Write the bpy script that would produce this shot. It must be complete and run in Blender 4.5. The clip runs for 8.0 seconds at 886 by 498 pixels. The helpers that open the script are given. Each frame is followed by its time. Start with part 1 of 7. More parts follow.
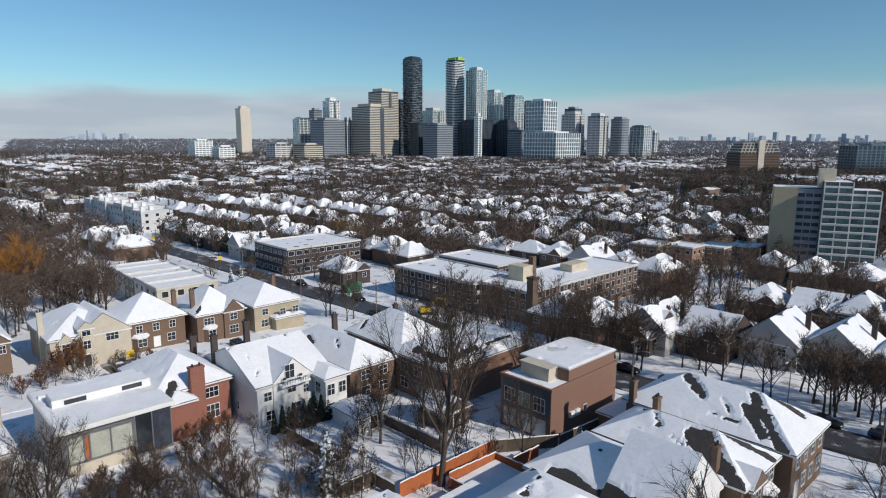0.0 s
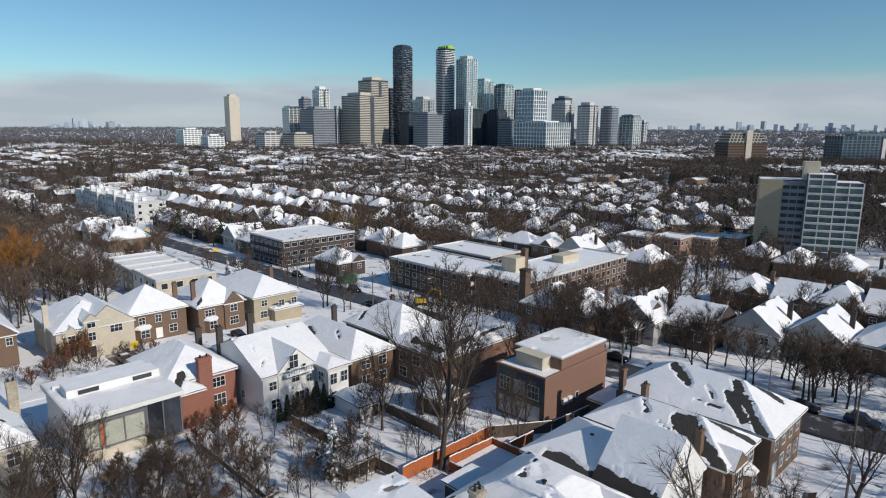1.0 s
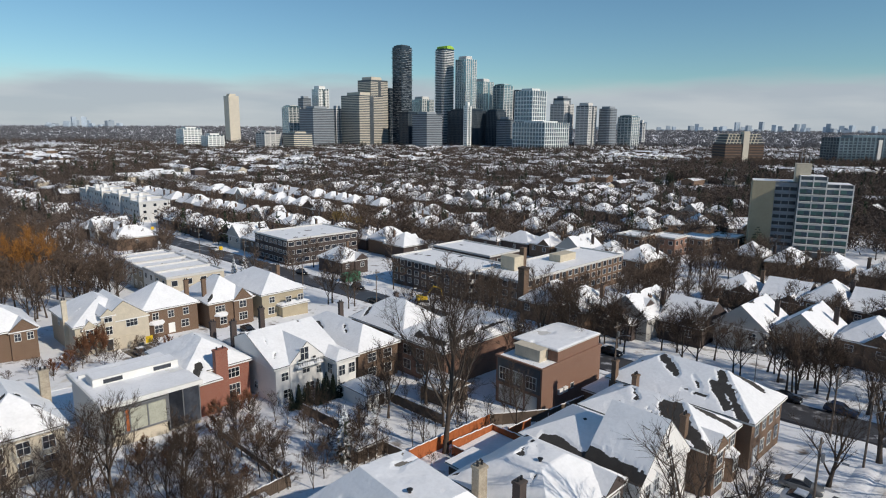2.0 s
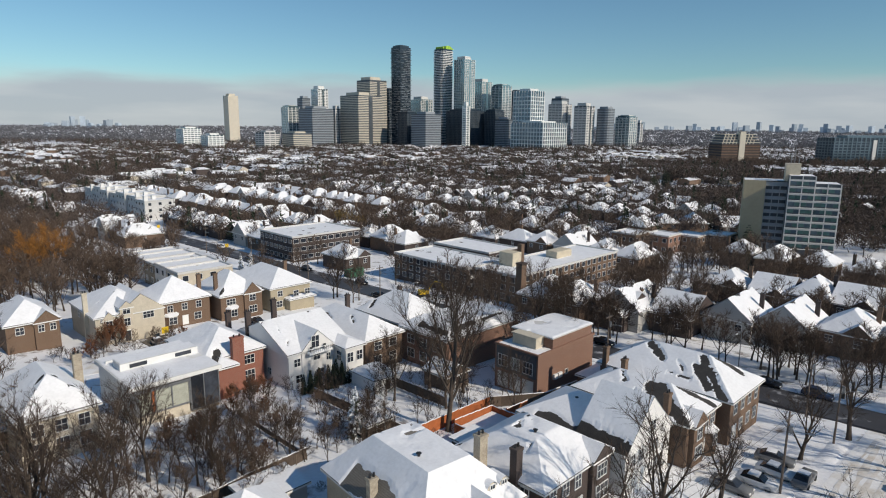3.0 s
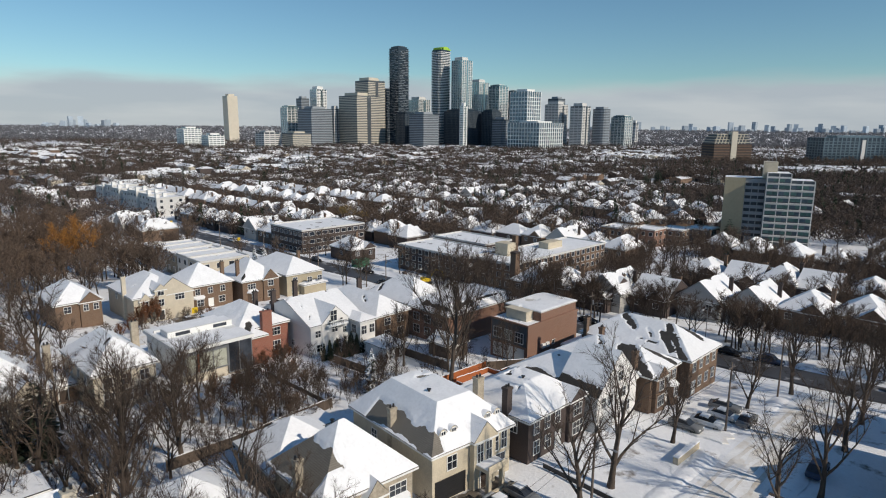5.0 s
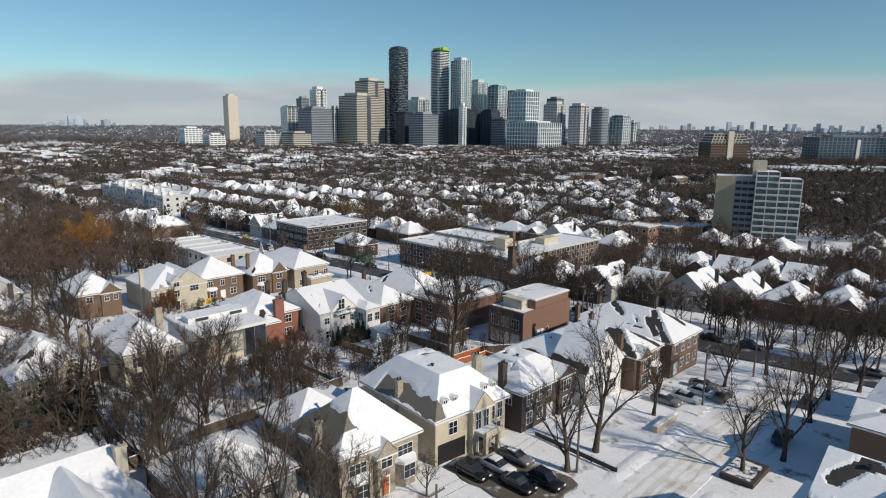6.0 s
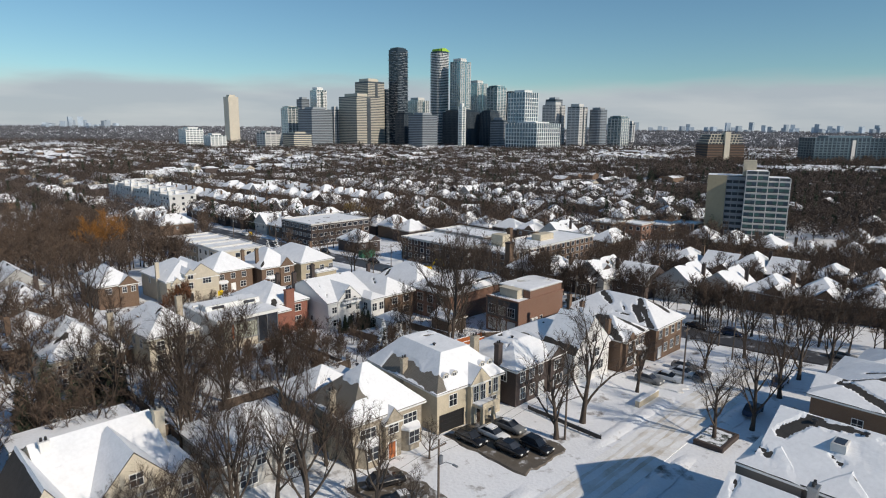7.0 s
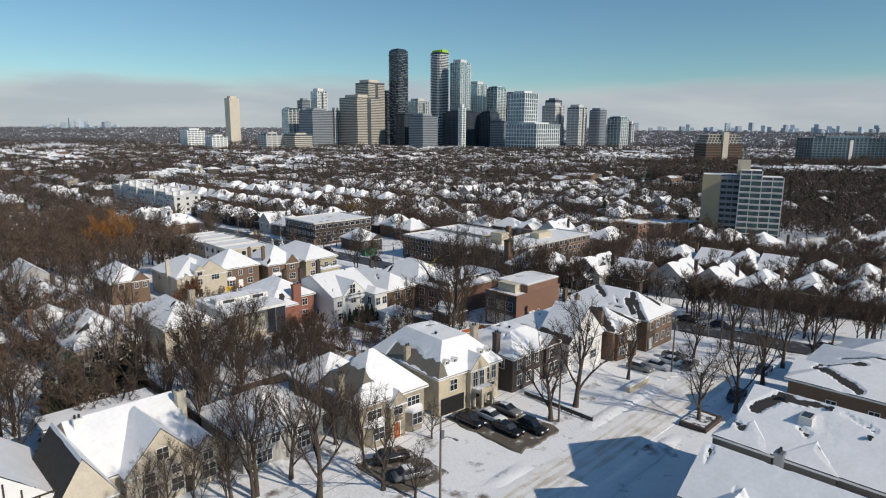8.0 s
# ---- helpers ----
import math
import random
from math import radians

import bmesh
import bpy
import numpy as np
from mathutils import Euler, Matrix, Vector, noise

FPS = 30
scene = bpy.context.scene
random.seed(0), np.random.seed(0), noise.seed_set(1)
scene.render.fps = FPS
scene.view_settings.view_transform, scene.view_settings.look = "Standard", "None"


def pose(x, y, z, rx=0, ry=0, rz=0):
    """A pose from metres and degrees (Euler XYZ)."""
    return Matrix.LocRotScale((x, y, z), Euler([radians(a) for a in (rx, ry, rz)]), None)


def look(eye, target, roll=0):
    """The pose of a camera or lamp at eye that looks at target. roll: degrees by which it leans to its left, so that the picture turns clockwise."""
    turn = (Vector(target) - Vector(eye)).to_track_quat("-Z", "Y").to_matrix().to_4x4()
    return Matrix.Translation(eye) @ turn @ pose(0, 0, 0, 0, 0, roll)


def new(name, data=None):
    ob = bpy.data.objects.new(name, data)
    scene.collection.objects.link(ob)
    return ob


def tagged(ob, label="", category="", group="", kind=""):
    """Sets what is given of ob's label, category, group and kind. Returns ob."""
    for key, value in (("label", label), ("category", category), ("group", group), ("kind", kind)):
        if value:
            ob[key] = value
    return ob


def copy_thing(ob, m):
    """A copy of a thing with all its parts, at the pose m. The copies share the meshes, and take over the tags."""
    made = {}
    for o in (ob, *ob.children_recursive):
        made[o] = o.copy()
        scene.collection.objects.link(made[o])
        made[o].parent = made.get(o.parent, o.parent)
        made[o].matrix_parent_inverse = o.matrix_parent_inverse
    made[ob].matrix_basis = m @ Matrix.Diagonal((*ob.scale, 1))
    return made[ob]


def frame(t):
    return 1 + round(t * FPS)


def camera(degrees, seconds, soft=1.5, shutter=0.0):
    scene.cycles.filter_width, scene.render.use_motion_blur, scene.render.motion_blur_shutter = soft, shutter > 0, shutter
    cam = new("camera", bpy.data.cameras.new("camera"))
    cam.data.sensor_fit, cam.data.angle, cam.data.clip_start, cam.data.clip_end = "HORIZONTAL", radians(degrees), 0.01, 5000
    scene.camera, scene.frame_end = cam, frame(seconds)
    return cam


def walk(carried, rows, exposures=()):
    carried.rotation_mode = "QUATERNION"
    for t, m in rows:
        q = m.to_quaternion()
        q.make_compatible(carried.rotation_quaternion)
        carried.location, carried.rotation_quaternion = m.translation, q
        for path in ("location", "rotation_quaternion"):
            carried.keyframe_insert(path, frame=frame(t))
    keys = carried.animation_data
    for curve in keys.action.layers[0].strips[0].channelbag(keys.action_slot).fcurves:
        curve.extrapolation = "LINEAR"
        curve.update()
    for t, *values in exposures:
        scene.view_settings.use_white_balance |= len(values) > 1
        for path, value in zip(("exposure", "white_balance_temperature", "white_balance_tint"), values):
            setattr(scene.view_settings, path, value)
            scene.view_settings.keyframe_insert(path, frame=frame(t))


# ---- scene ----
cam = camera(70.5, 8.0, soft=1.1)
PATH = [
    (0, (1.511, 55.489, 39.55), (1.342, 57.451, 39.201), 0.2),
    (0.5, (0.958, 53.913, 40.295), (0.814, 55.873, 39.922), 0.3),
    (1, (0.539, 51.942, 41.08), (0.403, 53.9, 40.696), 0.3),
    (1.5, (0.331, 49.412, 41.619), (0.197, 51.37, 41.234), 0.4),
    (3, (-0.03, 39.543, 42.351), (-0.156, 41.501, 41.965), 0.5),
    (3.5, (-0.107, 35.827, 42.431), (-0.231, 37.785, 42.045), 0.5),
    (4, (-0.036, 31.934, 42.433), (-0.159, 33.892, 42.047), 0.5),
    (4.5, (0.0, 27.83, 42.482), (-0.12, 29.789, 42.096), 0.5),
    (6, (0.218, 14.959, 42.765), (0.103, 16.918, 42.378), 0.5),
    (6.5, (0.364, 10.495, 42.76), (0.25, 12.454, 42.375), 0.5),
    (7, (0.518, 6.279, 42.81), (0.405, 8.238, 42.425), 0.5),
    (7.5, (0.66, 2.893, 42.861), (0.546, 4.852, 42.477), 0.4),
    (8, (0.756, 0.405, 42.936), (0.642, 2.365, 42.553), 0.4),
]
walk(cam, [(t, look(eye, target, roll)) for t, eye, target, roll in PATH],
     exposures=[(0.0, -0.14, 6500, 11), (1.5, -0.14, 6750, 10), (4.0, -0.15, 6950, 10), (8.0, -0.15, 6950, 10)])

# ---------------------------------------------------------------- world, sun, exposure
SUN_EL, SUN_AZ = 33.0, 121.5          # azimuth clockwise from +y, where the sun stands
world = bpy.data.worlds.new("winter_sky")
scene.world = world
world.use_nodes = True
wn, wl = world.node_tree.nodes, world.node_tree.links
sky = wn.new("ShaderNodeTexSky")
sky.sky_type, sky.sun_disc = "NISHITA", False
sky.sun_elevation, sky.sun_rotation = radians(SUN_EL), radians(SUN_AZ)
sky.altitude, sky.air_density, sky.dust_density, sky.ozone_density = 0, 1.0, 0.0, 4.0
tone = wn.new("ShaderNodeMix")
tone.data_type, tone.blend_type = "RGBA", "MULTIPLY"
tone.inputs["Factor"].default_value = 1.0
tone.inputs["B"].default_value = (0.80, 1.05, 1.10, 1)
wl.new(sky.outputs[0], tone.inputs["A"])
wl.new(tone.outputs["Result"], wn["Background"].inputs[0])
wn["Background"].inputs[1].default_value = 0.092
sun = new("sun", bpy.data.lights.new("sun", "SUN"))
sun.data.energy, sun.data.angle, sun.data.color = 3.8, radians(0.5), (1.0, 0.93, 0.83)
sx, sy = math.sin(radians(SUN_AZ)) * math.cos(radians(SUN_EL)), math.cos(radians(SUN_AZ)) * math.cos(radians(SUN_EL))
sun.matrix_world = look((0, 0, 0), (-sx, -sy, -math.sin(radians(SUN_EL))))
scene.view_settings.exposure = 0.0

# ---------------------------------------------------------------- plan: street axes and terrain
YAW = 48.5
UX, UY = math.cos(radians(YAW)), math.sin(radians(YAW))


def P(a, b):
    """Street grid (a along the near street, b away from it) to world x, y."""
    return a * UX - b * UY, a * UY + b * UX


def AB(x, y):
    return x * UX + y * UY, -x * UY + y * UX


LEVEL_Y = [-3000, 105, 150, 200, 320, 600, 1500, 2500, 4900]
LEVEL_Z = [0, 0, -3, -5, -8.5, -9, -7, 2, 22]


def G(x, y):
    return float(np.interp(y, LEVEL_Y, LEVEL_Z))


def GP(a, b):
    x, y = P(a, b)
    return x, y, G(x, y)


# ---------------------------------------------------------------- materials
def mat(name, base, rough=0.8, metal=0.0, vary=0.12, scale=1.5, fine=30.0, bump=0.1, second=None, second_at=0.5, second_scale=0.6,
        second_soft=0.06, hue=0.0, spec=0.4, shift=True):
    """A surface with grain at two scales; second is a stain, patch or wear colour with a shape of its own."""
    m = bpy.data.materials.new(name)
    m.use_nodes = True
    n, l = m.node_tree.nodes, m.node_tree.links
    bs = n["Principled BSDF"]
    bs.inputs["Roughness"].default_value, bs.inputs["Metallic"].default_value = rough, metal
    bs.inputs["Specular IOR Level"].default_value = spec
    tc = n.new("ShaderNodeTexCoord")
    info = n.new("ShaderNodeObjectInfo")
    off = n.new("ShaderNodeVectorMath")
    off.operation = "MULTIPLY_ADD"
    l.new(info.outputs["Random"], off.inputs[0])
    off.inputs[1].default_value = (91.0, 57.0, 33.0) if shift else (0, 0, 0)
    l.new(tc.outputs["Object"], off.inputs[2])
    big = n.new("ShaderNodeTexNoise")
    big.inputs["Scale"].default_value, big.inputs["Detail"].default_value = scale, 4
    small = n.new("ShaderNodeTexNoise")
    small.inputs["Scale"].default_value, small.inputs["Detail"].default_value = fine, 3
    l.new(off.outputs[0], big.inputs["Vector"]), l.new(off.outputs[0], small.inputs["Vector"])
    add = n.new("ShaderNodeMath")
    l.new(big.outputs["Fac"], add.inputs[0]), l.new(small.outputs["Fac"], add.inputs[1])
    rng = n.new("ShaderNodeMapRange")
    rng.inputs["From Min"].default_value, rng.inputs["From Max"].default_value = 0.6, 1.4
    rng.inputs["To Min"].default_value, rng.inputs["To Max"].default_value = 1 - vary, 1 + vary
    l.new(add.outputs[0], rng.inputs["Value"])
    hsv = n.new("ShaderNodeHueSaturation")
    hsv.inputs["Color"].default_value = (*base, 1)
    l.new(rng.outputs[0], hsv.inputs["Value"])
    if hue:
        hr = n.new("ShaderNodeMapRange")
        hr.inputs["To Min"].default_value, hr.inputs["To Max"].default_value = 1 - hue, 1 + hue
        l.new(info.outputs["Random"], hr.inputs["Value"])
        mul = n.new("ShaderNodeMath")
        mul.operation = "MULTIPLY"
        l.new(rng.outputs[0], mul.inputs[0]), l.new(hr.outputs[0], mul.inputs[1]), l.new(mul.outputs[0], hsv.inputs["Value"])
    col = hsv.outputs[0]
    if second:
        pt = n.new("ShaderNodeTexNoise")
        pt.inputs["Scale"].default_value, pt.inputs["Detail"].default_value, pt.inputs["Roughness"].default_value = second_scale, 6, 0.62
        l.new(off.outputs[0], pt.inputs["Vector"])
        mk = n.new("ShaderNodeMapRange")
        mk.inputs["From Min"].default_value, mk.inputs["From Max"].default_value = second_at - second_soft, second_at + second_soft
        l.new(pt.outputs["Fac"], mk.inputs["Value"])
        mx = n.new("ShaderNodeMix")
        mx.data_type = "RGBA"
        l.new(mk.outputs[0], mx.inputs["Factor"]), l.new(col, mx.inputs["A"])
        mx.inputs["B"].default_value = (*second, 1)
        col = mx.outputs["Result"]
    l.new(col, bs.inputs["Base Color"])
    if bump:
        bp = n.new("ShaderNodeBump")
        bp.inputs["Strength"].default_value, bp.inputs["Distance"].default_value = bump, 0.1
        l.new(add.outputs[0], bp.inputs["Height"]), l.new(bp.outputs[0], bs.inputs["Normal"])
    return m


def brick_mat(name, c1, c2, mortar, scale=1.0):
    m = mat(name, c1, rough=0.9, vary=0.18, scale=0.7, fine=9, bump=0.05, hue=0.08)
    n, l = m.node_tree.nodes, m.node_tree.links
    bs = n["Principled BSDF"]
    old = bs.inputs["Base Color"].links[0].from_socket
    tc = n.new("ShaderNodeTexCoord")
    sep, com, sm = n.new("ShaderNodeSeparateXYZ"), n.new("ShaderNodeCombineXYZ"), n.new("ShaderNodeMath")
    l.new(tc.outputs["Object"], sep.inputs[0])
    l.new(sep.outputs[0], sm.inputs[0]), l.new(sep.outputs[1], sm.inputs[1])
    l.new(sm.outputs[0], com.inputs[0]), l.new(sep.outputs[2], com.inputs[1])
    bt = n.new("ShaderNodeTexBrick")
    bt.inputs["Scale"].default_value = 1.0
    bt.inputs["Brick Width"].default_value, bt.inputs["Row Height"].default_value = 0.24 * scale, 0.08 * scale
    bt.inputs["Mortar Size"].default_value = 0.008 * scale
    bt.inputs["Color1"].default_value, bt.inputs["Color2"].default_value = (*c1, 1), (*c2, 1)
    bt.inputs["Mortar"].default_value = (*mortar, 1)
    l.new(com.outputs[0], bt.inputs["Vector"])
    mx = n.new("ShaderNodeMix")
    mx.data_type = "RGBA"
    mx.inputs["Factor"].default_value = 0.55
    l.new(old, mx.inputs["A"]), l.new(bt.outputs["Color"], mx.inputs["B"]), l.new(mx.outputs["Result"], bs.inputs["Base Color"])
    return m


SNOW = mat("roof_snow", (0.85, 0.855, 0.87), rough=0.65, vary=0.08, scale=0.45, fine=2.5, bump=0.28, spec=0.3)
SNOW_PATCHY = mat("patchy_roof_snow", (0.80, 0.81, 0.83), rough=0.7, vary=0.06, scale=0.5, fine=4, bump=0.2,
                  second=(0.055, 0.05, 0.05), second_at=0.565, second_scale=0.33, second_soft=0.03)
SNOW_GROUND = mat("ground_snow", (0.85, 0.86, 0.885), rough=0.7, vary=0.07, scale=0.15, fine=2.2, bump=0.9,
                  second=(0.17, 0.135, 0.11), second_at=0.63, second_scale=0.23, second_soft=0.06, shift=False)
SNOW_ROAD = mat("packed_road_snow", (0.86, 0.86, 0.86), rough=0.7, vary=0.10, scale=0.3, fine=3, bump=0.5,
                second=(0.66, 0.61, 0.54), second_at=0.60, second_scale=0.25, second_soft=0.09, shift=False)
ASPHALT = mat("wet_asphalt", (0.06, 0.06, 0.065), rough=0.5, vary=0.25, scale=0.4, fine=12, bump=0.1,
              second=(0.5, 0.5, 0.52), second_at=0.62, second_scale=0.3, second_soft=0.05, shift=False)
DRIVE = mat("wet_stone_drive", (0.13, 0.11, 0.09), rough=0.55, vary=0.3, scale=0.8, fine=10, bump=0.2,
            second=(0.7, 0.7, 0.72), second_at=0.62, second_scale=0.5, second_soft=0.05)
SHINGLE = mat("grey_shingles", (0.045, 0.042, 0.040), rough=0.9, vary=0.3, scale=1.2, fine=14, bump=0.4, hue=0.2)
SHINGLE_PALE = brick_mat("weathered_shingles", (0.21, 0.19, 0.16), (0.15, 0.135, 0.115), (0.07, 0.062, 0.055), scale=1.9)
TWIG = mat("bare_twigs", (0.066, 0.045, 0.033), rough=0.9, vary=0.3, scale=0.5, fine=3, bump=0, hue=0.3)
BARK = mat("grey_bark", (0.080, 0.062, 0.050), rough=0.95, vary=0.35, scale=1.0, fine=10, bump=0.5, hue=0.25)
TWIG_WOOD = mat("brown_wood_twigs", (0.112, 0.078, 0.058), rough=0.9, vary=0.35, scale=0.05, fine=1.0, bump=0)
TWIG_FAR = mat("far_bare_woods", (0.080, 0.060, 0.050), rough=0.95, vary=0.45, scale=0.02, fine=0.3, bump=0)
WILLOW = mat("orange_willow_twigs", (0.34, 0.15, 0.035), rough=0.9, vary=0.3, scale=0.5, fine=3, bump=0)
OCHRE = mat("ochre_dry_leaves", (0.26, 0.17, 0.05), rough=0.9, vary=0.3, scale=0.5, fine=3, bump=0)
RUST = mat("rust_hedge_leaves", (0.16, 0.07, 0.035), rough=0.9, vary=0.4, scale=0.8, fine=5, bump=0)
FIR = mat("dark_evergreen", (0.022, 0.032, 0.018), rough=0.9, vary=0.4, scale=0.8, fine=5, bump=0, hue=0.2)
FIR_SNOW = mat("snow_dusted_evergreen", (0.03, 0.04, 0.025), rough=0.9, vary=0.4, scale=0.8, fine=5, bump=0,
               second=(0.8, 0.82, 0.85), second_at=0.47, second_scale=1.1, second_soft=0.05)
GLASS = mat("dark_window_glass", (0.03, 0.035, 0.045), rough=0.08, vary=0.4, scale=0.4, fine=2, bump=0, spec=0.6, hue=0.5)
BLIND = mat("pale_window_blind", (0.42, 0.43, 0.36), rough=0.25, vary=0.2, scale=0.8, fine=4, bump=0, spec=0.6)
WHITE = mat("white_paint", (0.76, 0.76, 0.74), rough=0.6, vary=0.06, scale=0.5, fine=8, bump=0.05)
STUCCO = mat("white_stucco", (0.74, 0.73, 0.71), rough=0.9, vary=0.08, scale=0.4, fine=12, bump=0.15)
TAUPE = mat("taupe_stucco", (0.14, 0.13, 0.12), rough=0.9, vary=0.12, scale=0.4, fine=12, bump=0.15)
GREY_STUCCO = mat("grey_stucco", (0.42, 0.41, 0.39), rough=0.9, vary=0.10, scale=0.4, fine=12, bump=0.15)
CREAM = mat("cream_stone", (0.56, 0.50, 0.40), rough=0.9, vary=0.14, scale=0.8, fine=5, bump=0.2)
TAN = mat("tan_limestone", (0.55, 0.48, 0.365), rough=0.9, vary=0.16, scale=0.7, fine=5, bump=0.2)
STONE = mat("mixed_tan_stone", (0.37, 0.32, 0.25), rough=0.9, vary=0.35, scale=1.5, fine=5, bump=0.3)
YELLOW = mat("pale_yellow_brick", (0.40, 0.345, 0.25), rough=0.9, vary=0.14, scale=0.7, fine=8, bump=0.1)
BRICK_RED = brick_mat("red_brick", (0.30, 0.11, 0.075), (0.24, 0.085, 0.06), (0.30, 0.25, 0.21))
BRICK_BROWN = brick_mat("brown_brick", (0.17, 0.105, 0.068), (0.125, 0.078, 0.052), (0.22, 0.19, 0.16))
BRICK_DARK = brick_mat("dark_brick", (0.075, 0.055, 0.05), (0.055, 0.042, 0.038), (0.10, 0.09, 0.085))
BRICK_ORANGE = brick_mat("orange_brown_brick", (0.235, 0.125, 0.088), (0.19, 0.10, 0.07), (0.33, 0.27, 0.22))
TIMBER = mat("dark_timber", (0.05, 0.035, 0.028), rough=0.8, vary=0.2, scale=1.5, fine=20, bump=0.15)
CEDAR = mat("orange_cedar_boards", (0.42, 0.13, 0.045), rough=0.75, vary=0.2, scale=1.5, fine=20, bump=0.15)
FENCE_GREY = mat("weathered_boards", (0.12, 0.09, 0.07), rough=0.9, vary=0.3, scale=1.5, fine=20, bump=0.2, hue=0.2)
METAL = mat("grey_metal", (0.30, 0.31, 0.32), rough=0.4, metal=0.7, vary=0.1, scale=2, fine=20, bump=0)
BLACK_METAL = mat("black_metal", (0.025, 0.025, 0.027), rough=0.4, vary=0.2, scale=2, fine=20, bump=0)
RUBBER = mat("tyre_rubber", (0.02, 0.02, 0.02), rough=0.9, vary=0.2, scale=2, fine=20, bump=0)
POLE = mat("grey_wood_pole", (0.15, 0.12, 0.10), rough=0.9, vary=0.3, scale=2, fine=20, bump=0.2)
CONCRETE = mat("pale_concrete", (0.60, 0.59, 0.57), rough=0.85, vary=0.10, scale=0.1, fine=1, bump=0.05)
BEIGE = mat("beige_precast", (0.60, 0.545, 0.45), rough=0.85, vary=0.10, scale=0.1, fine=1, bump=0.05)
# Bluish lift in GREY_PANEL, T_DARK and T_BAND is skyline haze mixed into the colour.
GREY_PANEL = mat("grey_panel", (0.30, 0.33, 0.36), rough=0.7, vary=0.12, scale=0.1, fine=1, bump=0.05)
T_DARK = mat("tower_dark_glass", (0.030, 0.045, 0.062), rough=0.25, vary=0.4, scale=0.1, fine=0.5, bump=0)
T_BLUE = mat("tower_blue_glass", (0.14, 0.20, 0.24), rough=0.18, metal=0.5, vary=0.35, scale=0.1, fine=0.5, bump=0)
# Beige of the tower's end wall, darkened to paint in its shade.
END_BEIGE = mat("shaded_beige_brick", (0.34, 0.30, 0.21), rough=0.85, vary=0.10, scale=0.1, fine=1, bump=0.05)
T_GREEN = mat("green_glass", (0.09, 0.17, 0.155), rough=0.15, vary=0.4, scale=0.1, fine=0.5, bump=0)
T_TEAL = mat("tower_teal_glass", (0.30, 0.40, 0.42), rough=0.15, metal=0.75, vary=0.35, scale=0.1, fine=0.5, bump=0)
T_BAND = mat("tower_dark_band", (0.07, 0.085, 0.10), rough=0.35, vary=0.3, scale=0.1, fine=0.5, bump=0)
LIME = mat("lime_green_crown", (0.33, 0.55, 0.06), rough=0.6, vary=0.1, scale=0.1, fine=1, bump=0)
# Distance haze over the woods is put into this grey-blue base colour.
WOODS_HAZE = mat("haze_tinted_woods", (0.115, 0.115, 0.125), rough=0.95, vary=0.35, scale=0.01, fine=0.2, bump=0)
# Horizon tower walls: air haze painted in as a pale bluish grey.
HAZE_PALE = mat("haze_tinted_wall", (0.36, 0.42, 0.48), rough=1.0, vary=0.15, scale=0.01, fine=0.1, bump=0, hue=0.25, spec=0.0)
T_BALCONY = mat("pale_grey_balcony", (0.26, 0.29, 0.32), rough=0.5, vary=0.3, scale=0.1, fine=1, bump=0)
YELLOW_SIGN = mat("yellow_plastic", (0.75, 0.50, 0.02), rough=0.6, vary=0.1, scale=2, fine=20, bump=0)
GREEN_NET = mat("green_hoarding", (0.05, 0.20, 0.12), rough=0.8, vary=0.2, scale=1, fine=8, bump=0)
CAR = {"black": mat("black_car_paint", (0.012, 0.012, 0.014), rough=0.2, vary=0.1, bump=0, spec=0.6),
       "grey": mat("grey_car_paint", (0.16, 0.165, 0.17), rough=0.25, vary=0.1, bump=0, spec=0.6),
       "white": mat("white_car_paint", (0.70, 0.71, 0.72), rough=0.25, vary=0.1, bump=0, spec=0.6),
       "blue": mat("blue_car_paint", (0.03, 0.05, 0.10), rough=0.25, vary=0.1, bump=0, spec=0.6)}


# ---------------------------------------------------------------- mesh helpers
def meshob(name, verts, faces, materials, parent=None, label="", smooth=False, index=None):
    me = bpy.data.meshes.new(name)
    me.from_pydata(verts, [], faces)
    for m in (materials if isinstance(materials, (list, tuple)) else [materials]):
        me.materials.append(m)
    if index is not None:
        me.polygons.foreach_set("material_index", index)
    if smooth:
        me.polygons.foreach_set("use_smooth", [True] * len(me.polygons))
    me.update()
    ob = new(name, me)
    if parent is not None:
        ob.parent = parent
    if label:
        ob["label"] = label
    return ob


def placed(name, data, parent, m):
    """A further object on the same mesh, as a part."""
    ob = new(name, data)
    ob.parent = parent
    ob.matrix_basis = m
    return ob


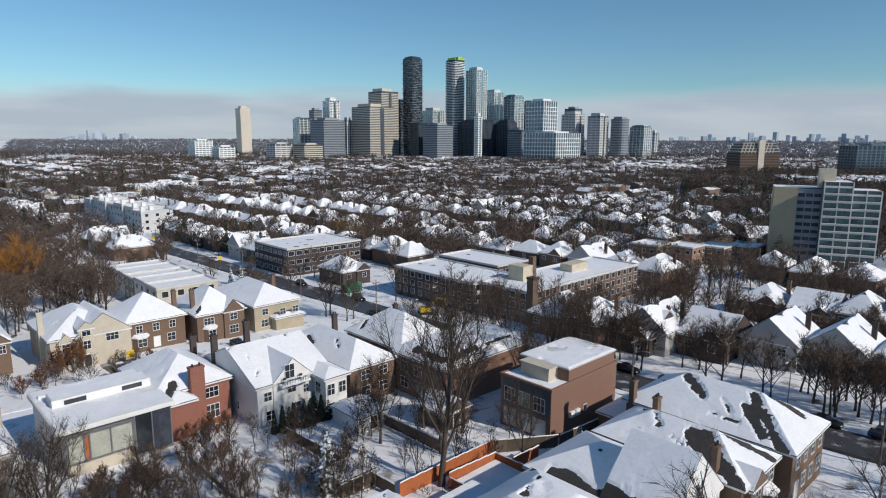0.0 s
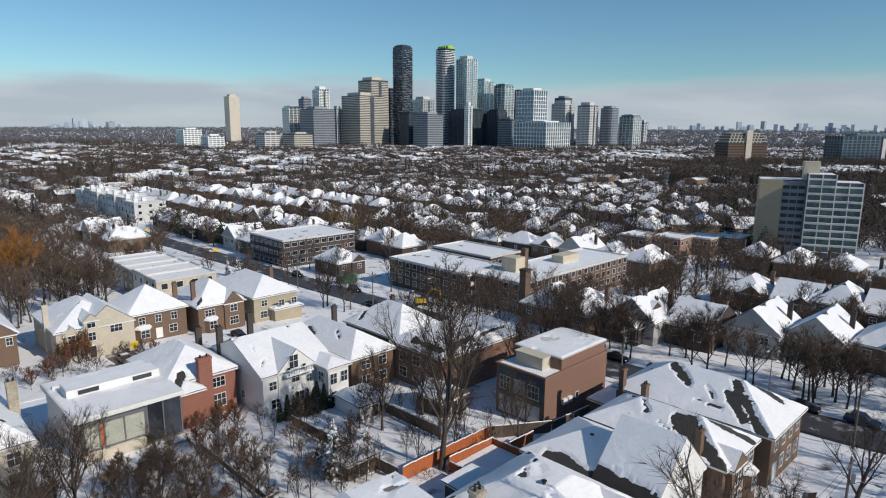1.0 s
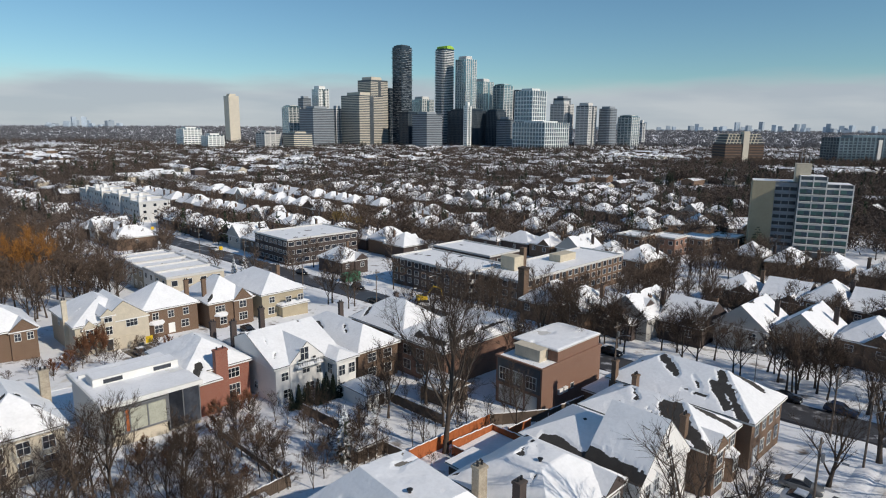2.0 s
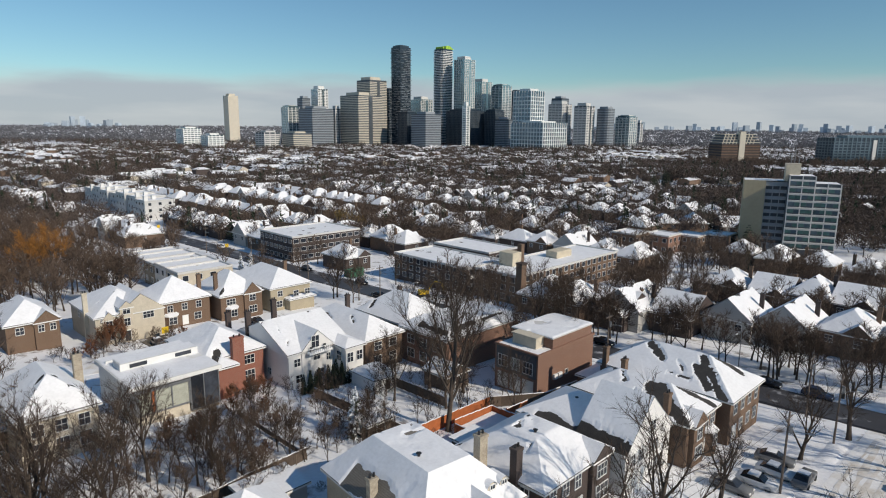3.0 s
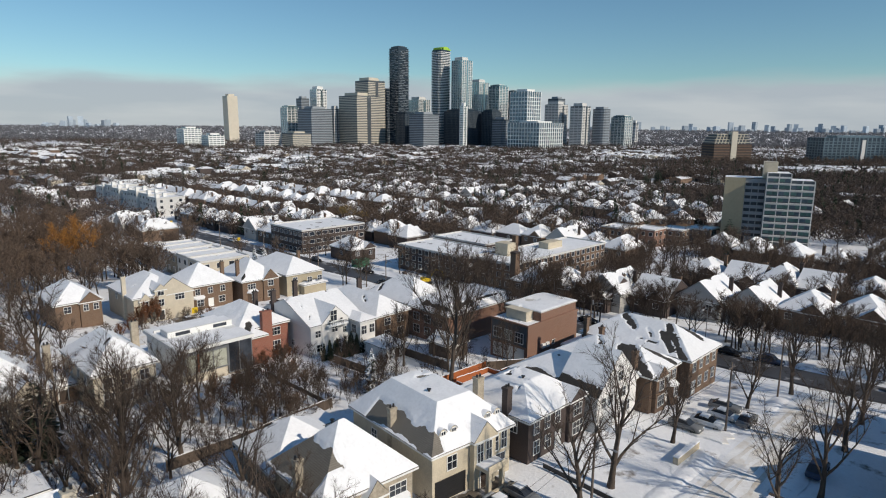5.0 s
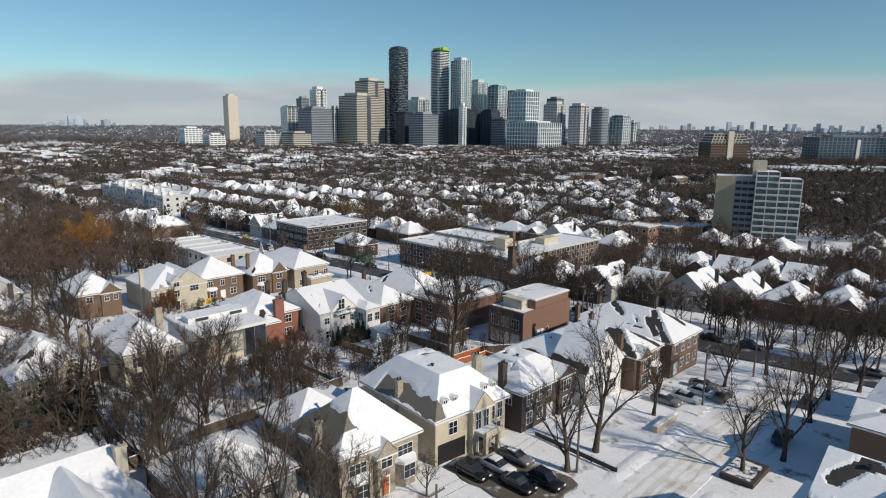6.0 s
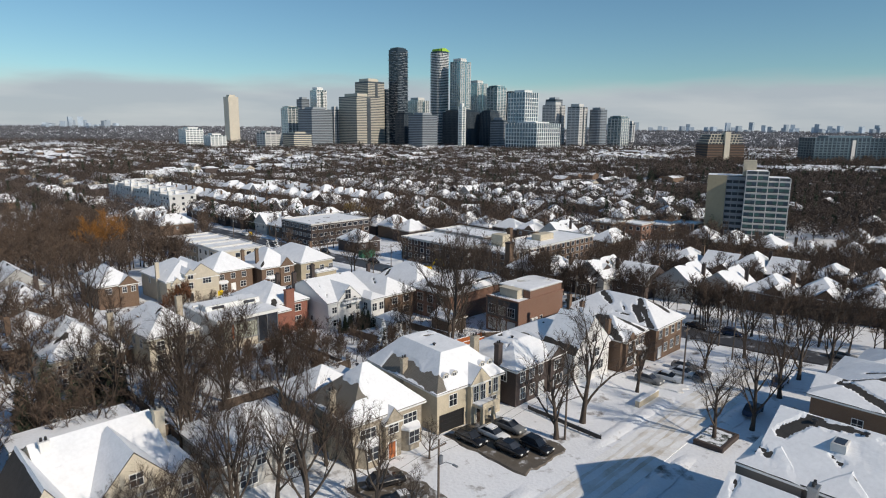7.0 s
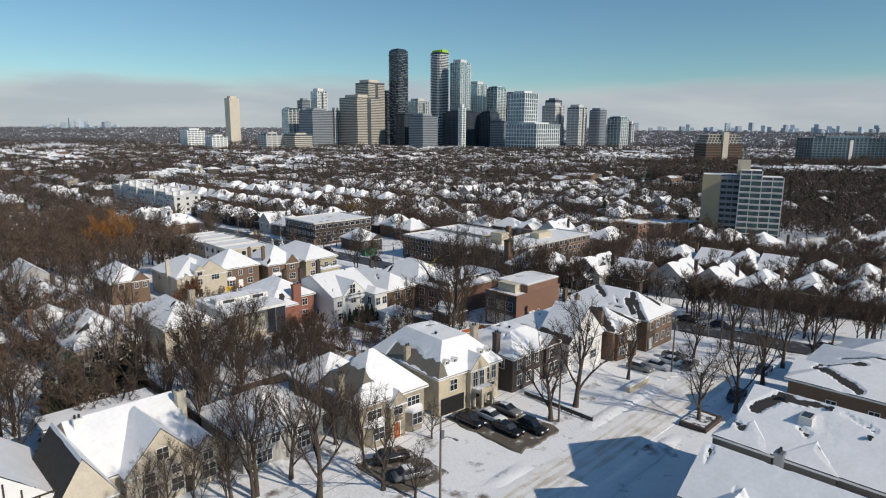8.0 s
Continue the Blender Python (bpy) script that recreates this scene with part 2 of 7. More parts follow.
class Geo:
    """Collects boxes, prisms and tubes for one mesh."""

    def __init__(self):
        self.v, self.f, self.i = [], [], []

    def add(self, verts, faces, idx=0):
        k = len(self.v)
        self.v += [tuple(p) for p in verts]
        self.f += [tuple(k + j for j in q) for q in faces]
        self.i += [idx] * len(faces)
        return self

    def box(self, x0, y0, z0, x1, y1, z1, idx=0, ch=0.0):
        c = ch
        if c:
            low = [(x0, y0), (x1, y0), (x1, y1), (x0, y1)]
            inn = [(x0 + c, y0 + c), (x1 - c, y0 + c), (x1 - c, y1 - c), (x0 + c, y1 - c)]
            vs = [(*p, z0) for p in low] + [(*p, z1 - c) for p in low] + [(*p, z1) for p in inn]
            fs = [(3, 2, 1, 0), (8, 9, 10, 11)] + [(k, (k + 1) % 4, 4 + (k + 1) % 4, 4 + k) for k in range(4)] + \
                 [(4 + k, 4 + (k + 1) % 4, 8 + (k + 1) % 4, 8 + k) for k in range(4)]
            return self.add(vs, fs, idx)
        vs = [(x, y, z) for z in (z0, z1) for x, y in ((x0, y0), (x1, y0), (x1, y1), (x0, y1))]
        return self.add(vs, [(3, 2, 1, 0), (4, 5, 6, 7), (0, 1, 5, 4), (1, 2, 6, 5), (2, 3, 7, 6), (3, 0, 4, 7)], idx)

    def tube(self, pts, radii, sides=6, idx=0, cap=True):
        k = len(self.v)
        pts = [Vector(p) for p in pts]
        n = len(pts)
        for j, (p, r) in enumerate(zip(pts, radii)):
            d = (pts[min(j + 1, n - 1)] - pts[max(j - 1, 0)])
            d = d.normalized() if d.length > 1e-6 else Vector((0, 0, 1))
            s = d.cross(Vector((0.31, 0.95, 0.05)) if abs(d.z) > 0.9 else Vector((0, 0, 1))).normalized()
            w = d.cross(s)
            for q in range(sides):
                t = 2 * math.pi * q / sides
                self.v.append(tuple(p + (s * math.cos(t) + w * math.sin(t)) * r))
        for j in range(n - 1):
            for q in range(sides):
                q2 = (q + 1) % sides
                self.f.append((k + j * sides + q, k + j * sides + q2, k + (j + 1) * sides + q2, k + (j + 1) * sides + q))
                self.i.append(idx)
        if cap and sides > 2:
            self.f.append(tuple(k + (n - 1) * sides + q for q in range(sides)))
            self.i.append(idx)
        return self

    def ob(self, name, materials, parent=None, label="", smooth=False):
        return meshob(name, self.v, self.f, materials, parent, label, smooth, self.i if isinstance(materials, (list, tuple)) else None)


def anchor(name, a, b, label, category, group="", yaw=YAW, z=None, kind=""):
    """The empty at a thing's base, in the street grid."""
    x, y, g = GP(a, b)
    ob = new(name)
    ob.matrix_basis = pose(x, y, g if z is None else z, 0, 0, yaw)
    return tagged(ob, label, category, group, kind)


# ---------------------------------------------------------------- sky backdrop: the pale cloud bank low over the horizon
def cloud_bank():
    n, vs, fs = 96, [], []
    rows = [(-60, 4880), (120, 4880), (300, 4870), (480, 4850), (640, 4830), (800, 4800)]
    for z, r in rows:
        for k in range(n):
            t = 2 * math.pi * k / n
            vs.append((r * math.sin(t), r * math.cos(t), z))
    for j in range(len(rows) - 1):
        for k in range(n):
            fs.append((j * n + k, j * n + (k + 1) % n, (j + 1) * n + (k + 1) % n, (j + 1) * n + k))
    m = bpy.data.materials.new("low_cloud")
    m.use_nodes = True
    t, l = m.node_tree.nodes, m.node_tree.links
    tc, mp = t.new("ShaderNodeTexCoord"), t.new("ShaderNodeMapping")
    mp.inputs["Scale"].default_value = (0.0009, 0.0009, 0.006)
    l.new(tc.outputs["Object"], mp.inputs[0])
    no = t.new("ShaderNodeTexNoise")
    no.inputs["Scale"].default_value, no.inputs["Detail"].default_value = 1.0, 5
    l.new(mp.outputs[0], no.inputs["Vector"])
    sep = t.new("ShaderNodeSeparateXYZ")
    l.new(tc.outputs["Object"], sep.inputs[0])
    # cover falls off with height, the noise frays it
    wob = t.new("ShaderNodeMath")
    wob.operation = "MULTIPLY_ADD"
    wob.inputs[1].default_value = 260
    l.new(no.outputs["Fac"], wob.inputs[0]), l.new(sep.outputs[2], wob.inputs[2])
    cov = t.new("ShaderNodeMapRange")
    cov.interpolation_type = "SMOOTHSTEP"
    cov.inputs["From Min"].default_value, cov.inputs["From Max"].default_value = CLOUD_LOW, CLOUD_HIGH
    cov.inputs["To Min"].default_value, cov.inputs["To Max"].default_value = 0.92, 0.0
    l.new(wob.outputs[0], cov.inputs["Value"])
    em, tr, mx = t.new("ShaderNodeEmission"), t.new("ShaderNodeBsdfTransparent"), t.new("ShaderNodeMixShader")
    ramp = t.new("ShaderNodeMix")
    ramp.data_type = "RGBA"
    st = t.new("ShaderNodeMapRange")
    st.inputs["From Min"].default_value, st.inputs["From Max"].default_value = 0.42, 0.62
    l.new(no.outputs["Fac"], st.inputs["Value"]), l.new(st.outputs[0], ramp.inputs["Factor"])
    ramp.inputs["A"].default_value, ramp.inputs["B"].default_value = (0.43, 0.495, 0.585, 1), (0.52, 0.575, 0.65, 1)
    l.new(ramp.outputs["Result"], em.inputs[0])
    em.inputs[1].default_value = CLOUD_LIGHT
    l.new(cov.outputs[0], mx.inputs[0]), l.new(tr.outputs[0], mx.inputs[1]), l.new(em.outputs[0], mx.inputs[2])
    l.new(mx.outputs[0], t["Material Output"].inputs[0])
    ob = meshob("backdrop", vs, fs, m)
    tagged(ob, "pale grey cloud bank low over the horizon", "sky", kind="structure")
    ob.visible_shadow = False


CLOUD_LOW, CLOUD_HIGH, CLOUD_LIGHT = 380, 580, 1.05
cloud_bank()


# ---------------------------------------------------------------- ground and roads
def ground():
    xs = [-5200, -3000, -1800, -1000, -600, -400, -280, -200] + list(np.arange(-150, 121, 2.5)) + [160, 220, 300, 420, 600, 1000, 1800, 3000, 5200]
    ys = [-1500, -600, -200, -60, 0] + list(np.arange(30, 261, 2.5)) + [280, 300, 320, 360, 420, 500, 600, 800, 1000, 1500, 2000, 2500, 3200, 4000, 4900, 5300]
    vs = []
    for y in ys:
        for x in xs:
            lump = 0.0
            if -160 < x < 125 and 25 < y < 262:
                calm = 0.25 if 33 < AB(x, y)[1] < 46 else 1.0
                lump = calm * 0.22 * noise.noise((x * 0.11, y * 0.11, 1.0)) + calm * 0.10 * noise.noise((x * 0.4, y * 0.4, 4.0))
            vs.append((x, y, G(x, y) + lump - 0.12))
    w = len(xs)
    fs = [(j * w + k, j * w + k + 1, (j + 1) * w + k + 1, (j + 1) * w + k) for j in range(len(ys) - 1) for k in range(w - 1)]
    ob = meshob("ground", vs, fs, SNOW_GROUND, smooth=True)
    tagged(ob, "snow-covered lawns and open ground with brown litter", "ground", kind="structure")


ground()


def strip(name, a0, b0, a1, b1, width, material, label, lift=0.16, step=3.0, kind="structure", category="road", crown=0.04):
    """A ribbon of road in the street grid that follows the terrain."""
    n = max(2, int(math.hypot(a1 - a0, b1 - b0) / step))
    da, db = (a1 - a0) / n, (b1 - b0) / n
    s = math.hypot(da, db)
    na, nb = -db / s, da / s
    vs, fs = [], []
    for k in range(n + 1):
        for q in (-0.5, -0.48, -0.2, 0, 0.2, 0.48, 0.5):
            wob = 0.35 * noise.noise((k * 0.31, q * 3, a0 * 0.1)) if abs(q) == 0.5 else 0
            a, b = a0 + da * k + na * (q * width + wob), b0 + db * k + nb * (q * width + wob)
            x, y, z = GP(a, b)
            vs.append((x, y, z + lift + (crown * (1 - abs(q) * 2) if abs(q) < 0.5 else -0.35)))
    for k in range(n):
        for q in range(6):
            fs.append((k * 7 + q, (k + 1) * 7 + q, (k + 1) * 7 + q + 1, k * 7 + q + 1)[::-1])
    ob = meshob(name, vs, fs, material)
    return tagged(ob, label, category, kind=kind)


def bank(a0, b0, a1, b1, width=2.2, height=0.16, seed=0):
    """A ploughed bank of snow along a kerb."""
    n = int(math.hypot(a1 - a0, b1 - b0) / 0.8)
    da, db = (a1 - a0) / n, (b1 - b0) / n
    s = math.hypot(da, db)
    na, nb = -db / s, da / s
    vs, fs = [], []
    for k in range(n + 1):
        for j, q in enumerate((-0.5, -0.25, 0, 0.25, 0.5)):
            r = 1.6 * noise.noise((k * 0.33 + seed * 17, q * 2.0, 3.3)) + 2.2 * noise.noise((k * 0.83 + seed * 11, q * 5.0, 7.3))
            fade = min(1.0, k / 5, (n - k) / 5)
            w = width * (1 + 0.35 * noise.noise((k * 0.2, seed * 5.0, 8.0)))
            a, b = a0 + da * k + na * q * w, b0 + db * k + nb * q * w
            x, y, z = GP(a, b)
            vs.append((x, y, z - 0.1 + (0, 0.75, 1.0, 0.7, 0)[j] * fade * (height + 0.45 * height * r) + (0.13 * fade if 0 < j < 4 else 0) - 0.06 * (1 - fade)))
    for k in range(n):
        for q in range(4):
            fs.append((k * 5 + q, (k + 1) * 5 + q, (k + 1) * 5 + q + 1, k * 5 + q + 1)[::-1])
    ob = meshob("snow_bank", vs, fs, SNOW_GROUND, smooth=True)
    tagged(ob, "ploughed bank of snow along the kerb", "snow bank", kind="structure")


strip("road", -20, 39.5, 136, 39.5, 7.0, SNOW_ROAD, "side street under packed snow with tyre tracks", lift=-0.07)
strip("road", -60, 150.5, 134, 150.5, 7.0, SNOW_ROAD, "back street under packed snow", lift=0.0)
strip("road", 141, -200, 139, 700, 9.0, ASPHALT, "wet dark avenue with snow at its edges", lift=0.2)
TRACK = mat("worn_tyre_track", (0.66, 0.60, 0.52), rough=0.6, vary=0.25, scale=0.3, fine=3, second=(0.80, 0.80, 0.80), second_at=0.52, second_scale=0.3, second_soft=0.14, shift=False)


def track(b, width, seed):
    """A worn wheel track that wanders along the side street, wide and narrow by turns."""
    vs, fs = [], []
    for k in range(129):
        a = -20 + k * 1.2
        mid = b + 0.7 * noise.noise((a * 0.05, seed * 9.0, 2.0)) + 0.18 * noise.noise((a * 0.4, seed * 5.0, 6.0))
        wide = width * (0.75 + 0.8 * noise.noise((a * 0.22, seed * 3.0, 9.0)))
        for q in (-1, 0, 1):
            x, y, z = GP(a, mid + q * max(0.12, wide) * 0.5)
            vs.append((x, y, z - 0.026 + (0.01 if q == 0 else 0.0)))
    for k in range(128):
        for q in (0, 1):
            fs.append((k * 3 + q, (k + 1) * 3 + q, (k + 1) * 3 + q + 1, k * 3 + q + 1)[::-1])
    tagged(meshob("tyre_track", vs, fs, TRACK), "worn beige tyre track in the packed snow", "tyre track", kind="structure")


for k, (off, width) in enumerate(((-1.9, 0.9), (-0.5, 0.7), (0.7, 1.1), (2.0, 0.7))):
    track(39.5 + off, width, k + 1)
for k, (a0, a1, b) in enumerate([(0, 44, 44.6), (53.5, 62.5, 44.5), (74, 100, 44.7), (117, 130, 44.5), (-10, 50, 34.4), (56, 84, 34.2), (88, 108, 34.5), (111, 130, 34.3)]):
    bank(a0, b, a1, b, width=2.4, height=0.11, seed=k + 5)
for k, (a0, b0, a1, b1) in enumerate([(134, 48, 132, 140), (134, 160, 132, 320), (147, -60, 146, 300)]):
    bank(a0, b0, a1, b1, seed=k)


# ---------------------------------------------------------------- windows, doors, chimneys
WINDOW_MESH = {}


def face_pose(face, x, z, L, D):
    """Pose on a wall: local x runs along the wall, -y points outwards."""
    return {"f": pose(x, 0, z), "l": pose(0, D - x, z, 0, 0, -90), "r": pose(L, x, z, 0, 0, 90), "b": pose(L - x, D, z, 0, 0, 180)}[face]


def frame_plate(w, h, cols, bars):
    """A window frame with its bars, cut as one connected piece."""
    t, q = 0.07, 0.025
    xs, solid_x = [-w / 2 - t, -w / 2], [True]
    for k in range(1, cols):
        c = -w / 2 + w * k / cols
        xs += [c - q, c + q]
        solid_x += [False, True]
    xs += [w / 2, w / 2 + t]
    solid_x += [False, True]
    zs, solid_z = [-t - 0.03, 0.0], [True]
    if bars:
        zs += [h * 0.55 - q, h * 0.55 + q]
        solid_z += [False, True]
    zs += [h, h + t]
    solid_z += [False, True]
    g, nx, nz = Geo(), len(xs), len(zs)
    for y in (-0.10, 0.0):
        g.v += [(x, y, z) for z in zs for x in xs]
    full = lambda i, j: 0 <= i < nx - 1 and 0 <= j < nz - 1 and (solid_x[i] or solid_z[j])
    at = lambda i, j, k=0: k * nx * nz + j * nx + i
    for j in range(nz - 1):
        for i in range(nx - 1):
            if not full(i, j):
                continue
            g.f.append((at(i, j), at(i + 1, j), at(i + 1, j + 1), at(i, j + 1)))
            if not full(i - 1, j):
                g.f.append((at(i, j, 1), at(i, j), at(i, j + 1), at(i, j + 1, 1)))
            if not full(i + 1, j):
                g.f.append((at(i + 1, j), at(i + 1, j, 1), at(i + 1, j + 1, 1), at(i + 1, j + 1)))
            if not full(i, j - 1):
                g.f.append((at(i, j, 1), at(i + 1, j, 1), at(i + 1, j), at(i, j)))
            if not full(i, j + 1):
                g.f.append((at(i, j + 1), at(i + 1, j + 1), at(i + 1, j + 1, 1), at(i, j + 1, 1)))
    g.i = [0] * len(g.f)
    return g


def window(parent, m, w, h, glass=None, frame_mat=None, bars=True):
    """A framed window with glazing bars, a sill with snow on it, and its pane."""
    glass, frame_mat = glass or GLASS, frame_mat or WHITE
    key = (round(w, 2), round(h, 2), glass.name, frame_mat.name, bars)
    if key not in WINDOW_MESH:
        g = frame_plate(w, h, max(2, round(w / 0.75)) if bars else 1, bars)
        p = Geo().box(-w / 2, -0.045, 0, w / 2, 0.0, h)
        a, b = g.ob("window", frame_mat), p.ob("pane", glass)
        WINDOW_MESH[key] = a.data, b.data
        for o in (a, b):
            bpy.data.objects.remove(o)
    fm, pm = WINDOW_MESH[key]
    fr = placed("window", fm, parent, m)
    placed("pane", pm, fr, Matrix())
    return fr


def door(parent, m, w, h, material):
    g = Geo().box(-w / 2, -0.07, 0, w / 2, 0, h)
    d = g.ob("door", material, parent)
    d.matrix_basis = m
    fr = Geo().box(-w / 2 - 0.15, -0.12, 0, -w / 2, 0.0, h + 0.15).box(w / 2, -0.12, 0, w / 2 + 0.15, 0.0, h + 0.15).box(-w / 2, -0.12, h, w / 2, 0.0, h + 0.15)
    fr.ob("door_frame", WHITE, d)
    return d


def garage_door(parent, m, w, h, material):
    g = Geo()
    for k in range(4):
        z = h * k / 4
        g.box(-w / 2, -0.05, z + 0.015, w / 2, 0.0, z + h / 4 - 0.015)
        for j in range(int(w / 0.7)):
            x = -w / 2 + (j + 0.15) * w / int(w / 0.7)
            g.box(x, -0.065, z + 0.1, x + 0.7 * w / int(w / 0.7), -0.045, z + h / 4 - 0.1)
    g.box(-w / 2 - 0.2, -0.12, 0, -w / 2, 0, h + 0.2).box(w / 2, -0.12, 0, w / 2 + 0.2, 0, h + 0.2).box(-w / 2, -0.12, h, w / 2, 0, h + 0.2)
    d = g.ob("garage_door", material, parent)
    d.matrix_basis = m


def chimney(parent, x, y, z0, z1, w=0.9, d=0.7, material=None):
    g = Geo().box(x - w / 2, y - d / 2, z0, x + w / 2, y + d / 2, z1 - 0.3)
    g.box(x - w / 2 - 0.08, y - d / 2 - 0.08, z1 - 0.3, x + w / 2 + 0.08, y + d / 2 + 0.08, z1, ch=0.03)
    c = g.ob("chimney", material or BRICK_BROWN, parent)
    pots = Geo()
    for k in (-0.25, 0.25):
        pots.tube([(x + k * w, y, z1), (x + k * w, y, z1 + 0.4)], [0.15, 0.12], 8)
    pots.ob("chimney_pot", BLACK_METAL, c)


# ---------------------------------------------------------------- roofs as height over the plan
def roof_height(pieces, x, y):
    """Pieces: (kind, x0, y0, x1, y1, eave, pitch, top). The highest one counts."""
    best = -1e3
    for kind, x0, y0, x1, y1, eave, pitch, top in pieces:
        if not (x0 - 1e-6 <= x <= x1 + 1e-6 and y0 - 1e-6 <= y <= y1 + 1e-6):
            continue
        ex, ey = min(x - x0, x1 - x), min(y - y0, y1 - y)
        d = {"hip": min(ex, ey), "gu": ey, "gv": ex, "flat": 0.0}[kind]
        best = max(best, min(eave + d * pitch, top))
    return best


def roof_solid(piece):
    """The tiled body under the snow, with soffit and fascia."""
    kind, x0, y0, x1, y1, eave, pitch, top = piece
    g, w, d = Geo(), x1 - x0, y1 - y0
    half = {"hip": min(w, d) / 2, "gu": d / 2, "gv": w / 2, "flat": 0.1}[kind]
    rise = min(half * pitch, top - eave)
    q = rise / pitch if kind != "flat" else 0.0
    if kind in ("hip", "flat"):
        ring = [(x0 + q, y0 + q), (x1 - q, y0 + q), (x1 - q, y1 - q), (x0 + q, y1 - q)]
    elif kind == "gu":
        ring = [(x0, y0 + q), (x1, y0 + q), (x1, y1 - q), (x0, y1 - q)]
    else:
        ring = [(x0 + q, y0), (x1 - q, y0), (x1 - q, y1), (x0 + q, y1)]
    low = [(x0, y0), (x1, y0), (x1, y1), (x0, y1)]
    vs = [(*p, eave - 0.28) for p in low] + [(*p, eave - 0.04) for p in low] + [(*p, eave + rise - 0.06) for p in ring]
    fs = [(3, 2, 1, 0)] + [(k, (k + 1) % 4, 4 + (k + 1) % 4, 4 + k) for k in range(4)] + \
         [(4 + k, 4 + (k + 1) % 4, 8 + (k + 1) % 4, 8 + k) for k in range(4)] + [(8, 9, 10, 11)]
    idx = [1] + [1] * 4 + [0] * 4 + [0]
    if kind == "gu":
        idx[6], idx[8] = 2, 2
    if kind == "gv":
        idx[5], idx[7] = 2, 2
    g.v, g.f, g.i = vs, fs, idx
    return g


def roof_lines(lo, hi, half, cell):
    """Grid lines across a roof that fall on its hips and its ridge."""
    n = max(2, round(half / cell))
    rim = [half * k / n for k in range(n + 1)]
    rest = hi - lo - 2 * half
    m = max(1, round(rest / cell))
    mid = [half + rest * k / m for k in range(1, m)] if rest > 0.05 else []
    far = [hi - lo - q for q in reversed(rim)]
    if rest <= 0.05:
        far = far[1:]
    return [lo + q for q in rim + mid + far]


def strip_gap(x, y, scar):
    """How deep a point lies inside a scoured strip (x0, y0, x1, y1, half width): above 0 inside."""
    x0, y0, x1, y1, half = scar
    dx, dy = x1 - x0, y1 - y0
    f = max(0.0, min(1.0, ((x - x0) * dx + (y - y0) * dy) / max(1e-6, dx * dx + dy * dy)))
    return half - math.hypot(x - x0 - f * dx, y - y0 - f * dy)


def snow_sheet(piece, seed, bare, depth=0.065, cell=0.24, left_bare=0.0, scars=(), zones=()):
    """Lying snow: a soft sheet over one roof that thins out and dips under the tiles where the roof is bare."""
    kind, x0, y0, x1, y1, eave, pitch, top = piece
    w, d = x1 - x0, y1 - y0
    least = min(w, d) / 2
    xs = roof_lines(x0, x1, least if kind == "hip" else w / 2, cell)
    ys = roof_lines(y0, y1, least if kind == "hip" else d / 2, cell)
    nx, ny = len(xs) - 1, len(ys) - 1
    vs, fs = [], []
    for y in ys:
        for x in xs:
            h = roof_height([piece], x, y)
            r = noise.fractal((x * 0.24 + seed * 7.3, y * 0.24 - seed * 3.1, seed * 1.7), 0.9, 2.1, 4)
            fine = noise.noise((x * 0.75, y * 0.75, seed * 2.0))
            cover = 0.98 + r * 1.6 + 0.12 * fine - bare * 1.5
            if kind == "hip":
                off = abs(min(x - x0, x1 - x) - min(y - y0, y1 - y))
                if off < 1.3:
                    cover -= (1.3 - off) * 1.1 * max(0.0, 0.2 + 1.6 * noise.noise((x * 0.13 + seed * 3.7, y * 0.13, seed * 5.1)))
            else:
                off = (w / 2 - min(x - x0, x1 - x)) if kind == "gv" else (d / 2 - min(y - y0, y1 - y))
                if off < 1.0 and bare > 0.1 and kind != "flat":
                    cover -= (1.0 - off) * 2.2 * max(0.0, noise.noise((x * 0.2 + seed * 2.7, y * 0.2, seed * 4.1)))
            if bare > 0.15 and kind == "hip":             # wind-scoured strips along the ridge
                down = min(least - min(x - x0, x1 - x, y - y0, y1 - y), 9.0)
                if down < 1.4:
                    cover -= (1.4 - down) * 1.5 * max(0.0, 0.1 + 1.5 * noise.noise((x * 0.22 + seed * 1.9, y * 0.22, seed * 6.3)))
            if left_bare > 0.5 and x - x0 < w * 0.5 and roof_height([piece], min(x + 0.3, x1), y) - h > 0.1:
                cover -= left_bare
            for scar in scars:                            # strips scoured by wind or slid off
                gap = strip_gap(x, y, scar) + 0.12 + 0.22 * fine + 0.25 * noise.noise((x * 2.6, y * 2.6, seed * 3.0))
                if gap > 0:
                    cover -= gap * 5.0
            for zx0, zy0, zx1, zy1 in zones:              # stretches of a slope that lie bare
                gap = min(x - zx0, zx1 - x, y - zy0, zy1 - y) + 0.3 * fine + 0.9 * r
                if gap > 0:
                    cover -= gap * 4.0
            edge = min(x - x0, x1 - x, y - y0, y1 - y)
            lift = max(-0.11, min(1.0, cover * 1.6) * depth) * (0.94 + 0.06 * fine)
            if edge < cell * 0.5:
                lift = min(lift, 0.06)
            vs.append((x, y, h + lift + 0.02))
    for j in range(ny):
        for k in range(nx):
            p, q, r, s = (j * (nx + 1) + k, j * (nx + 1) + k + 1, (j + 1) * (nx + 1) + k + 1, (j + 1) * (nx + 1) + k)
            if vs[p][2] + vs[r][2] > vs[q][2] + vs[s][2]:
                fs += [(p, q, r), (p, r, s)]
            else:
                fs += [(p, q, s), (q, r, s)]
    return vs, fs


HOUSES = 0


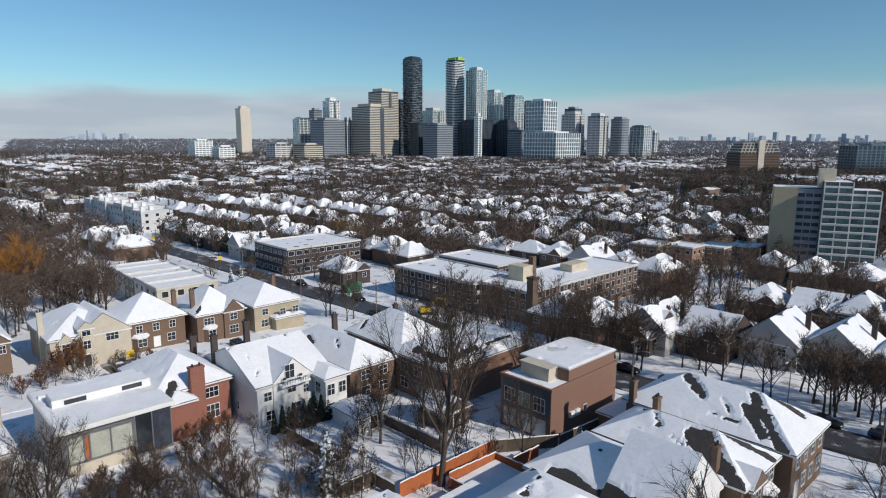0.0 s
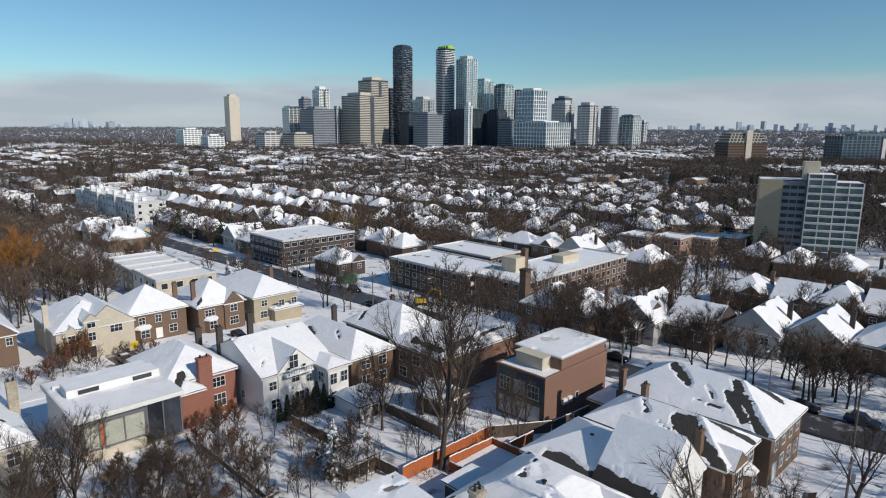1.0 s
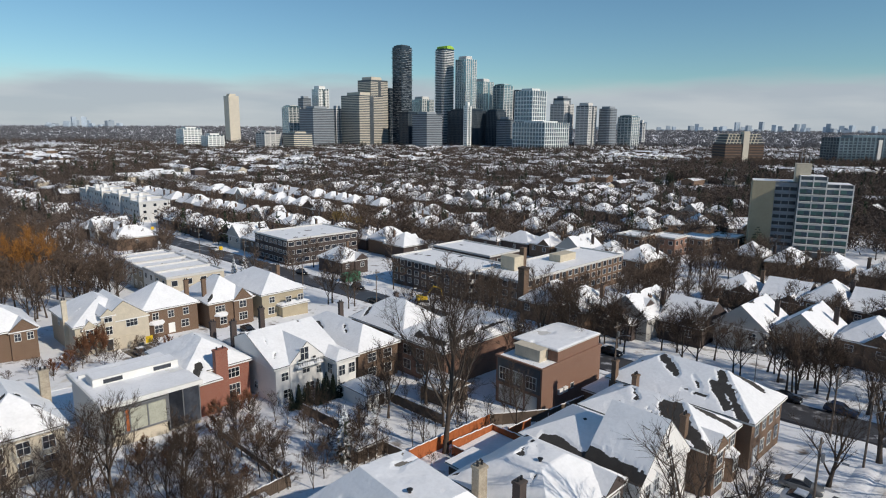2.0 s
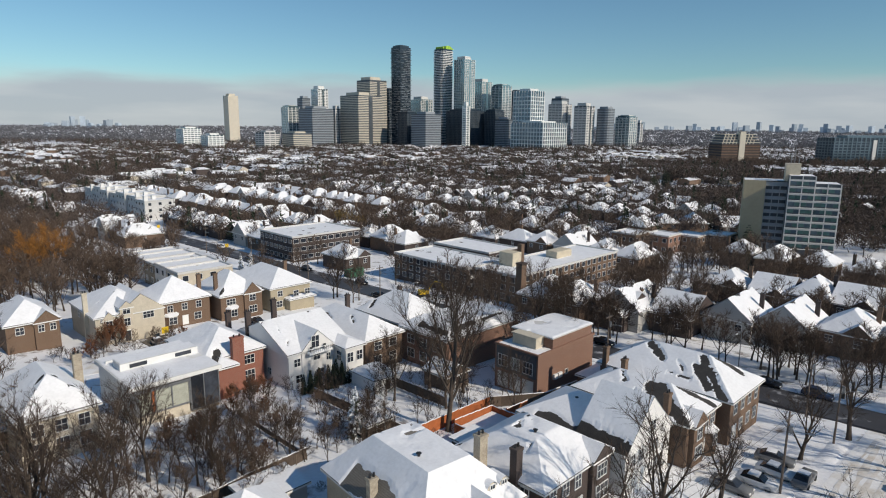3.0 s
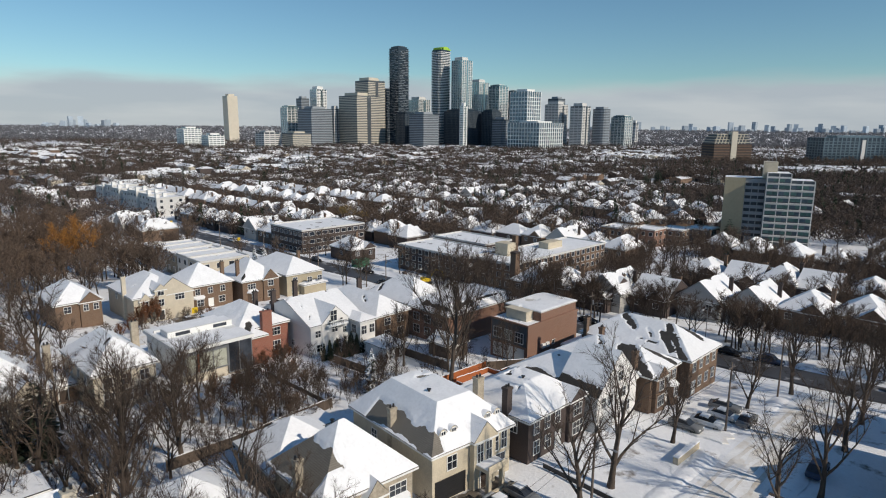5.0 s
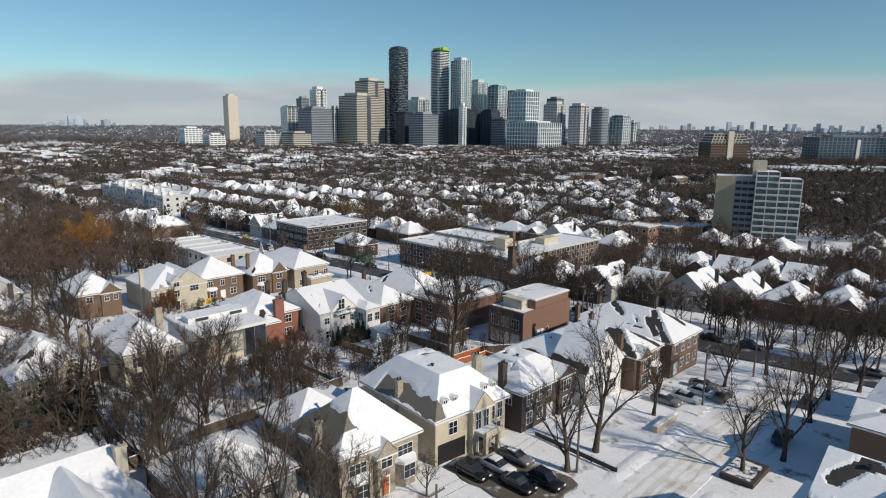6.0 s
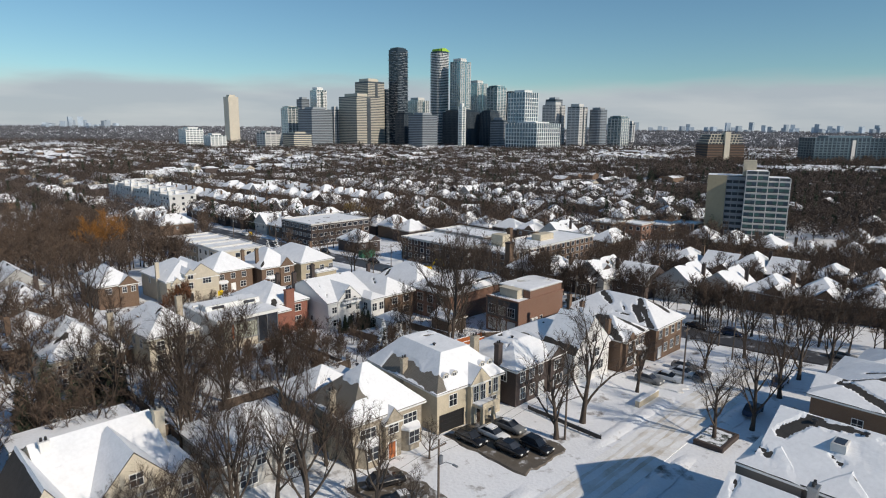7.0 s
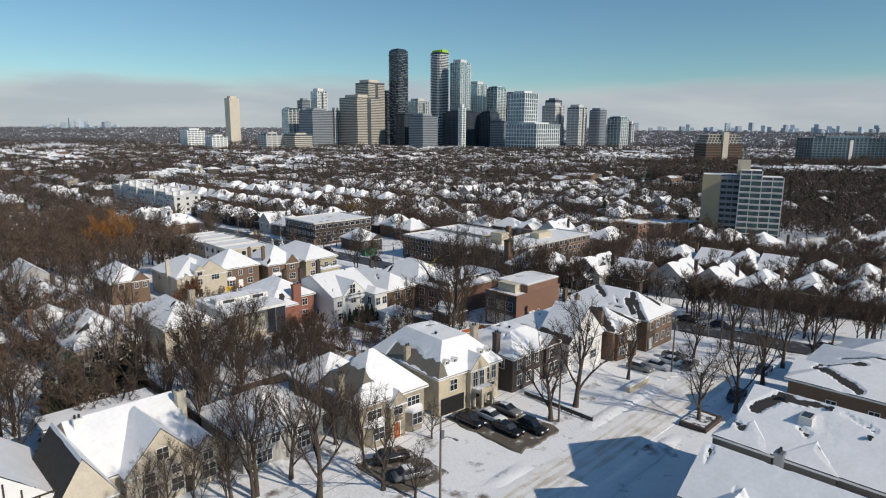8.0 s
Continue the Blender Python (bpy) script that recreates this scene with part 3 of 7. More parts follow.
def house(a, b, L, D, eave, pitch, wall, label, roof="hip", top=99, wings=(), gables=(), wins=(), chims=(), doors=(), garages=(), bare=0.1,
          left_bare=0.0, tiles=None, over=0.5, trim=None, group="", bays=(), name="house", lower=1.6, dormers=(), wing_bare=0.0, scars=(), zones=(), turn=0.0):
    """A house in the street grid: (a, b) its corner nearest the street's start, L along the street, D deep."""
    global HOUSES
    HOUSES += 1
    seed = HOUSES
    h = anchor(name, a, b, label, "house", group, yaw=YAW + turn)
    trim = trim or WHITE
    tiles = tiles or SHINGLE
    g = Geo().box(0, 0, -lower, L, D, eave - 0.02)
    for x0, y0, x1, y1, e in [w[:5] for w in wings]:
        g.box(x0, y0, -lower, x1, y1, e - 0.02)
    g.ob("wall", wall, h)
    pieces = [(roof, -over, -over, L + over, D + over, eave, pitch, top)]
    for x0, y0, x1, y1, e, kind, pt in wings:
        pieces.append((kind, x0 - over, y0 - over, x1 + over, y1 + over, e, pt, 99))
    for x0, x1, y0, y1, kind, e, pt in gables:
        pieces.append((kind, x0, y0, x1, y1, e, pt, 99))
        if y0 < -0.1 or x0 < -0.1:
            Geo().box(x0 + 0.25, y0 + 0.25, -lower, x1 - 0.25, y1 - 0.05, e - 0.02).ob("wall", wall, h)
    for p in pieces:
        roof_solid(p).ob("roof", [tiles, trim, wall], h)
    for k, p in enumerate(pieces):
        wing = 0 < k <= len(wings)
        vs, fs = snow_sheet(p, seed + k * 31, bare, left_bare=wing_bare if wing and wing_bare else left_bare if k == 0 or wing else 0.0,
                            scars=scars, zones=zones if k == 0 else ())
        meshob("snow_cover", vs, fs, SNOW, h)
    def at_wall(face, x, z):
        # a front gable or wing that stands forward carries what is set in its stretch of the wall
        out = 0.0
        if face == "f":
            fronts = [(g[0], g[1], g[2] + (0.25 if z < g[5] - 0.5 else -0.02)) for g in gables] + [(w[0], w[2], w[1]) for w in wings]
            out = min([y for g0, g1, y in fronts if g0 < x < g1 and y < 0] + [0.0])
        return Matrix.Translation((0, out, 0)) @ face_pose(face, x, z, L, D)

    for face, x, z, w, hh, *rest in wins:
        window(h, at_wall(face, x, z), w, hh, rest[0] if rest else None)
    for x, y, z1, *rest in chims:
        wide, deep = rest[1:3] if len(rest) > 2 else (0.9, 0.7)
        chimney(h, x, y, 0, z1, wide, deep, rest[0] if rest else None)
    for face, x, w, hh, m in doors:
        door(h, at_wall(face, x, 0), w, hh, m)
    for face, x, w, hh, m in garages:
        garage_door(h, at_wall(face, x, 0), w, hh, m)
    for x, z, w, hh, n in bays:
        bay(h, x, z, w, hh, n, wall)
    for x, y, z in dormers:
        dormer(h, x, y, z)
    return h


def bay(h, x, z, w, hh, depth, wall):
    """A canted bay with three windows and a little snow-topped roof, on the front wall."""
    g = Geo()
    pts = [(x - w / 2, 0.0), (x - w / 2 + depth * 0.7, -depth), (x + w / 2 - depth * 0.7, -depth), (x + w / 2, 0.0)]
    vs = [(*p, zz) for zz in (z - 1.6, z + hh + 0.2) for p in pts]
    g.add(vs, [(0, 1, 5, 4), (1, 2, 6, 5), (2, 3, 7, 6), (4, 5, 6, 7), (3, 2, 1, 0)])
    b = g.ob("bay", wall, h)
    t = Geo()
    up = [(x - w / 2 - 0.2, 0.0), (x - w / 2 + depth * 0.6, -depth - 0.25), (x + w / 2 - depth * 0.6, -depth - 0.25), (x + w / 2 + 0.2, 0.0)]
    t.add([(*p, z + hh + 0.2) for p in up] + [(x - w / 2 + 0.3, 0, z + hh + 0.9), (x + w / 2 - 0.3, 0, z + hh + 0.9)] + [(*p, z + hh + 0.38) for p in up],
          [(0, 1, 7, 6), (1, 2, 8, 7), (2, 3, 9, 8), (6, 7, 4), (7, 8, 5, 4), (8, 9, 5), (3, 2, 1, 0)])
    t.ob("bay_roof", SNOW, b, "snow-topped bay roof")
    window(b, pose(x, -depth, z), w - 1.5 * depth, hh)


def dormer(h, x, y, z):
    """A small arched dormer standing out of the roof's front slope."""
    n, r, vs = 8, 0.55, []
    prof = [(-r, 0)] + [(-r * math.cos(math.pi * k / n), 0.8 + r * math.sin(math.pi * k / n)) for k in range(n + 1)] + [(r, 0)]
    for yy in (y, y + 1.8):
        vs += [(x + p, yy, z + q) for p, q in prof]
    m = len(prof)
    g = Geo().add(vs, [(k, m + k, m + k + 1, k + 1) for k in range(m - 1)] + [tuple(range(m))])
    d = g.ob("dormer", CREAM, h)
    window(d, pose(x, y - 0.01, z + 0.15), 0.6, 1.0)
    cap = Geo()
    vs = []
    for yy in (y - 0.1, y + 1.9):
        vs += [(x + p * 1.18, yy, z + 0.06 + q * 1.05) for p, q in prof[1:-1]]
    m = n + 1
    cap.add(vs, [(k, m + k, m + k + 1, k + 1) for k in range(m - 1)])
    cap.ob("dormer_snow", SNOW, d)


def row_of(face, x0, x1, n, z, w, h, *rest):
    return [(face, x0 + (x1 - x0) * (k + 0.5) / n, z, w, h, *rest) for k in range(n)]


# ---- the near row, fronts to the snowy side street
house(62.7, 61.9, 12.5, 16.6, 6.2, 1.0, TAN, turn=-5, label="tan limestone house with a snowy mansard roof and dormers", top=10.3, tiles=SHINGLE_PALE,
      gables=[(5.4, 9.4, -1.1, 5, "gv", 6.3, 1.1)], bare=-0.12, zones=[(-0.8, -0.8, 1.9, 13.2)], scars=[(6.5, 11.2, 9.5, 10.6, 0.35), (4.6, 13.0, 6.0, 14.5, 0.3), (9.0, 8.0, 11.0, 8.6, 0.2)],
      wins=row_of("f", 0.8, 5, 1, 3.6, 1.4, 1.7) + [("f", 6.6, 3.4, 0.9, 2.4), ("f", 8.0, 3.4, 0.9, 2.4), ("f", 9.9, 3.4, 1.0, 2.2), ("f", 11.4, 3.4, 0.9, 2.2), ("l", 5, 3.4, 1.1, 1.5), ("l", 9, 0.9, 1.1, 1.5), ("f", 10.8, 0.6, 1.6, 2.2)],
      garages=[("f", 2.7, 4.2, 2.5, BLACK_METAL)], doors=[("f", 7.4, 1.4, 2.4, TIMBER)], chims=[(0.3, 8.2, 9.0, STONE), (12.6, 6.0, 10.4, STONE, 1.1, 1.0)],
      dormers=[(2.3, 0.9, 6.9), (3.9, 0.9, 6.9), (9.4, 0.9, 7.0), (11.0, 0.9, 7.0)])
house(48.6, 62.8, 11.2, 10.5, 6.1, 0.92, STONE, turn=-4, label="tan stone house with a steep snowy hip roof and gabled entrance", bare=-0.1, zones=[(-0.8, 1.6, 3.6, 11.0)], scars=[(3.6, 1.8, 4.6, 3.2, 0.12)], tiles=SHINGLE_PALE,
      gables=[(4.4, 7.4, -1.0, 5, "gv", 5.0, 1.3)], wings=[(0.0, 10.5, 9.5, 20, 4.6, "hip", 0.7)],
      wins=[("f", 2.4, 3.5, 2.3, 1.3), ("f", 9.2, 3.5, 2.2, 1.4), ("f", 5.9, 3.4, 1.5, 1.6), ("l", 6, 0.9, 1.0, 1.4), ("l", 9, 3.5, 1.0, 1.3)],
      bays=[(2.4, 0.9, 3.2, 1.7, 1.0), (9.2, 1.0, 3.0, 1.7, 0.9)], doors=[("f", 5.6, 1.1, 2.2, CEDAR)], chims=[(-0.3, 4.2, 9.4, STONE)])
house(77.8, 59.9, 12.6, 12.4, 5.9, 0.58, BRICK_DARK, "dark brick house with white trim and a snow-laden roof", top=8.6, bare=0.08,
      gables=[(8.2, 12.4, -0.8, 6, "gv", 6.0, 0.7)], scars=[(2.2, 4.2, 3.4, 4.4, 0.25), (5.0, 7.5, 6.5, 8.2, 0.4), (8.0, 8.5, 9.2, 9.0, 0.3)],
      wins=row_of("f", 0.5, 7.5, 3, 3.6, 1.1, 1.7) + row_of("f", 0.5, 5.5, 2, 0.8, 1.2, 1.8) + [("f", 10.3, 3.6, 1.9, 1.6), ("f", 10.5, 0.8, 2.4, 1.8), ("l", 4, 3.6, 1.1, 1.6), ("l", 10, 3.6, 1.1, 1.6)],
      doors=[("f", 6.6, 1.2, 2.2, WHITE)], chims=[(-0.3, 3.4, 9.6, BRICK_DARK, 1.0, 0.9), (-0.3, 8.5, 9.2, BRICK_DARK)])
house(91.6, 58.8, 10.8, 15.0, 5.5, 0.5, STUCCO, "white stucco house with a steep snowy gable and bare grey strips", bare=-0.15,
      gables=[(-0.4, 11.2, -0.8, 6.4, "gv", 5.5, 0.95)], zones=[(-0.8, 6.4, 1.2, 13.0)], scars=[(0.0, -0.6, 0.2, 6.4, 1.0), (6.6, 2.8, 7.6, 6.2, 0.7), (8.6, 0.8, 9.6, 1.6, 0.5)],
      wins=row_of("f", 0.5, 4.4, 2, 3.4, 1.0, 1.5) + [("f", 6.8, 3.6, 1.6, 1.5), ("f", 5.4, 6.6, 1.3, 1.4), ("f", 8, 0.9, 2.0, 1.6), ("l", 5, 3.6, 1.0, 1.4), ("l", 10, 3.6, 1.0, 1.4)],
      garages=[("f", 2.6, 3.0, 2.2, WHITE)])
house(103.8, 56.6, 9.2, 16.8, 6.0, 0.55, BRICK_BROWN, "brown brick house with snow on its hip roof and bare hips", bare=-0.1,
      gables=[(0.6, 4.4, -0.9, 4, "gv", 5.6, 0.9)],
      scars=[(-0.4, 0.6, 3.8, 5.4, 0.9), (0.9, 3.2, 3.4, 6.6, 1.2), (5.4, 4.0, 7.8, 0.0, 0.85), (4.2, 11.6, 3.2, 10.6, 0.5), (2.2, 8.6, 2.0, 7.4, 0.3)],
      wins=row_of("f", 5.0, 9, 2, 3.6, 1.2, 1.5) + [("f", 2.5, 3.4, 1.4, 1.6), ("f", 2.5, 0.8, 2.0, 1.7)], bays=[(7.2, 1.0, 2.6, 1.6, 0.9)], doors=[("f", 5.3, 1.0, 2.1, WHITE)],
      chims=[(0.4, 3.0, 9.3), (9.0, 14, 8.6)])
house(115.2, 55.5, 11.4, 20.6, 6.4, 0.61, BRICK_BROWN, "large brown brick corner house with a broad snowy hip roof", bare=-0.12,
      scars=[(-0.4, 1.0, 5.0, 6.4, 0.75), (0.6, 3.6, 3.4, 6.6, 0.7), (2.2, 8.0, 3.4, 9.4, 0.55), (1.2, 6.6, 1.4, 9.8, 0.4), (6.6, 5.0, 8.2, 1.8, 0.7), (5.3, 15.0, 3.2, 11.8, 0.85), (0.1, 16.2, 1.0, 17.0, 0.5)],
      wins=row_of("f", 0.5, 11, 4, 4.0, 1.1, 1.6) + row_of("f", 3.0, 11, 3, 0.9, 1.2, 1.7) + row_of("l", 2, 20, 4, 4.0, 1.1, 1.5), chims=[(-0.2, 19.6, 9.4)], doors=[("f", 1.8, 1.2, 2.2, WHITE)])

# ---- the middle row, backs to the gardens
house(82, 115.8, 12.0, 17.5, 6.3, 0.42, STUCCO, "large white stucco house with a roof balcony and white bay", roof="gu", bare=-0.1, left_bare=0, scars=[(0.8, 1.8, 1.6, 2.8, 0.3), (1.4, 5.0, 1.9, 6.4, 0.2), (9.6, 8.6, 10.2, 9.6, 0.5), (-0.2, 8.4, 0.6, 9.0, 0.4)],
      gables=[(2.2, 9.0, -0.5, 10, "gv", 6.3, 0.95)], wings=[(9.2, -3.6, 13.0, 5, 6.2, "hip", 0.4)],
      wins=[("f", 1.6, 3.8, 1.2, 1.3), ("f", 5.4, 4.2, 1.3, 1.3), ("f", 7.8, 3.6, 0.8, 1.2), ("f", 2.0, 0.8, 1.5, 1.4), ("f", 6.0, 0.8, 1.6, 1.6), ("f", 5.0, 6.6, 1.5, 2.1),
            ("l", 6, 3.6, 1.0, 1.2), ("l", 11, 1.0, 1.0, 1.2)], chims=[(-0.4, 13, 11.2, BRICK_DARK), (6, 15, 11.8, BRICK_DARK)])
house(97.5, 114.8, 9.0, 20.5, 6.0, 0.62, BRICK_BROWN, "brown brick house with a long snowy hip roof", bare=-0.1, scars=[(1.0, 13.0, 2.0, 15.5, 0.7), (2.2, 6.4, 3.0, 8.2, 0.6), (6.6, 2.8, 7.4, 1.6, 0.25)],
      wins=row_of("f", 1.2, 8.4, 2, 3.6, 1.7, 1.5) + row_of("f", 1.2, 8.4, 2, 0.8, 1.6, 1.6) + row_of("l", 2, 18, 4, 3.6, 1.0, 1.3), chims=[(9.2, 18, 9.6, BRICK_DARK)])
house(112, 119.6, 12.2, 16.8, 5.2, 0.70, BRICK_BROWN, "brown brick bungalow under a snow-covered pyramid roof", bare=0.02, scars=[(1.0, 13.2, 2.4, 13.6, 0.6)],
      wins=row_of("f", 1, 11, 3, 2.6, 1.3, 1.4) + row_of("l", 2, 15, 3, 2.4, 1.0, 1.3), chims=[(11, 15, 8.8, BRICK_DARK)])
house(107.6, 103.6, 21.0, 12.5, 6.5, 0.8, BRICK_ORANGE, "long orange-brown brick apartment house with a snowy flat-topped roof", top=8.2, bare=0.0, scars=[(0.9, 0.9, 0.8, 8.0, 0.7), (3.0, 0.9, 8.5, 1.3, 0.7), (11.0, 1.3, 18.0, 1.4, 0.55)],
      wins=row_of("l", 1, 11.5, 3, 3.6, 1.8, 1.7) + row_of("l", 1, 11.5, 3, 0.8, 1.8, 1.7))
house(70.2, 122.2, 10.6, 14.5, 6.2, 0.6, BRICK_RED, "red brick house with a tall chimney stack and snowy hip roof", bare=0.05,
      wings=[(0, -2.6, 4.2, 4, 5.4, "hip", 0.5)], wins=[("f", 7.8, 3.8, 2.0, 1.5), ("f", 7.8, 0.6, 2.0, 2.0), ("l", 6, 3.8, 1.0, 1.4)],
      chims=[(5.4, -0.9, 9.4, BRICK_RED, 2.0, 1.0), (10.2, 12, 9.8, BRICK_DARK)], scars=[(1.2, -1.0, 2.6, 0.6, 0.9), (5.4, 8.0, 6.4, 8.2, 0.3)])

# ---- the far side of the back street
house(66.2, 165, 13.2, 17.5, 6.0, 0.55, CREAM, "cream stone house with gables, arched door and garage", bare=0.05, left_bare=0.1,
      gables=[(4.0, 14.0, -0.9, 12, "gv", 5.9, 0.78), (1.0, 4.0, -0.6, 5, "gv", 5.2, 1.1), (4.4, 7.4, -1.2, 5, "gv", 7.4, 0.9)], scars=[(6.0, 12.6, 9.6, 11.0, 0.4), (2.0, 6.2, 2.8, 6.0, 0.3)],
      wins=[("f", 10.4, 4.2, 2.2, 1.5), ("f", 5.9, 6.0, 1.4, 1.6), ("f", 5.9, 3.4, 1.2, 1.6), ("f", 2.5, 3.4, 1.2, 1.6), ("f", 2.3, 0.8, 2.4, 1.8), ("l", 6, 3.8, 1.0, 1.4), ("l", 12, 3.8, 1.0, 1.4)],
      garages=[("f", 10.4, 4.8, 2.3, CREAM)], doors=[("f", 5.8, 1.2, 2.3, BLACK_METAL)], chims=[(-0.3, 5, 10.5, CREAM)])
house(80.2, 168.6, 12.0, 12.5, 6.0, 0.72, BRICK_BROWN, "brown brick house with bay window and snowy hip roof", bare=0.05,
      wins=row_of("f", 1, 11, 3, 3.6, 1.2, 1.5) + [("f", 9, 0.8, 1.6, 1.6), ("l", 6, 3.6, 1.0, 1.4)], bays=[(2.8, 0.9, 3.2, 1.6, 1.0)], doors=[("f", 6, 1.1, 2.1, WHITE)], chims=[(11.8, 5, 10.2, BRICK_BROWN)])
house(93.8, 166, 10.8, 14, 6.0, 0.8, BRICK_BROWN, "brown brick house with timbered gable and snowy roof", bare=0.10, left_bare=0.35,
      gables=[(5.6, 10.4, -0.7, 8, "gv", 5.8, 1.1)], wins=[("f", 2.6, 3.6, 2.2, 1.4), ("f", 8, 3.8, 1.6, 1.5), ("f", 8, 0.8, 2.0, 1.7)], bays=[(2.8, 0.9, 3.0, 1.6, 1.0)], chims=[(0.8, 4, 11.0, BRICK_BROWN)])
house(107, 166, 11.6, 21, 6.0, 0.6, YELLOW, "pale yellow brick house with porch and snowy hip roof", bare=0.07,
      wings=[(4.2, -2.2, 11.4, 0, 2.9, "hip", 0.4)], wins=row_of("f", 1, 11, 3, 3.6, 1.4, 1.4) + [("f", 2.4, 0.8, 1.6, 1.6)] + row_of("l", 2, 18, 3, 3.6, 1.0, 1.3), chims=[(11.4, 12, 9.8, BRICK_BROWN)])
house(51.6, 170.6, 9.4, 15, 5.8, 0.72, BRICK_BROWN, "timbered gable house with a steep snowy roof", bare=0.04,
      gables=[(4.6, 9.6, -0.7, 8, "gv", 5.6, 0.9)], wins=row_of("f", 5.0, 9.2, 2, 3.6, 1.0, 1.4) + [("f", 2.4, 3.6, 1.4, 1.4), ("l", 6, 3.6, 1.0, 1.4)])

# ---- left-hand gardens and bottom corner
house(27.6, 113.0, 10.0, 15, 6.0, 0.8, CREAM, "cream stone house with snowy roof and round dormers", bare=0.06, gables=[(4.8, 9.2, -0.9, 8, "gv", 5.8, 1.0)], scars=[(2.0, 3.4, 3.2, 3.0, 0.6), (3.8, 6.4, 4.4, 6.8, 0.35)],
      wins=row_of("f", 0.5, 5, 2, 3.4, 1.2, 1.5) + [("f", 7.7, 3.6, 1.8, 1.6), ("f", 2.6, 0.8, 2.2, 1.8), ("f", 7.7, 0.8, 2.2, 1.8), ("l", 6, 3.4, 1.0, 1.4)], chims=[(11, 6, 10.4, STONE)])
house(43.0, 113.8, 9.0, 15, 6.0, 0.8, CREAM, "cream stone house with a steep snowy hip roof", bare=0.05,
      wins=row_of("f", 0.6, 8.6, 3, 3.5, 1.3, 1.6) + row_of("f", 0.6, 8.6, 3, 0.8, 1.4, 1.8) + row_of("l", 2, 13, 3, 3.4, 1.0, 1.5), chims=[(9.2, 9, 10.3, STONE, 1.1, 0.9)], scars=[(6.4, 2.6, 7.2, 3.2, 0.4), (5.4, 5.0, 5.8, 5.8, 0.3)])
house(17.9, 70.9, 11.6, 14.4, 4.5, 0.6, CREAM, "stucco house with timbered gables under deep snow", roof="gu", bare=-0.1, scars=[(1.2, 4.0, 1.8, 4.2, 0.2), (2.4, 9.0, 3.2, 9.2, 0.25)],
      gables=[(2.8, 11.4, -2.2, 6, "gv", 4.4, 1.1), (11.0, 14.2, -1.8, 5, "gv", 4.6, 1.0)], wings=[(-4.1, -3.4, 1.3, 7.0, 4.3, "gv", 1.6), (-0.5, 14.9, 12.4, 18.6, 5.6, "flat", 0.1)], wing_bare=3.0,
      wins=[("f", 1.6, 0.9, 1.6, 1.4), ("f", 5.6, 0.8, 1.4, 1.6), ("f", 8.6, 0.8, 1.4, 1.6), ("f", 5.6, 3.0, 1.1, 1.2), ("f", 8.6, 3.0, 1.1, 1.2), ("f", 7.1, 5.4, 1.3, 1.4), ("f", 12.6, 3.0, 1.2, 1.8), ("f", 12.6, 0.6, 1.6, 1.8), ("l", 11.4, 2.6, 1.0, 1.4)],
      doors=[("f", 10.0, 1.1, 2.1, TIMBER)], chims=[(12.4, 5.2, 9.8, CREAM, 1.1, 1.0), (0.9, 6.2, 9.6, STUCCO)])
timbered = house(2.5, 69.5, 12.0, 13, 5.0, 0.85, STUCCO, "half-timbered white house with a snowy gable roof", roof="gv", bare=0.02,
      wins=[("f", 6, 4.2, 1.2, 1.3), ("f", 3, 0.8, 1.6, 1.5), ("f", 9, 0.8, 1.6, 1.5), ("l", 5, 2.4, 1.0, 1.4)])
for q in range(9):                                        # dark timbering of the front gable
    z1 = 5.0 + 0.85 * (6.0 - abs(q - 4) * 1.45) - 0.35
    Geo().box(q * 1.45 + 0.12, -0.53, 4.75, q * 1.45 + 0.30, -0.47, max(5.1, z1), ch=0.01).ob("timber_beam", TIMBER, timbered)
    Geo().box(q * 1.45 + 0.12, -0.05, 2.5, q * 1.45 + 0.30, 0.0, 4.7, ch=0.01).ob("timber_beam", TIMBER, timbered)
Geo().box(0.0, -0.54, 5.9, 12.0, -0.46, 6.1, ch=0.01).ob("timber_beam", TIMBER, timbered)
Geo().box(0.0, -0.06, 2.4, 12.0, 0.0, 2.6, ch=0.01).ob("timber_beam", TIMBER, timbered)
house(34.2, 68, 12.0, 12, 4.4, 0.55, GREY_STUCCO, "grey stucco house with white windows among bare trees", bare=0.05, left_bare=0.2,
      gables=[(6, 11, -0.8, 7, "gv", 4.2, 0.8)], wins=row_of("f", 0.8, 6, 2, 2.6, 1.2, 1.4) + [("f", 8.5, 2.8, 1.8, 1.3), ("f", 3, 0.5, 2.2, 1.5), ("f", 8.5, 0.7, 2.0, 1.6), ("l", 6, 3.0, 1.0, 1.4)])

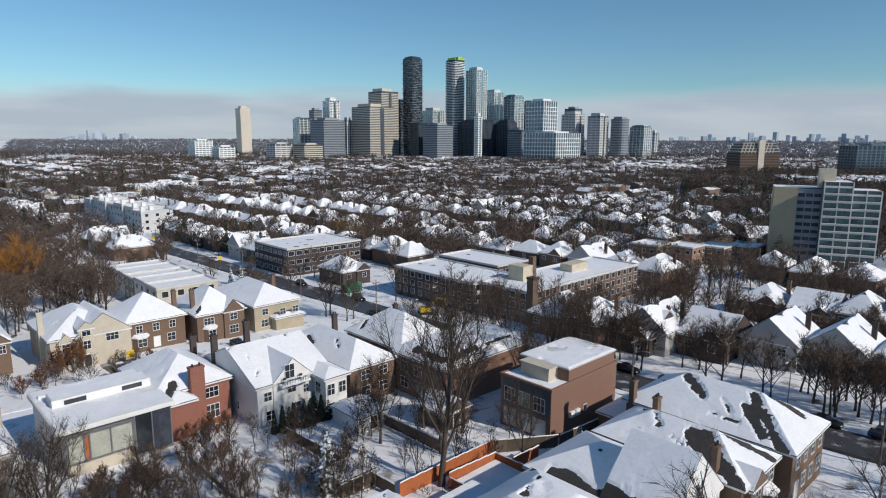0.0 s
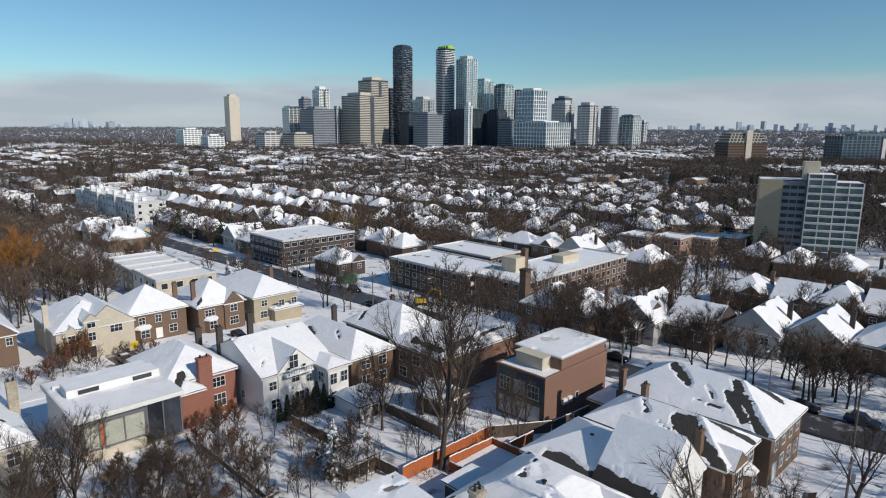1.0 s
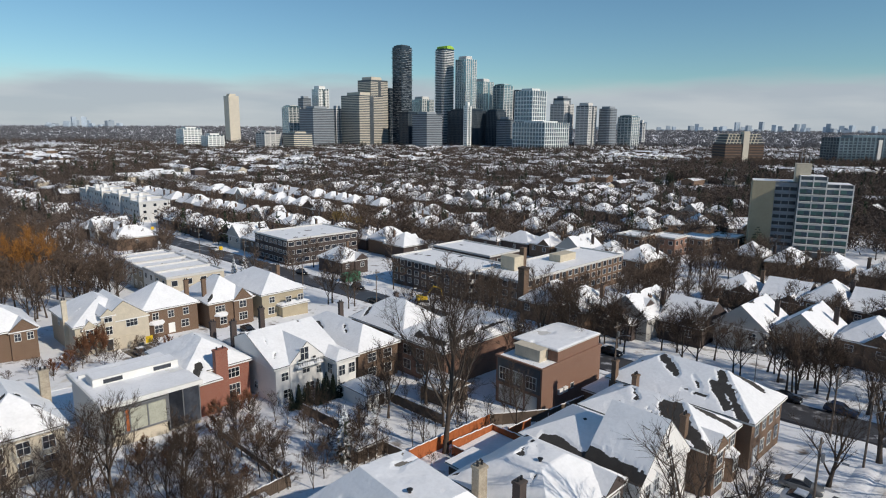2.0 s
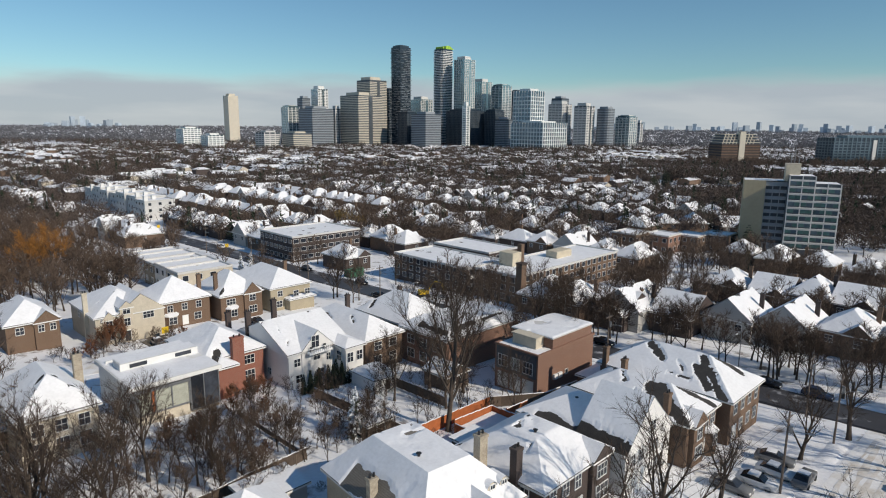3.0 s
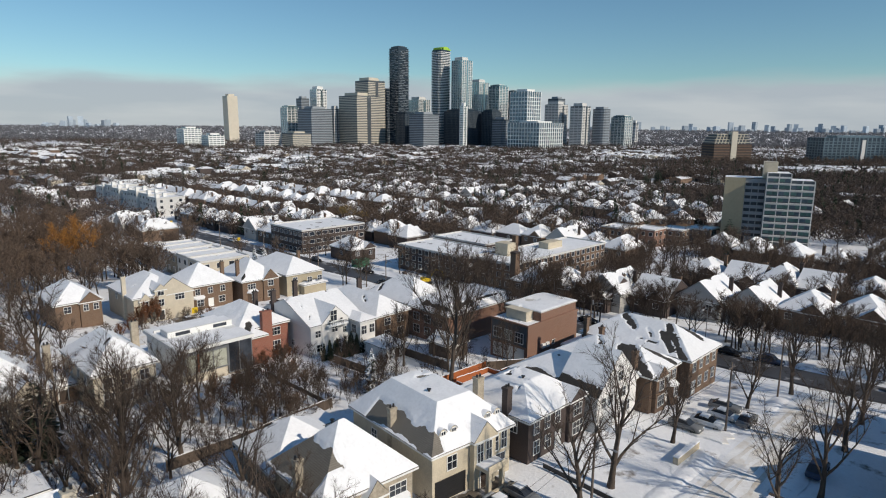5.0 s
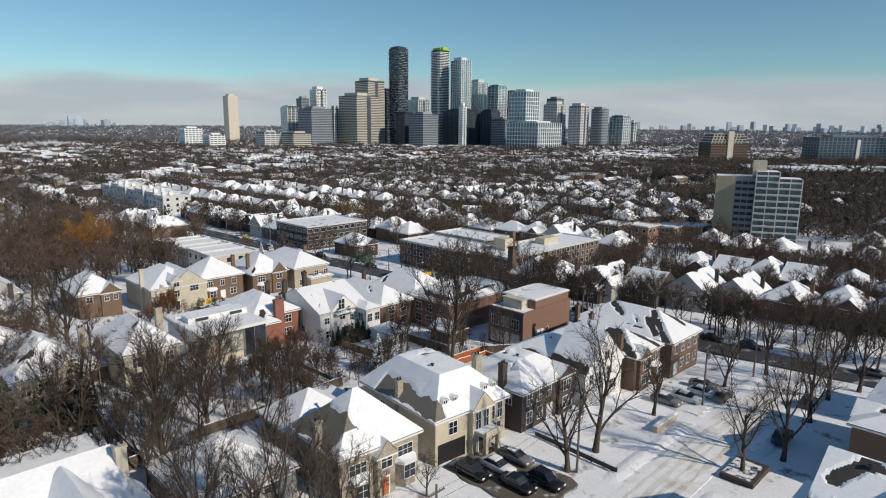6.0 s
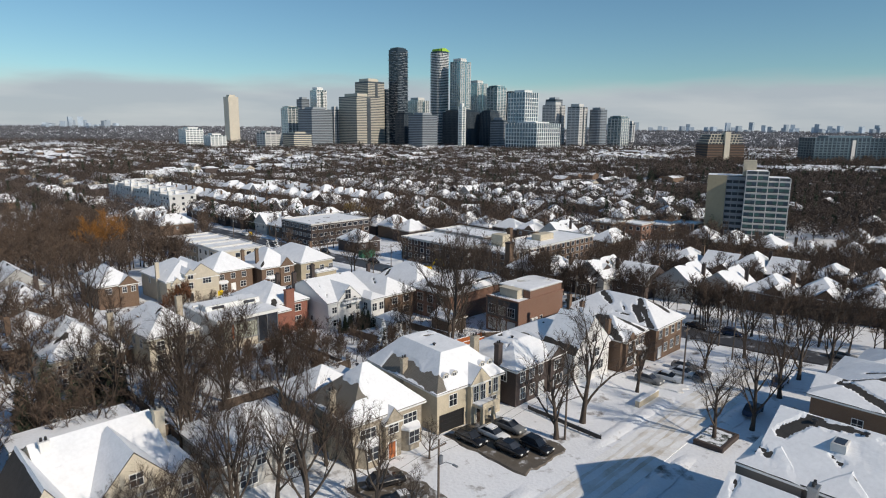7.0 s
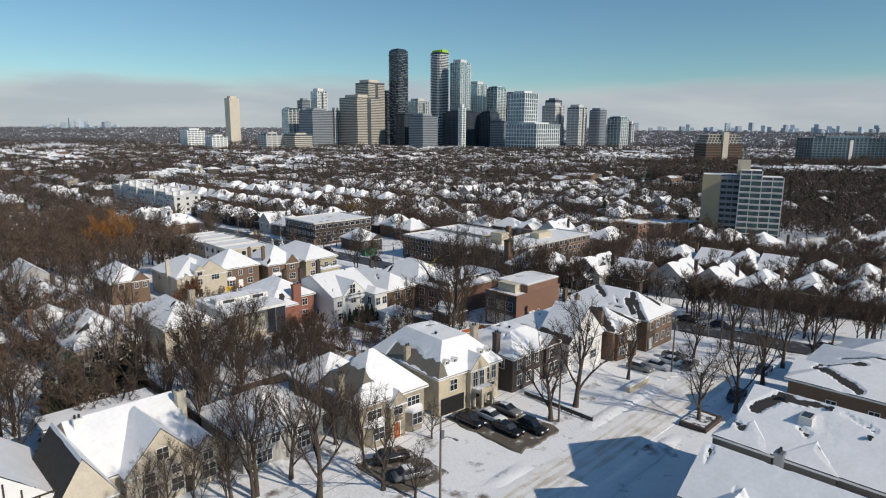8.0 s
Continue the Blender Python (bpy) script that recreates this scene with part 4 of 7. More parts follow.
# ---- the right-hand side of the street
house(55.6, 0.0, 10.4, 21.5, 8.5, 0.62, TAUPE, "taupe stucco house under a broad snowy roof", roof="gv", bare=-0.08, wins=row_of("l", 3, 18, 3, 5.4, 1.2, 1.6), chims=[(6.6, 15.5, 12.9, METAL)],
      gables=[(-2.0, 3, 13.5, 20.5, "gu", 8.2, 0.6)], scars=[(5.4, 14.0, 6.0, 19.0, 0.4), (7.0, 8.0, 7.2, 15.0, 0.3), (1.0, 16.5, 1.8, 17.6, 0.4), (3.4, 21.0, 4.8, 21.2, 0.3)])
house(66.4, -2.0, 15.0, 23.4, 10.5, 0.47, TAUPE, "wide taupe stucco house with half-bare snowy roofs and skylight", roof="gv", bare=-0.05,
      gables=[(-0.6, 7.0, 19.0, 25.2, "hip", 10.5, 0.5), (-0.6, 7.0, 13.2, 18.8, "hip", 10.5, 0.55)], wins=[("l", 20.0, 7.4, 1.0, 1.6), ("l", 14.0, 3.6, 1.2, 1.8)],
      scars=[(4.5, 22.6, 7.2, 20.6, 1.0), (6.6, 20.4, 7.2, 16.6, 0.7), (5.8, 12.0, 6.8, 14.6, 0.5), (1.4, 22.8, 2.2, 24.2, 0.5), (3.0, 17.0, 3.6, 18.2, 0.4), (5.0, 5.0, 6.0, 8.0, 0.7), (2.0, 7.4, 3.6, 9.4, 0.8), (1.0, 3.0, 2.0, 3.6, 0.4)])
t = anchor("wing_window", 66.1, 13.6, "tall white-framed window in a taupe stucco wall", "window")
window(t, pose(0, 0, 7.2, 0, 0, -90), 1.2, 2.0)
house(95.2, 1.5, 19, 22.5, 8.3, 0.33, BRICK_BROWN, "brick house with a wide snow-covered roof", bare=0.0, gables=[(2, 8, 4, 23.2, "gv", 8.2, 0.5)], wins=row_of("l", 3, 18, 3, 5.0, 1.2, 1.5),
      scars=[(0.6, 14.0, 4.0, 20.0, 0.8), (5.0, 20.0, 6.5, 15.0, 0.6), (8.5, 10.0, 9.0, 18.0, 0.5)])
house(117.5, 4, 13, 20, 5.4, 0.45, CREAM, "cream house at the corner with a snowy roof", bare=0.05, wins=row_of("l", 3, 16, 3, 3.0, 1.2, 1.4) + row_of("f", 1, 11, 3, 3.0, 1.2, 1.4))

# ---------------------------------------------------------------- flat-roofed buildings
def slab_building(name, a, b, L, D, h, wall, label, floors=2, win=(1.6, 1.5), pitch=3.0, parapet=0.5, glass=None, category="building", boxes=(), yaw=YAW, balconies=False, z=None, wm=None):
    """A flat-roofed block with a snowy roof inside its parapet, floor by floor windows on the two seen sides."""
    t = anchor(name, a, b, label, category, yaw=yaw, z=z)
    Geo().box(0, 0, -4, L, D, h).ob("wall", wall, t)
    g = Geo()
    for x0, y0, x1, y1 in ((-0.15, -0.15, L + 0.15, 0.25), (-0.15, D - 0.25, L + 0.15, D + 0.15), (-0.15, 0.25, 0.25, D - 0.25), (L - 0.25, 0.25, L + 0.15, D - 0.25)):
        g.box(x0, y0, h - 0.1, x1, y1, h + parapet, ch=0.04)
    g.ob("parapet", wm or CONCRETE, t)
    vs, fs = snow_sheet(("flat", 0.25, 0.25, L - 0.25, D - 0.25, h, 0, h), a + b, 0.05, cell=max(0.8, L / 40))
    meshob("snow_cover", vs, fs, SNOW, t, smooth=True)
    fh = h / floors
    for k in range(floors):
        for face, length in (("f", L), ("l", D)):
            n = max(1, int(length / pitch))
            for j in range(n):
                window(t, face_pose(face, length * (j + 0.5) / n, fh * k + fh * 0.3, L, D), win[0], min(win[1], fh * 0.6), glass, bars=False)
            if balconies and face == "f":
                for j in range(0, n, 2):
                    x = length * (j + 0.5) / n
                    bg = Geo().box(x - 1.6, -1.3, fh * k - 0.1, x + 1.6, 0, fh * k + 0.08).box(x - 1.6, -1.3, fh * k + 0.08, x + 1.6, -1.22, fh * k + 1.0)
                    bg.ob("balcony", CONCRETE, t)
    for x0, y0, x1, y1, hh, m in boxes:
        Geo().box(x0, y0, h - 0.2, x1, y1, h + hh, ch=0.08).ob("roof_box", m, t)
    return t


slab_building("apartment_block", 159.5, 128.5, 52, 16, 7.5, BRICK_BROWN, "long brick apartment block with snow on its flat roof", floors=3, boxes=[(9, 9, 13, 14, 4.0, TAN), (13.6, 9.5, 15, 11, 6.0, BRICK_BROWN), (28, 7, 36, 11, 2.2, TAN)])
t = anchor("brick_shaft", 158.9, 126.6, "tall brown brick chimney shaft at the corner of a block", "chimney")
Geo().box(0, 0, -5, 2.1, 1.9, 11.2, ch=0.05).ob("shaft", BRICK_BROWN, t)
Geo().box(-0.12, -0.12, 11.2, 2.22, 2.02, 11.7, ch=0.05).ob("cap", BRICK_DARK, t)
slab_building("apartment_block", 157.5, 145, 17, 32, 7.5, BRICK_DARK, "dark brick apartment wing with balconies and a snowy flat roof", floors=3, balconies=True)
slab_building("apartment_block", 184, 160, 15, 26, 7.0, BRICK_DARK, "dark brick rear wing with a snowy flat roof", floors=2)
slab_building("office_block", 147, 221, 30, 23, 9.0, BRICK_DARK, "dark low office block with a snowy flat roof", floors=3, win=(2.2, 1.4))
slab_building("terrace_house", 96.5, 197.5, 16, 8.5, 6.4, CREAM, "pale brick terrace with a snowy flat roof", floors=2, pitch=3.6)
for k in range(1, 5):
    slab_building("terrace_house", 96.5, 197.5 + 8.7 * k, 16, 8.3, 6.4 + 0.3 * (k % 2), STUCCO if k % 2 else STONE, "pale brick terrace with a snowy flat roof", floors=2, pitch=4.0)
for k in range(7):
    slab_building("row_house", 150 + (k % 2) * 1.2, 372 + 15 * k, 16, 14.2, 10 + (k % 3) * 0.8, CONCRETE, "white stepped row house with snow on its terraces", floors=3, pitch=4.2, boxes=[(1, 3, 3, 5, 2.6, STUCCO), (7, 8, 9, 10, 2.2, STUCCO)])
for k, (a, b, m, hh) in enumerate(((256, 146, BRICK_BROWN, 8.0), (268, 138, BRICK_ORANGE, 7.0), (279, 131, BRICK_BROWN, 6.5), (290, 124, BRICK_DARK, 6.5))):
    slab_building("shop_building", a, b, 11.5, 10.5, hh, m, "low brown brick building with a snowy flat roof", floors=2)

# brick studio house with a roof terrace
t = slab_building("studio_house", 109.7, 84.4, 16.7, 9.2, 7.4, BRICK_ORANGE, "flat-roofed brown brick house with a roof terrace", floors=1, win=(0.8, 0.8), pitch=40, wm=BRICK_ORANGE, parapet=0.25)
Geo().box(4.4, 0.3, 7.3, 16.4, 8.9, 9.4).ob("roof_storey", BRICK_ORANGE, t)
vs, fs = snow_sheet(("flat", 4.1, 0.1, 16.6, 9.1, 9.45, 0, 9.45), 77, 0.12, depth=0.22)
meshob("snow_cover", vs, fs, SNOW, t, smooth=True)
Geo().box(4.1, 0.1, 9.3, 16.6, 9.1, 9.44).ob("roof_edge", CONCRETE, t)
Geo().box(2.2, 2.2, 7.35, 4.4, 7.2, 9.3).box(2.0, 2.0, 9.3, 4.4, 7.4, 9.5).ob("terrace_bay", CREAM, t)
for k in range(3):
    window(t, pose(-0.05, 7.4 - 2.7 * k, 3.8, 0, 0, -90), 1.9, 2.0, BLIND if k == 1 else None)
    Geo().box(-0.06, 0.8 + 2.7 * k, 0, 0, 3.1 + 2.7 * k, 2.7).ob("garden_door", CONCRETE, t)
Geo().box(-0.04, 0.3, 3.2, 0.0, 8.9, 7.3).ob("dark_cladding", T_BAND, t)
for k in range(2):
    Geo().box(4.3 + k * 1.3, -0.45, 2.2, 5.3 + k * 1.3, -0.03, 3.1, ch=0.04).ob("air_conditioner", WHITE, t)

# modern white house
t = anchor("modern_house", 57.6, 117.6, "white modern flat-roofed house with a glazed garden room", "house")
Geo().box(0, 2.2, -2, 13, 15.5, 5.4).ob("wall", WHITE, t)
Geo().box(-0.5, -0.2, 5.4, 13.4, 15.8, 6.0, ch=0.05).ob("roof", WHITE, t)
for x0, y0, x1, y1, z, n in ((-0.3, 0.0, 13.2, 15.6, 6.0, 5), (0.9, 7.6, 12.8, 10.6, 7.1, 6)):
    vs, fs = snow_sheet(("flat", x0, y0, x1, y1, z, 0, z), n, -0.2)
    meshob("snow_cover", vs, fs, SNOW, t, smooth=True)
Geo().box(0.8, 7.5, 6.0, 12.9, 10.7, 7.1, ch=0.05).ob("roof_light", WHITE, t)
for x in (2.2, 9.2):
    Geo().box(x, 7.42, 6.25, x + 2.6, 7.5, 6.85).ob("roof_light_pane", GLASS, t)
Geo().box(0.2, 12.2, 6.0, 12.6, 12.6, 6.5, ch=0.04).ob("roof_kerb", WHITE, t)
g = Geo()
for x in (0.5, 2.3, 2.9, 5.3, 7.9):
    g.box(x - 0.09, -0.6, 1.7, x + 0.09, -0.35, 4.9)
g.box(0.3, -0.6, 4.9, 8.05, 0.0, 5.25).box(0.3, -0.6, 1.45, 8.05, -0.3, 1.7).box(0.2, -0.62, 1.45, 0.38, 2.1, 5.25).box(7.99, -0.62, 1.45, 8.2, 2.1, 5.25)
for x in (8.3, 10.4, 12.8):
    g.box(x - 0.08, -0.12, -0.2, x + 0.08, 0.06, 5.4)
g.box(8.1, -0.1, -0.25, 12.9, 0.05, 0.0)
g.ob("frame", METAL, t)
for x0, x1, y, z0, z1, m in ((2.99, 5.21, -0.5, 1.7, 4.9, BLIND), (5.39, 7.81, -0.5, 1.7, 4.9, BLIND), (0.59, 2.21, -0.5, 1.7, 4.9, BLIND), (2.39, 2.81, -0.5, 1.7, 4.9, CEDAR), (8.38, 10.32, -0.06, 0.0, 5.4, GLASS), (10.48, 12.72, -0.06, 0.0, 5.4, GLASS)):
    Geo().box(x0, y, z0, x1, y + 0.05, z1).ob("pane", m, t)
Geo().box(0.4, -0.3, -2, 7.9, 2.2, 1.45).box(8.0, 0.2, -2, 12.8, 2.2, 0.0).ob("room", CREAM, t)
Geo().box(0.2, -2.2, -1.2, 13.0, -0.65, -0.35, ch=0.04).ob("terrace", GREY_STUCCO, t)
vs, fs = snow_sheet(("flat", 0.3, -2.1, 12.9, -0.7, -0.35, 0, -0.35), 12, 0.1)
meshob("snow_cover", vs, fs, SNOW, t, smooth=True)

# tall apartment house beyond the avenue
t = new("apartment_tower")
t.matrix_basis = pose(116.2, 287, -3.4, 0, 0, -20) @ Matrix.Diagonal((0.86, 0.86, 0.86, 1))
tagged(t, "ten-storey apartment house with white window bands and beige end wall", "apartment building")
H = 32.8


def pane_mesh(w, h, m):
    o = Geo().box(0, -0.05, 0, w, 0.02, h).ob("pane", m)
    d = o.data
    bpy.data.objects.remove(o)
    return d


Geo().box(0, 0, -4, 10, 14, H).ob("wall", T_BAND, t)
Geo().box(10, 0.8, -4, 20, 14, H - 3.2).ob("wall", T_BAND, t)
Geo().box(-9, 7, -4, 0, 20, H - 3.4).ob("bay_wall", GREY_PANEL, t)
Geo().box(-18, 5.2, -4, -9, 20, H - 3.0).ob("end_wall", END_BEIGE, t)
P1, P2, P3 = pane_mesh(2.25, 2.1, T_BLUE), pane_mesh(2.25, 2.1, T_GREEN), pane_mesh(2.6, 1.5, T_DARK)
for k in range(10):
    z = 0.4 + 3.1 * k
    for x0, x1, y0, lim in ((-0.3, 9.95, -0.35, H), (10.05, 20.3, 0.45, H - 3.2)):
        if z + 2.6 < lim:
            Geo().box(x0, y0, z + 2.2, x1, y0 + 0.5, z + 3.0, ch=0.03).ob("spandrel", CONCRETE, t)
            Geo().box(x0 + 0.2, y0 - 0.75, z - 0.12, x1 - 0.2, y0 + 0.3, z + 0.05, ch=0.02).ob("balcony", CONCRETE, t)
    for j in range(8):
        if j < 4 or k < 9:
            x, y = 0.35 + 2.42 * j + (0.5 if j > 3 else 0), 0.0 if j < 4 else 0.8
            placed("pane", P2 if (j + k) % 3 else P1, t, pose(x, y, z + 0.6))
    if k < 9:
        for j in range(3):
            placed("pane", P3, t, pose(-8.7 + 2.95 * j, 7, z + 0.7))
        Geo().box(-8.9, 6.6, z + 2.3, -0.1, 7.0, z + 2.9, ch=0.03).ob("spandrel", GREY_PANEL, t)
    if k in (3, 5, 7):
        placed("pane", P3, t, pose(-15, 6.2, z + 0.7))
for x in (0, 5, 10, 15, 20):
    Geo().box(x - 0.2, -0.45 if x <= 10 else 0.35, -4, x + 0.2, 1, H if x <= 10 else H - 3.2).ob("pier", CONCRETE, t)
Geo().box(-1.5, 7, H - 3, 4.5, 13, H + 5.0).ob("roof_box", TAN, t)
for x, y, hh in ((0.5, 9, 5), (2, 10, 7), (3.5, 8, 5)):
    Geo().tube([(x, y, H + 4.8), (x, y, H + 5.0 + hh)], [0.16, 0.12], 5).ob("antenna", METAL, t)
for n, (x0, y0, x1, y1, z) in enumerate(((0.2, 0.2, 9.8, 13.8, H), (10.2, 1, 19.8, 13.8, H - 3.2), (-17.8, 6.4, -0.2, 19.8, H - 3.0))):
    vs, fs = snow_sheet(("flat", x0, y0, x1, y1, z + 0.02, 0, z), 9 + n, -0.1, cell=1.2)
    meshob("snow_cover", vs, fs, SNOW, t)


# ---------------------------------------------------------------- trees
def branch_path(rng, p, d, length, n, wander, lift):
    pts = [Vector(p)]
    d = Vector(d).normalized()
    for _ in range(n):
        d = (d + Vector((rng.uniform(-1, 1), rng.uniform(-1, 1), rng.uniform(-1, 1))) * wander + Vector((0, 0, lift))).normalized()
        pts.append(pts[-1] + d * length / n)
    return pts


def bare_tree(seed, height, spread=0.5, limbs=5, kids=5, twigs=7, fine=4, blade=False, trunk_r=None, fork=0.3, bw=1.0):
    """Trunk with limbs (first) and the twig crown (second), as two Geo."""
    rng = random.Random(seed)
    wood, crown = Geo(), Geo()
    r0 = trunk_r or height * 0.018
    trunk = branch_path(rng, (0, 0, -0.4), (rng.uniform(-.08, .08), rng.uniform(-.08, .08), 1), height * 0.62, 6, 0.07, 0.1)
    wood.tube(trunk, [r0 * (1.25 if k == 0 else 1 - 0.11 * k) for k in range(7)], 7)

    def twig(p, d, length, r, sliver=False):
        pts = branch_path(rng, p, d, length, 2, 0.25, 0.05)
        if blade or sliver:
            s = Vector((rng.uniform(-1, 1), rng.uniform(-1, 1), rng.uniform(-1, 1))).normalized() * r * 1.6
            k = len(crown.v)
            crown.v += [tuple(pts[0] - s), tuple(pts[0] + s), tuple(pts[2])]
            crown.f.append((k, k + 1, k + 2))
            crown.i.append(0)
        else:
            crown.tube(pts[::2], [r, r * 0.35], 3, cap=False)

    for q in range(limbs):
        f = fork + (1.0 - fork) * (q + rng.random() * 0.6) / limbs
        j = min(5, int(f * 6))
        p0 = trunk[j].lerp(trunk[j + 1], f * 6 - j if f < 1 else 1)
        ang = q * 2.4 + rng.uniform(-0.5, 0.5)
        out = spread * (1.25 - 0.7 * f)
        d = Vector((math.cos(ang) * out, math.sin(ang) * out, 0.75))
        ln = height * (0.62 - 0.25 * f) * rng.uniform(0.85, 1.15)
        limb = branch_path(rng, p0, d, ln, 5, 0.16, 0.06)
        rl = r0 * (0.55 - 0.25 * f)
        wood.tube(limb, [rl * (1 - 0.17 * k) for k in range(6)], 5)
        for c in range(kids):
            s = 0.25 + 0.75 * (c + rng.random() * 0.5) / kids
            jj = min(4, int(s * 5))
            pk = limb[jj].lerp(limb[jj + 1], min(1, s * 5 - jj))
            dk = (limb[jj + 1] - limb[jj]).normalized() + Vector((rng.uniform(-1, 1), rng.uniform(-1, 1), rng.uniform(-0.4, 0.8))) * 0.9
            lk = ln * (0.5 - 0.2 * s) * rng.uniform(0.8, 1.2)
            kid = branch_path(rng, pk, dk, lk, 3, 0.2, 0.08)
            wood.tube(kid, [rl * 0.38, rl * 0.3, rl * 0.2, rl * 0.08], 4 if not blade else 3, cap=False)
            for w in range(twigs):
                sw = 0.15 + 0.85 * w / twigs
                jw = min(2, int(sw * 3))
                pw = kid[jw].lerp(kid[jw + 1], min(1, sw * 3 - jw))
                dw = (kid[jw + 1] - kid[jw]).normalized() + Vector((rng.uniform(-1, 1), rng.uniform(-1, 1), rng.uniform(-0.5, 0.9))) * 0.9
                lw = lk * 0.55 * rng.uniform(0.6, 1.2)
                twig(pw, dw, lw, max(0.016 if not blade else 0.03 * bw, rl * 0.09))
                for _ in range(fine):
                    pe = pw + dw.normalized() * lw * rng.uniform(0.2, 0.9)
                    twig(pe, dw.normalized() + Vector((rng.uniform(-1, 1), rng.uniform(-1, 1), rng.uniform(-0.6, 0.8))), lw * (rng.uniform(0.7, 1.5) if blade else rng.uniform(0.45, 0.95)), max(0.013 if not blade else 0.022 * bw, rl * 0.06), True)
    return wood, crown


def tree_kind(seed, label, twig=None, group="bare trees", **kw):
    wood, crown = bare_tree(seed, **kw)
    t = tagged(new("tree"), label, "tree", group)
    wood.ob("trunk", BARK, t, smooth=True)
    crown.ob("crown", twig or TWIG, t)
    t.location = (0, -900, 0)
    return t


NEAR = [tree_kind(11 + k, "tall bare deciduous tree in the snow", height=17, spread=(0.5, 0.65, 0.42, 0.55)[k], limbs=9, kids=6, twigs=7, fine=9) for k in range(4)]
STREET = [tree_kind(31 + k, "bare street tree with upright limbs", height=15, spread=0.5, trunk_r=0.36, limbs=8, kids=5, twigs=6, fine=8, fork=0.2) for k in range(3)]
MID = [tree_kind(51 + k, "bare brown deciduous garden tree", height=14, spread=0.6, limbs=7, kids=5, twigs=6, fine=10, blade=True, bw=0.9) for k in range(5)]
BUSH = [tree_kind(71 + k, "bare brown garden shrub in snow", height=4.0, spread=0.8, limbs=8, kids=4, twigs=4, fine=3, blade=True, fork=0.05, trunk_r=0.05, group="shrubs") for k in range(3)]
RUSTY = tree_kind(81, "rust-brown hedge shrub with dry leaves", twig=RUST, height=4.0, spread=0.5, limbs=9, kids=5, twigs=6, fine=5, blade=True, fork=0.05, trunk_r=0.12, group="shrubs")
GOLD = tree_kind(91, "bare willow with orange twigs", twig=WILLOW, height=17, spread=0.7, limbs=9, kids=6, twigs=7, fine=6, blade=True, group="")
SAPLING = [tree_kind(95 + k, "slim bare young garden tree", height=7, spread=0.3, limbs=7, kids=4, twigs=4, fine=4, blade=True, bw=0.6, fork=0.15, trunk_r=0.08, group="young trees") for k in range(3)]
OCHRE_TREE = tree_kind(92, "tree with dry ochre leaves", twig=OCHRE, height=12, spread=0.6, limbs=9, kids=6, twigs=7, fine=6, blade=True, group="")


def spruce(seed, height, radius, tiers, per, material, label, group="evergreens"):
    rng = random.Random(seed)
    t = tagged(new("tree"), label, "evergreen tree", group)
    Geo().tube([(0, 0, -0.3), (0, 0, height * 0.95)], [height * 0.018, 0.02], 6).ob("trunk", BARK, t)
    g = Geo()
    for k in range(tiers):
        f = k / tiers
        z = height * (0.06 + 0.92 * f)
        r = radius * (1 - f) ** 0.8 + 0.1
        for q in range(max(5, int(per * (1 - 0.6 * f)))):
            ang = rng.uniform(0, 6.283)
            rr = r * rng.uniform(0.75, 1.15)
            d = Vector((math.cos(ang), math.sin(ang), 0))
            s = Vector((-d.y, d.x, 0)) * rr * rng.uniform(0.16, 0.28)
            dz = -rr * rng.uniform(0.1, 0.4)
            p0, p1, tip = d * rr * 0.15 + Vector((0, 0, z)), d * rr * 0.65 + Vector((0, 0, z + dz * 0.45)), d * rr + Vector((0, 0, z + dz))
            k0 = len(g.v)
            g.v += [tuple(p0), tuple(p1 - s + Vector((0, 0, -0.12))), tuple(p1 + Vector((0, 0, 0.12))), tuple(p1 + s + Vector((0, 0, -0.12))), tuple(tip)]
            g.f += [(k0, k0 + 1, k0 + 2), (k0, k0 + 2, k0 + 3), (k0 + 1, k0 + 4, k0 + 2), (k0 + 2, k0 + 4, k0 + 3)]
            g.i += [0] * 4
    g.ob("crown", material, t)
    t.location = (0, -900, 0)
    return t


SPRUCE = spruce(3, 12, 3.0, 26, 16, FIR, "dark green conical spruce tree")
SPRUCE_SNOW = spruce(4, 9, 2.0, 24, 14, FIR_SNOW, "slim spruce dusted with snow")
CEDAR_TREE = spruce(5, 5, 0.9, 26, 14, FIR, "dark green columnar cedar", "cedar hedge")
PINE = spruce(6, 12, 4.5, 14, 14, FIR, "broad dark green pine tree")

TREES = random.Random(5)


def plant(kinds, a, b, scale=1.0, world_xy=None):
    x, y = world_xy or P(a, b)
    k = kinds if not isinstance(kinds, list) else TREES.choice(kinds)
    s = scale * TREES.uniform(0.88, 1.12)
    m = pose(x, y, G(x, y) - 0.1, 0, 0, TREES.uniform(0, 360))
    t = copy_thing(k, m)
    t.scale = (s * TREES.uniform(0.9, 1.1), s * TREES.uniform(0.9, 1.1), s)
    return t


BIG = tree_kind(101, "tall old bare tree rising over the gardens", height=25, spread=0.36, limbs=11, kids=6, twigs=7, fine=9, trunk_r=0.42, fork=0.28)
x, y = -4.5, 123.9
BIG.matrix_basis = pose(x, y, G(x, y), 0, 0, 40)


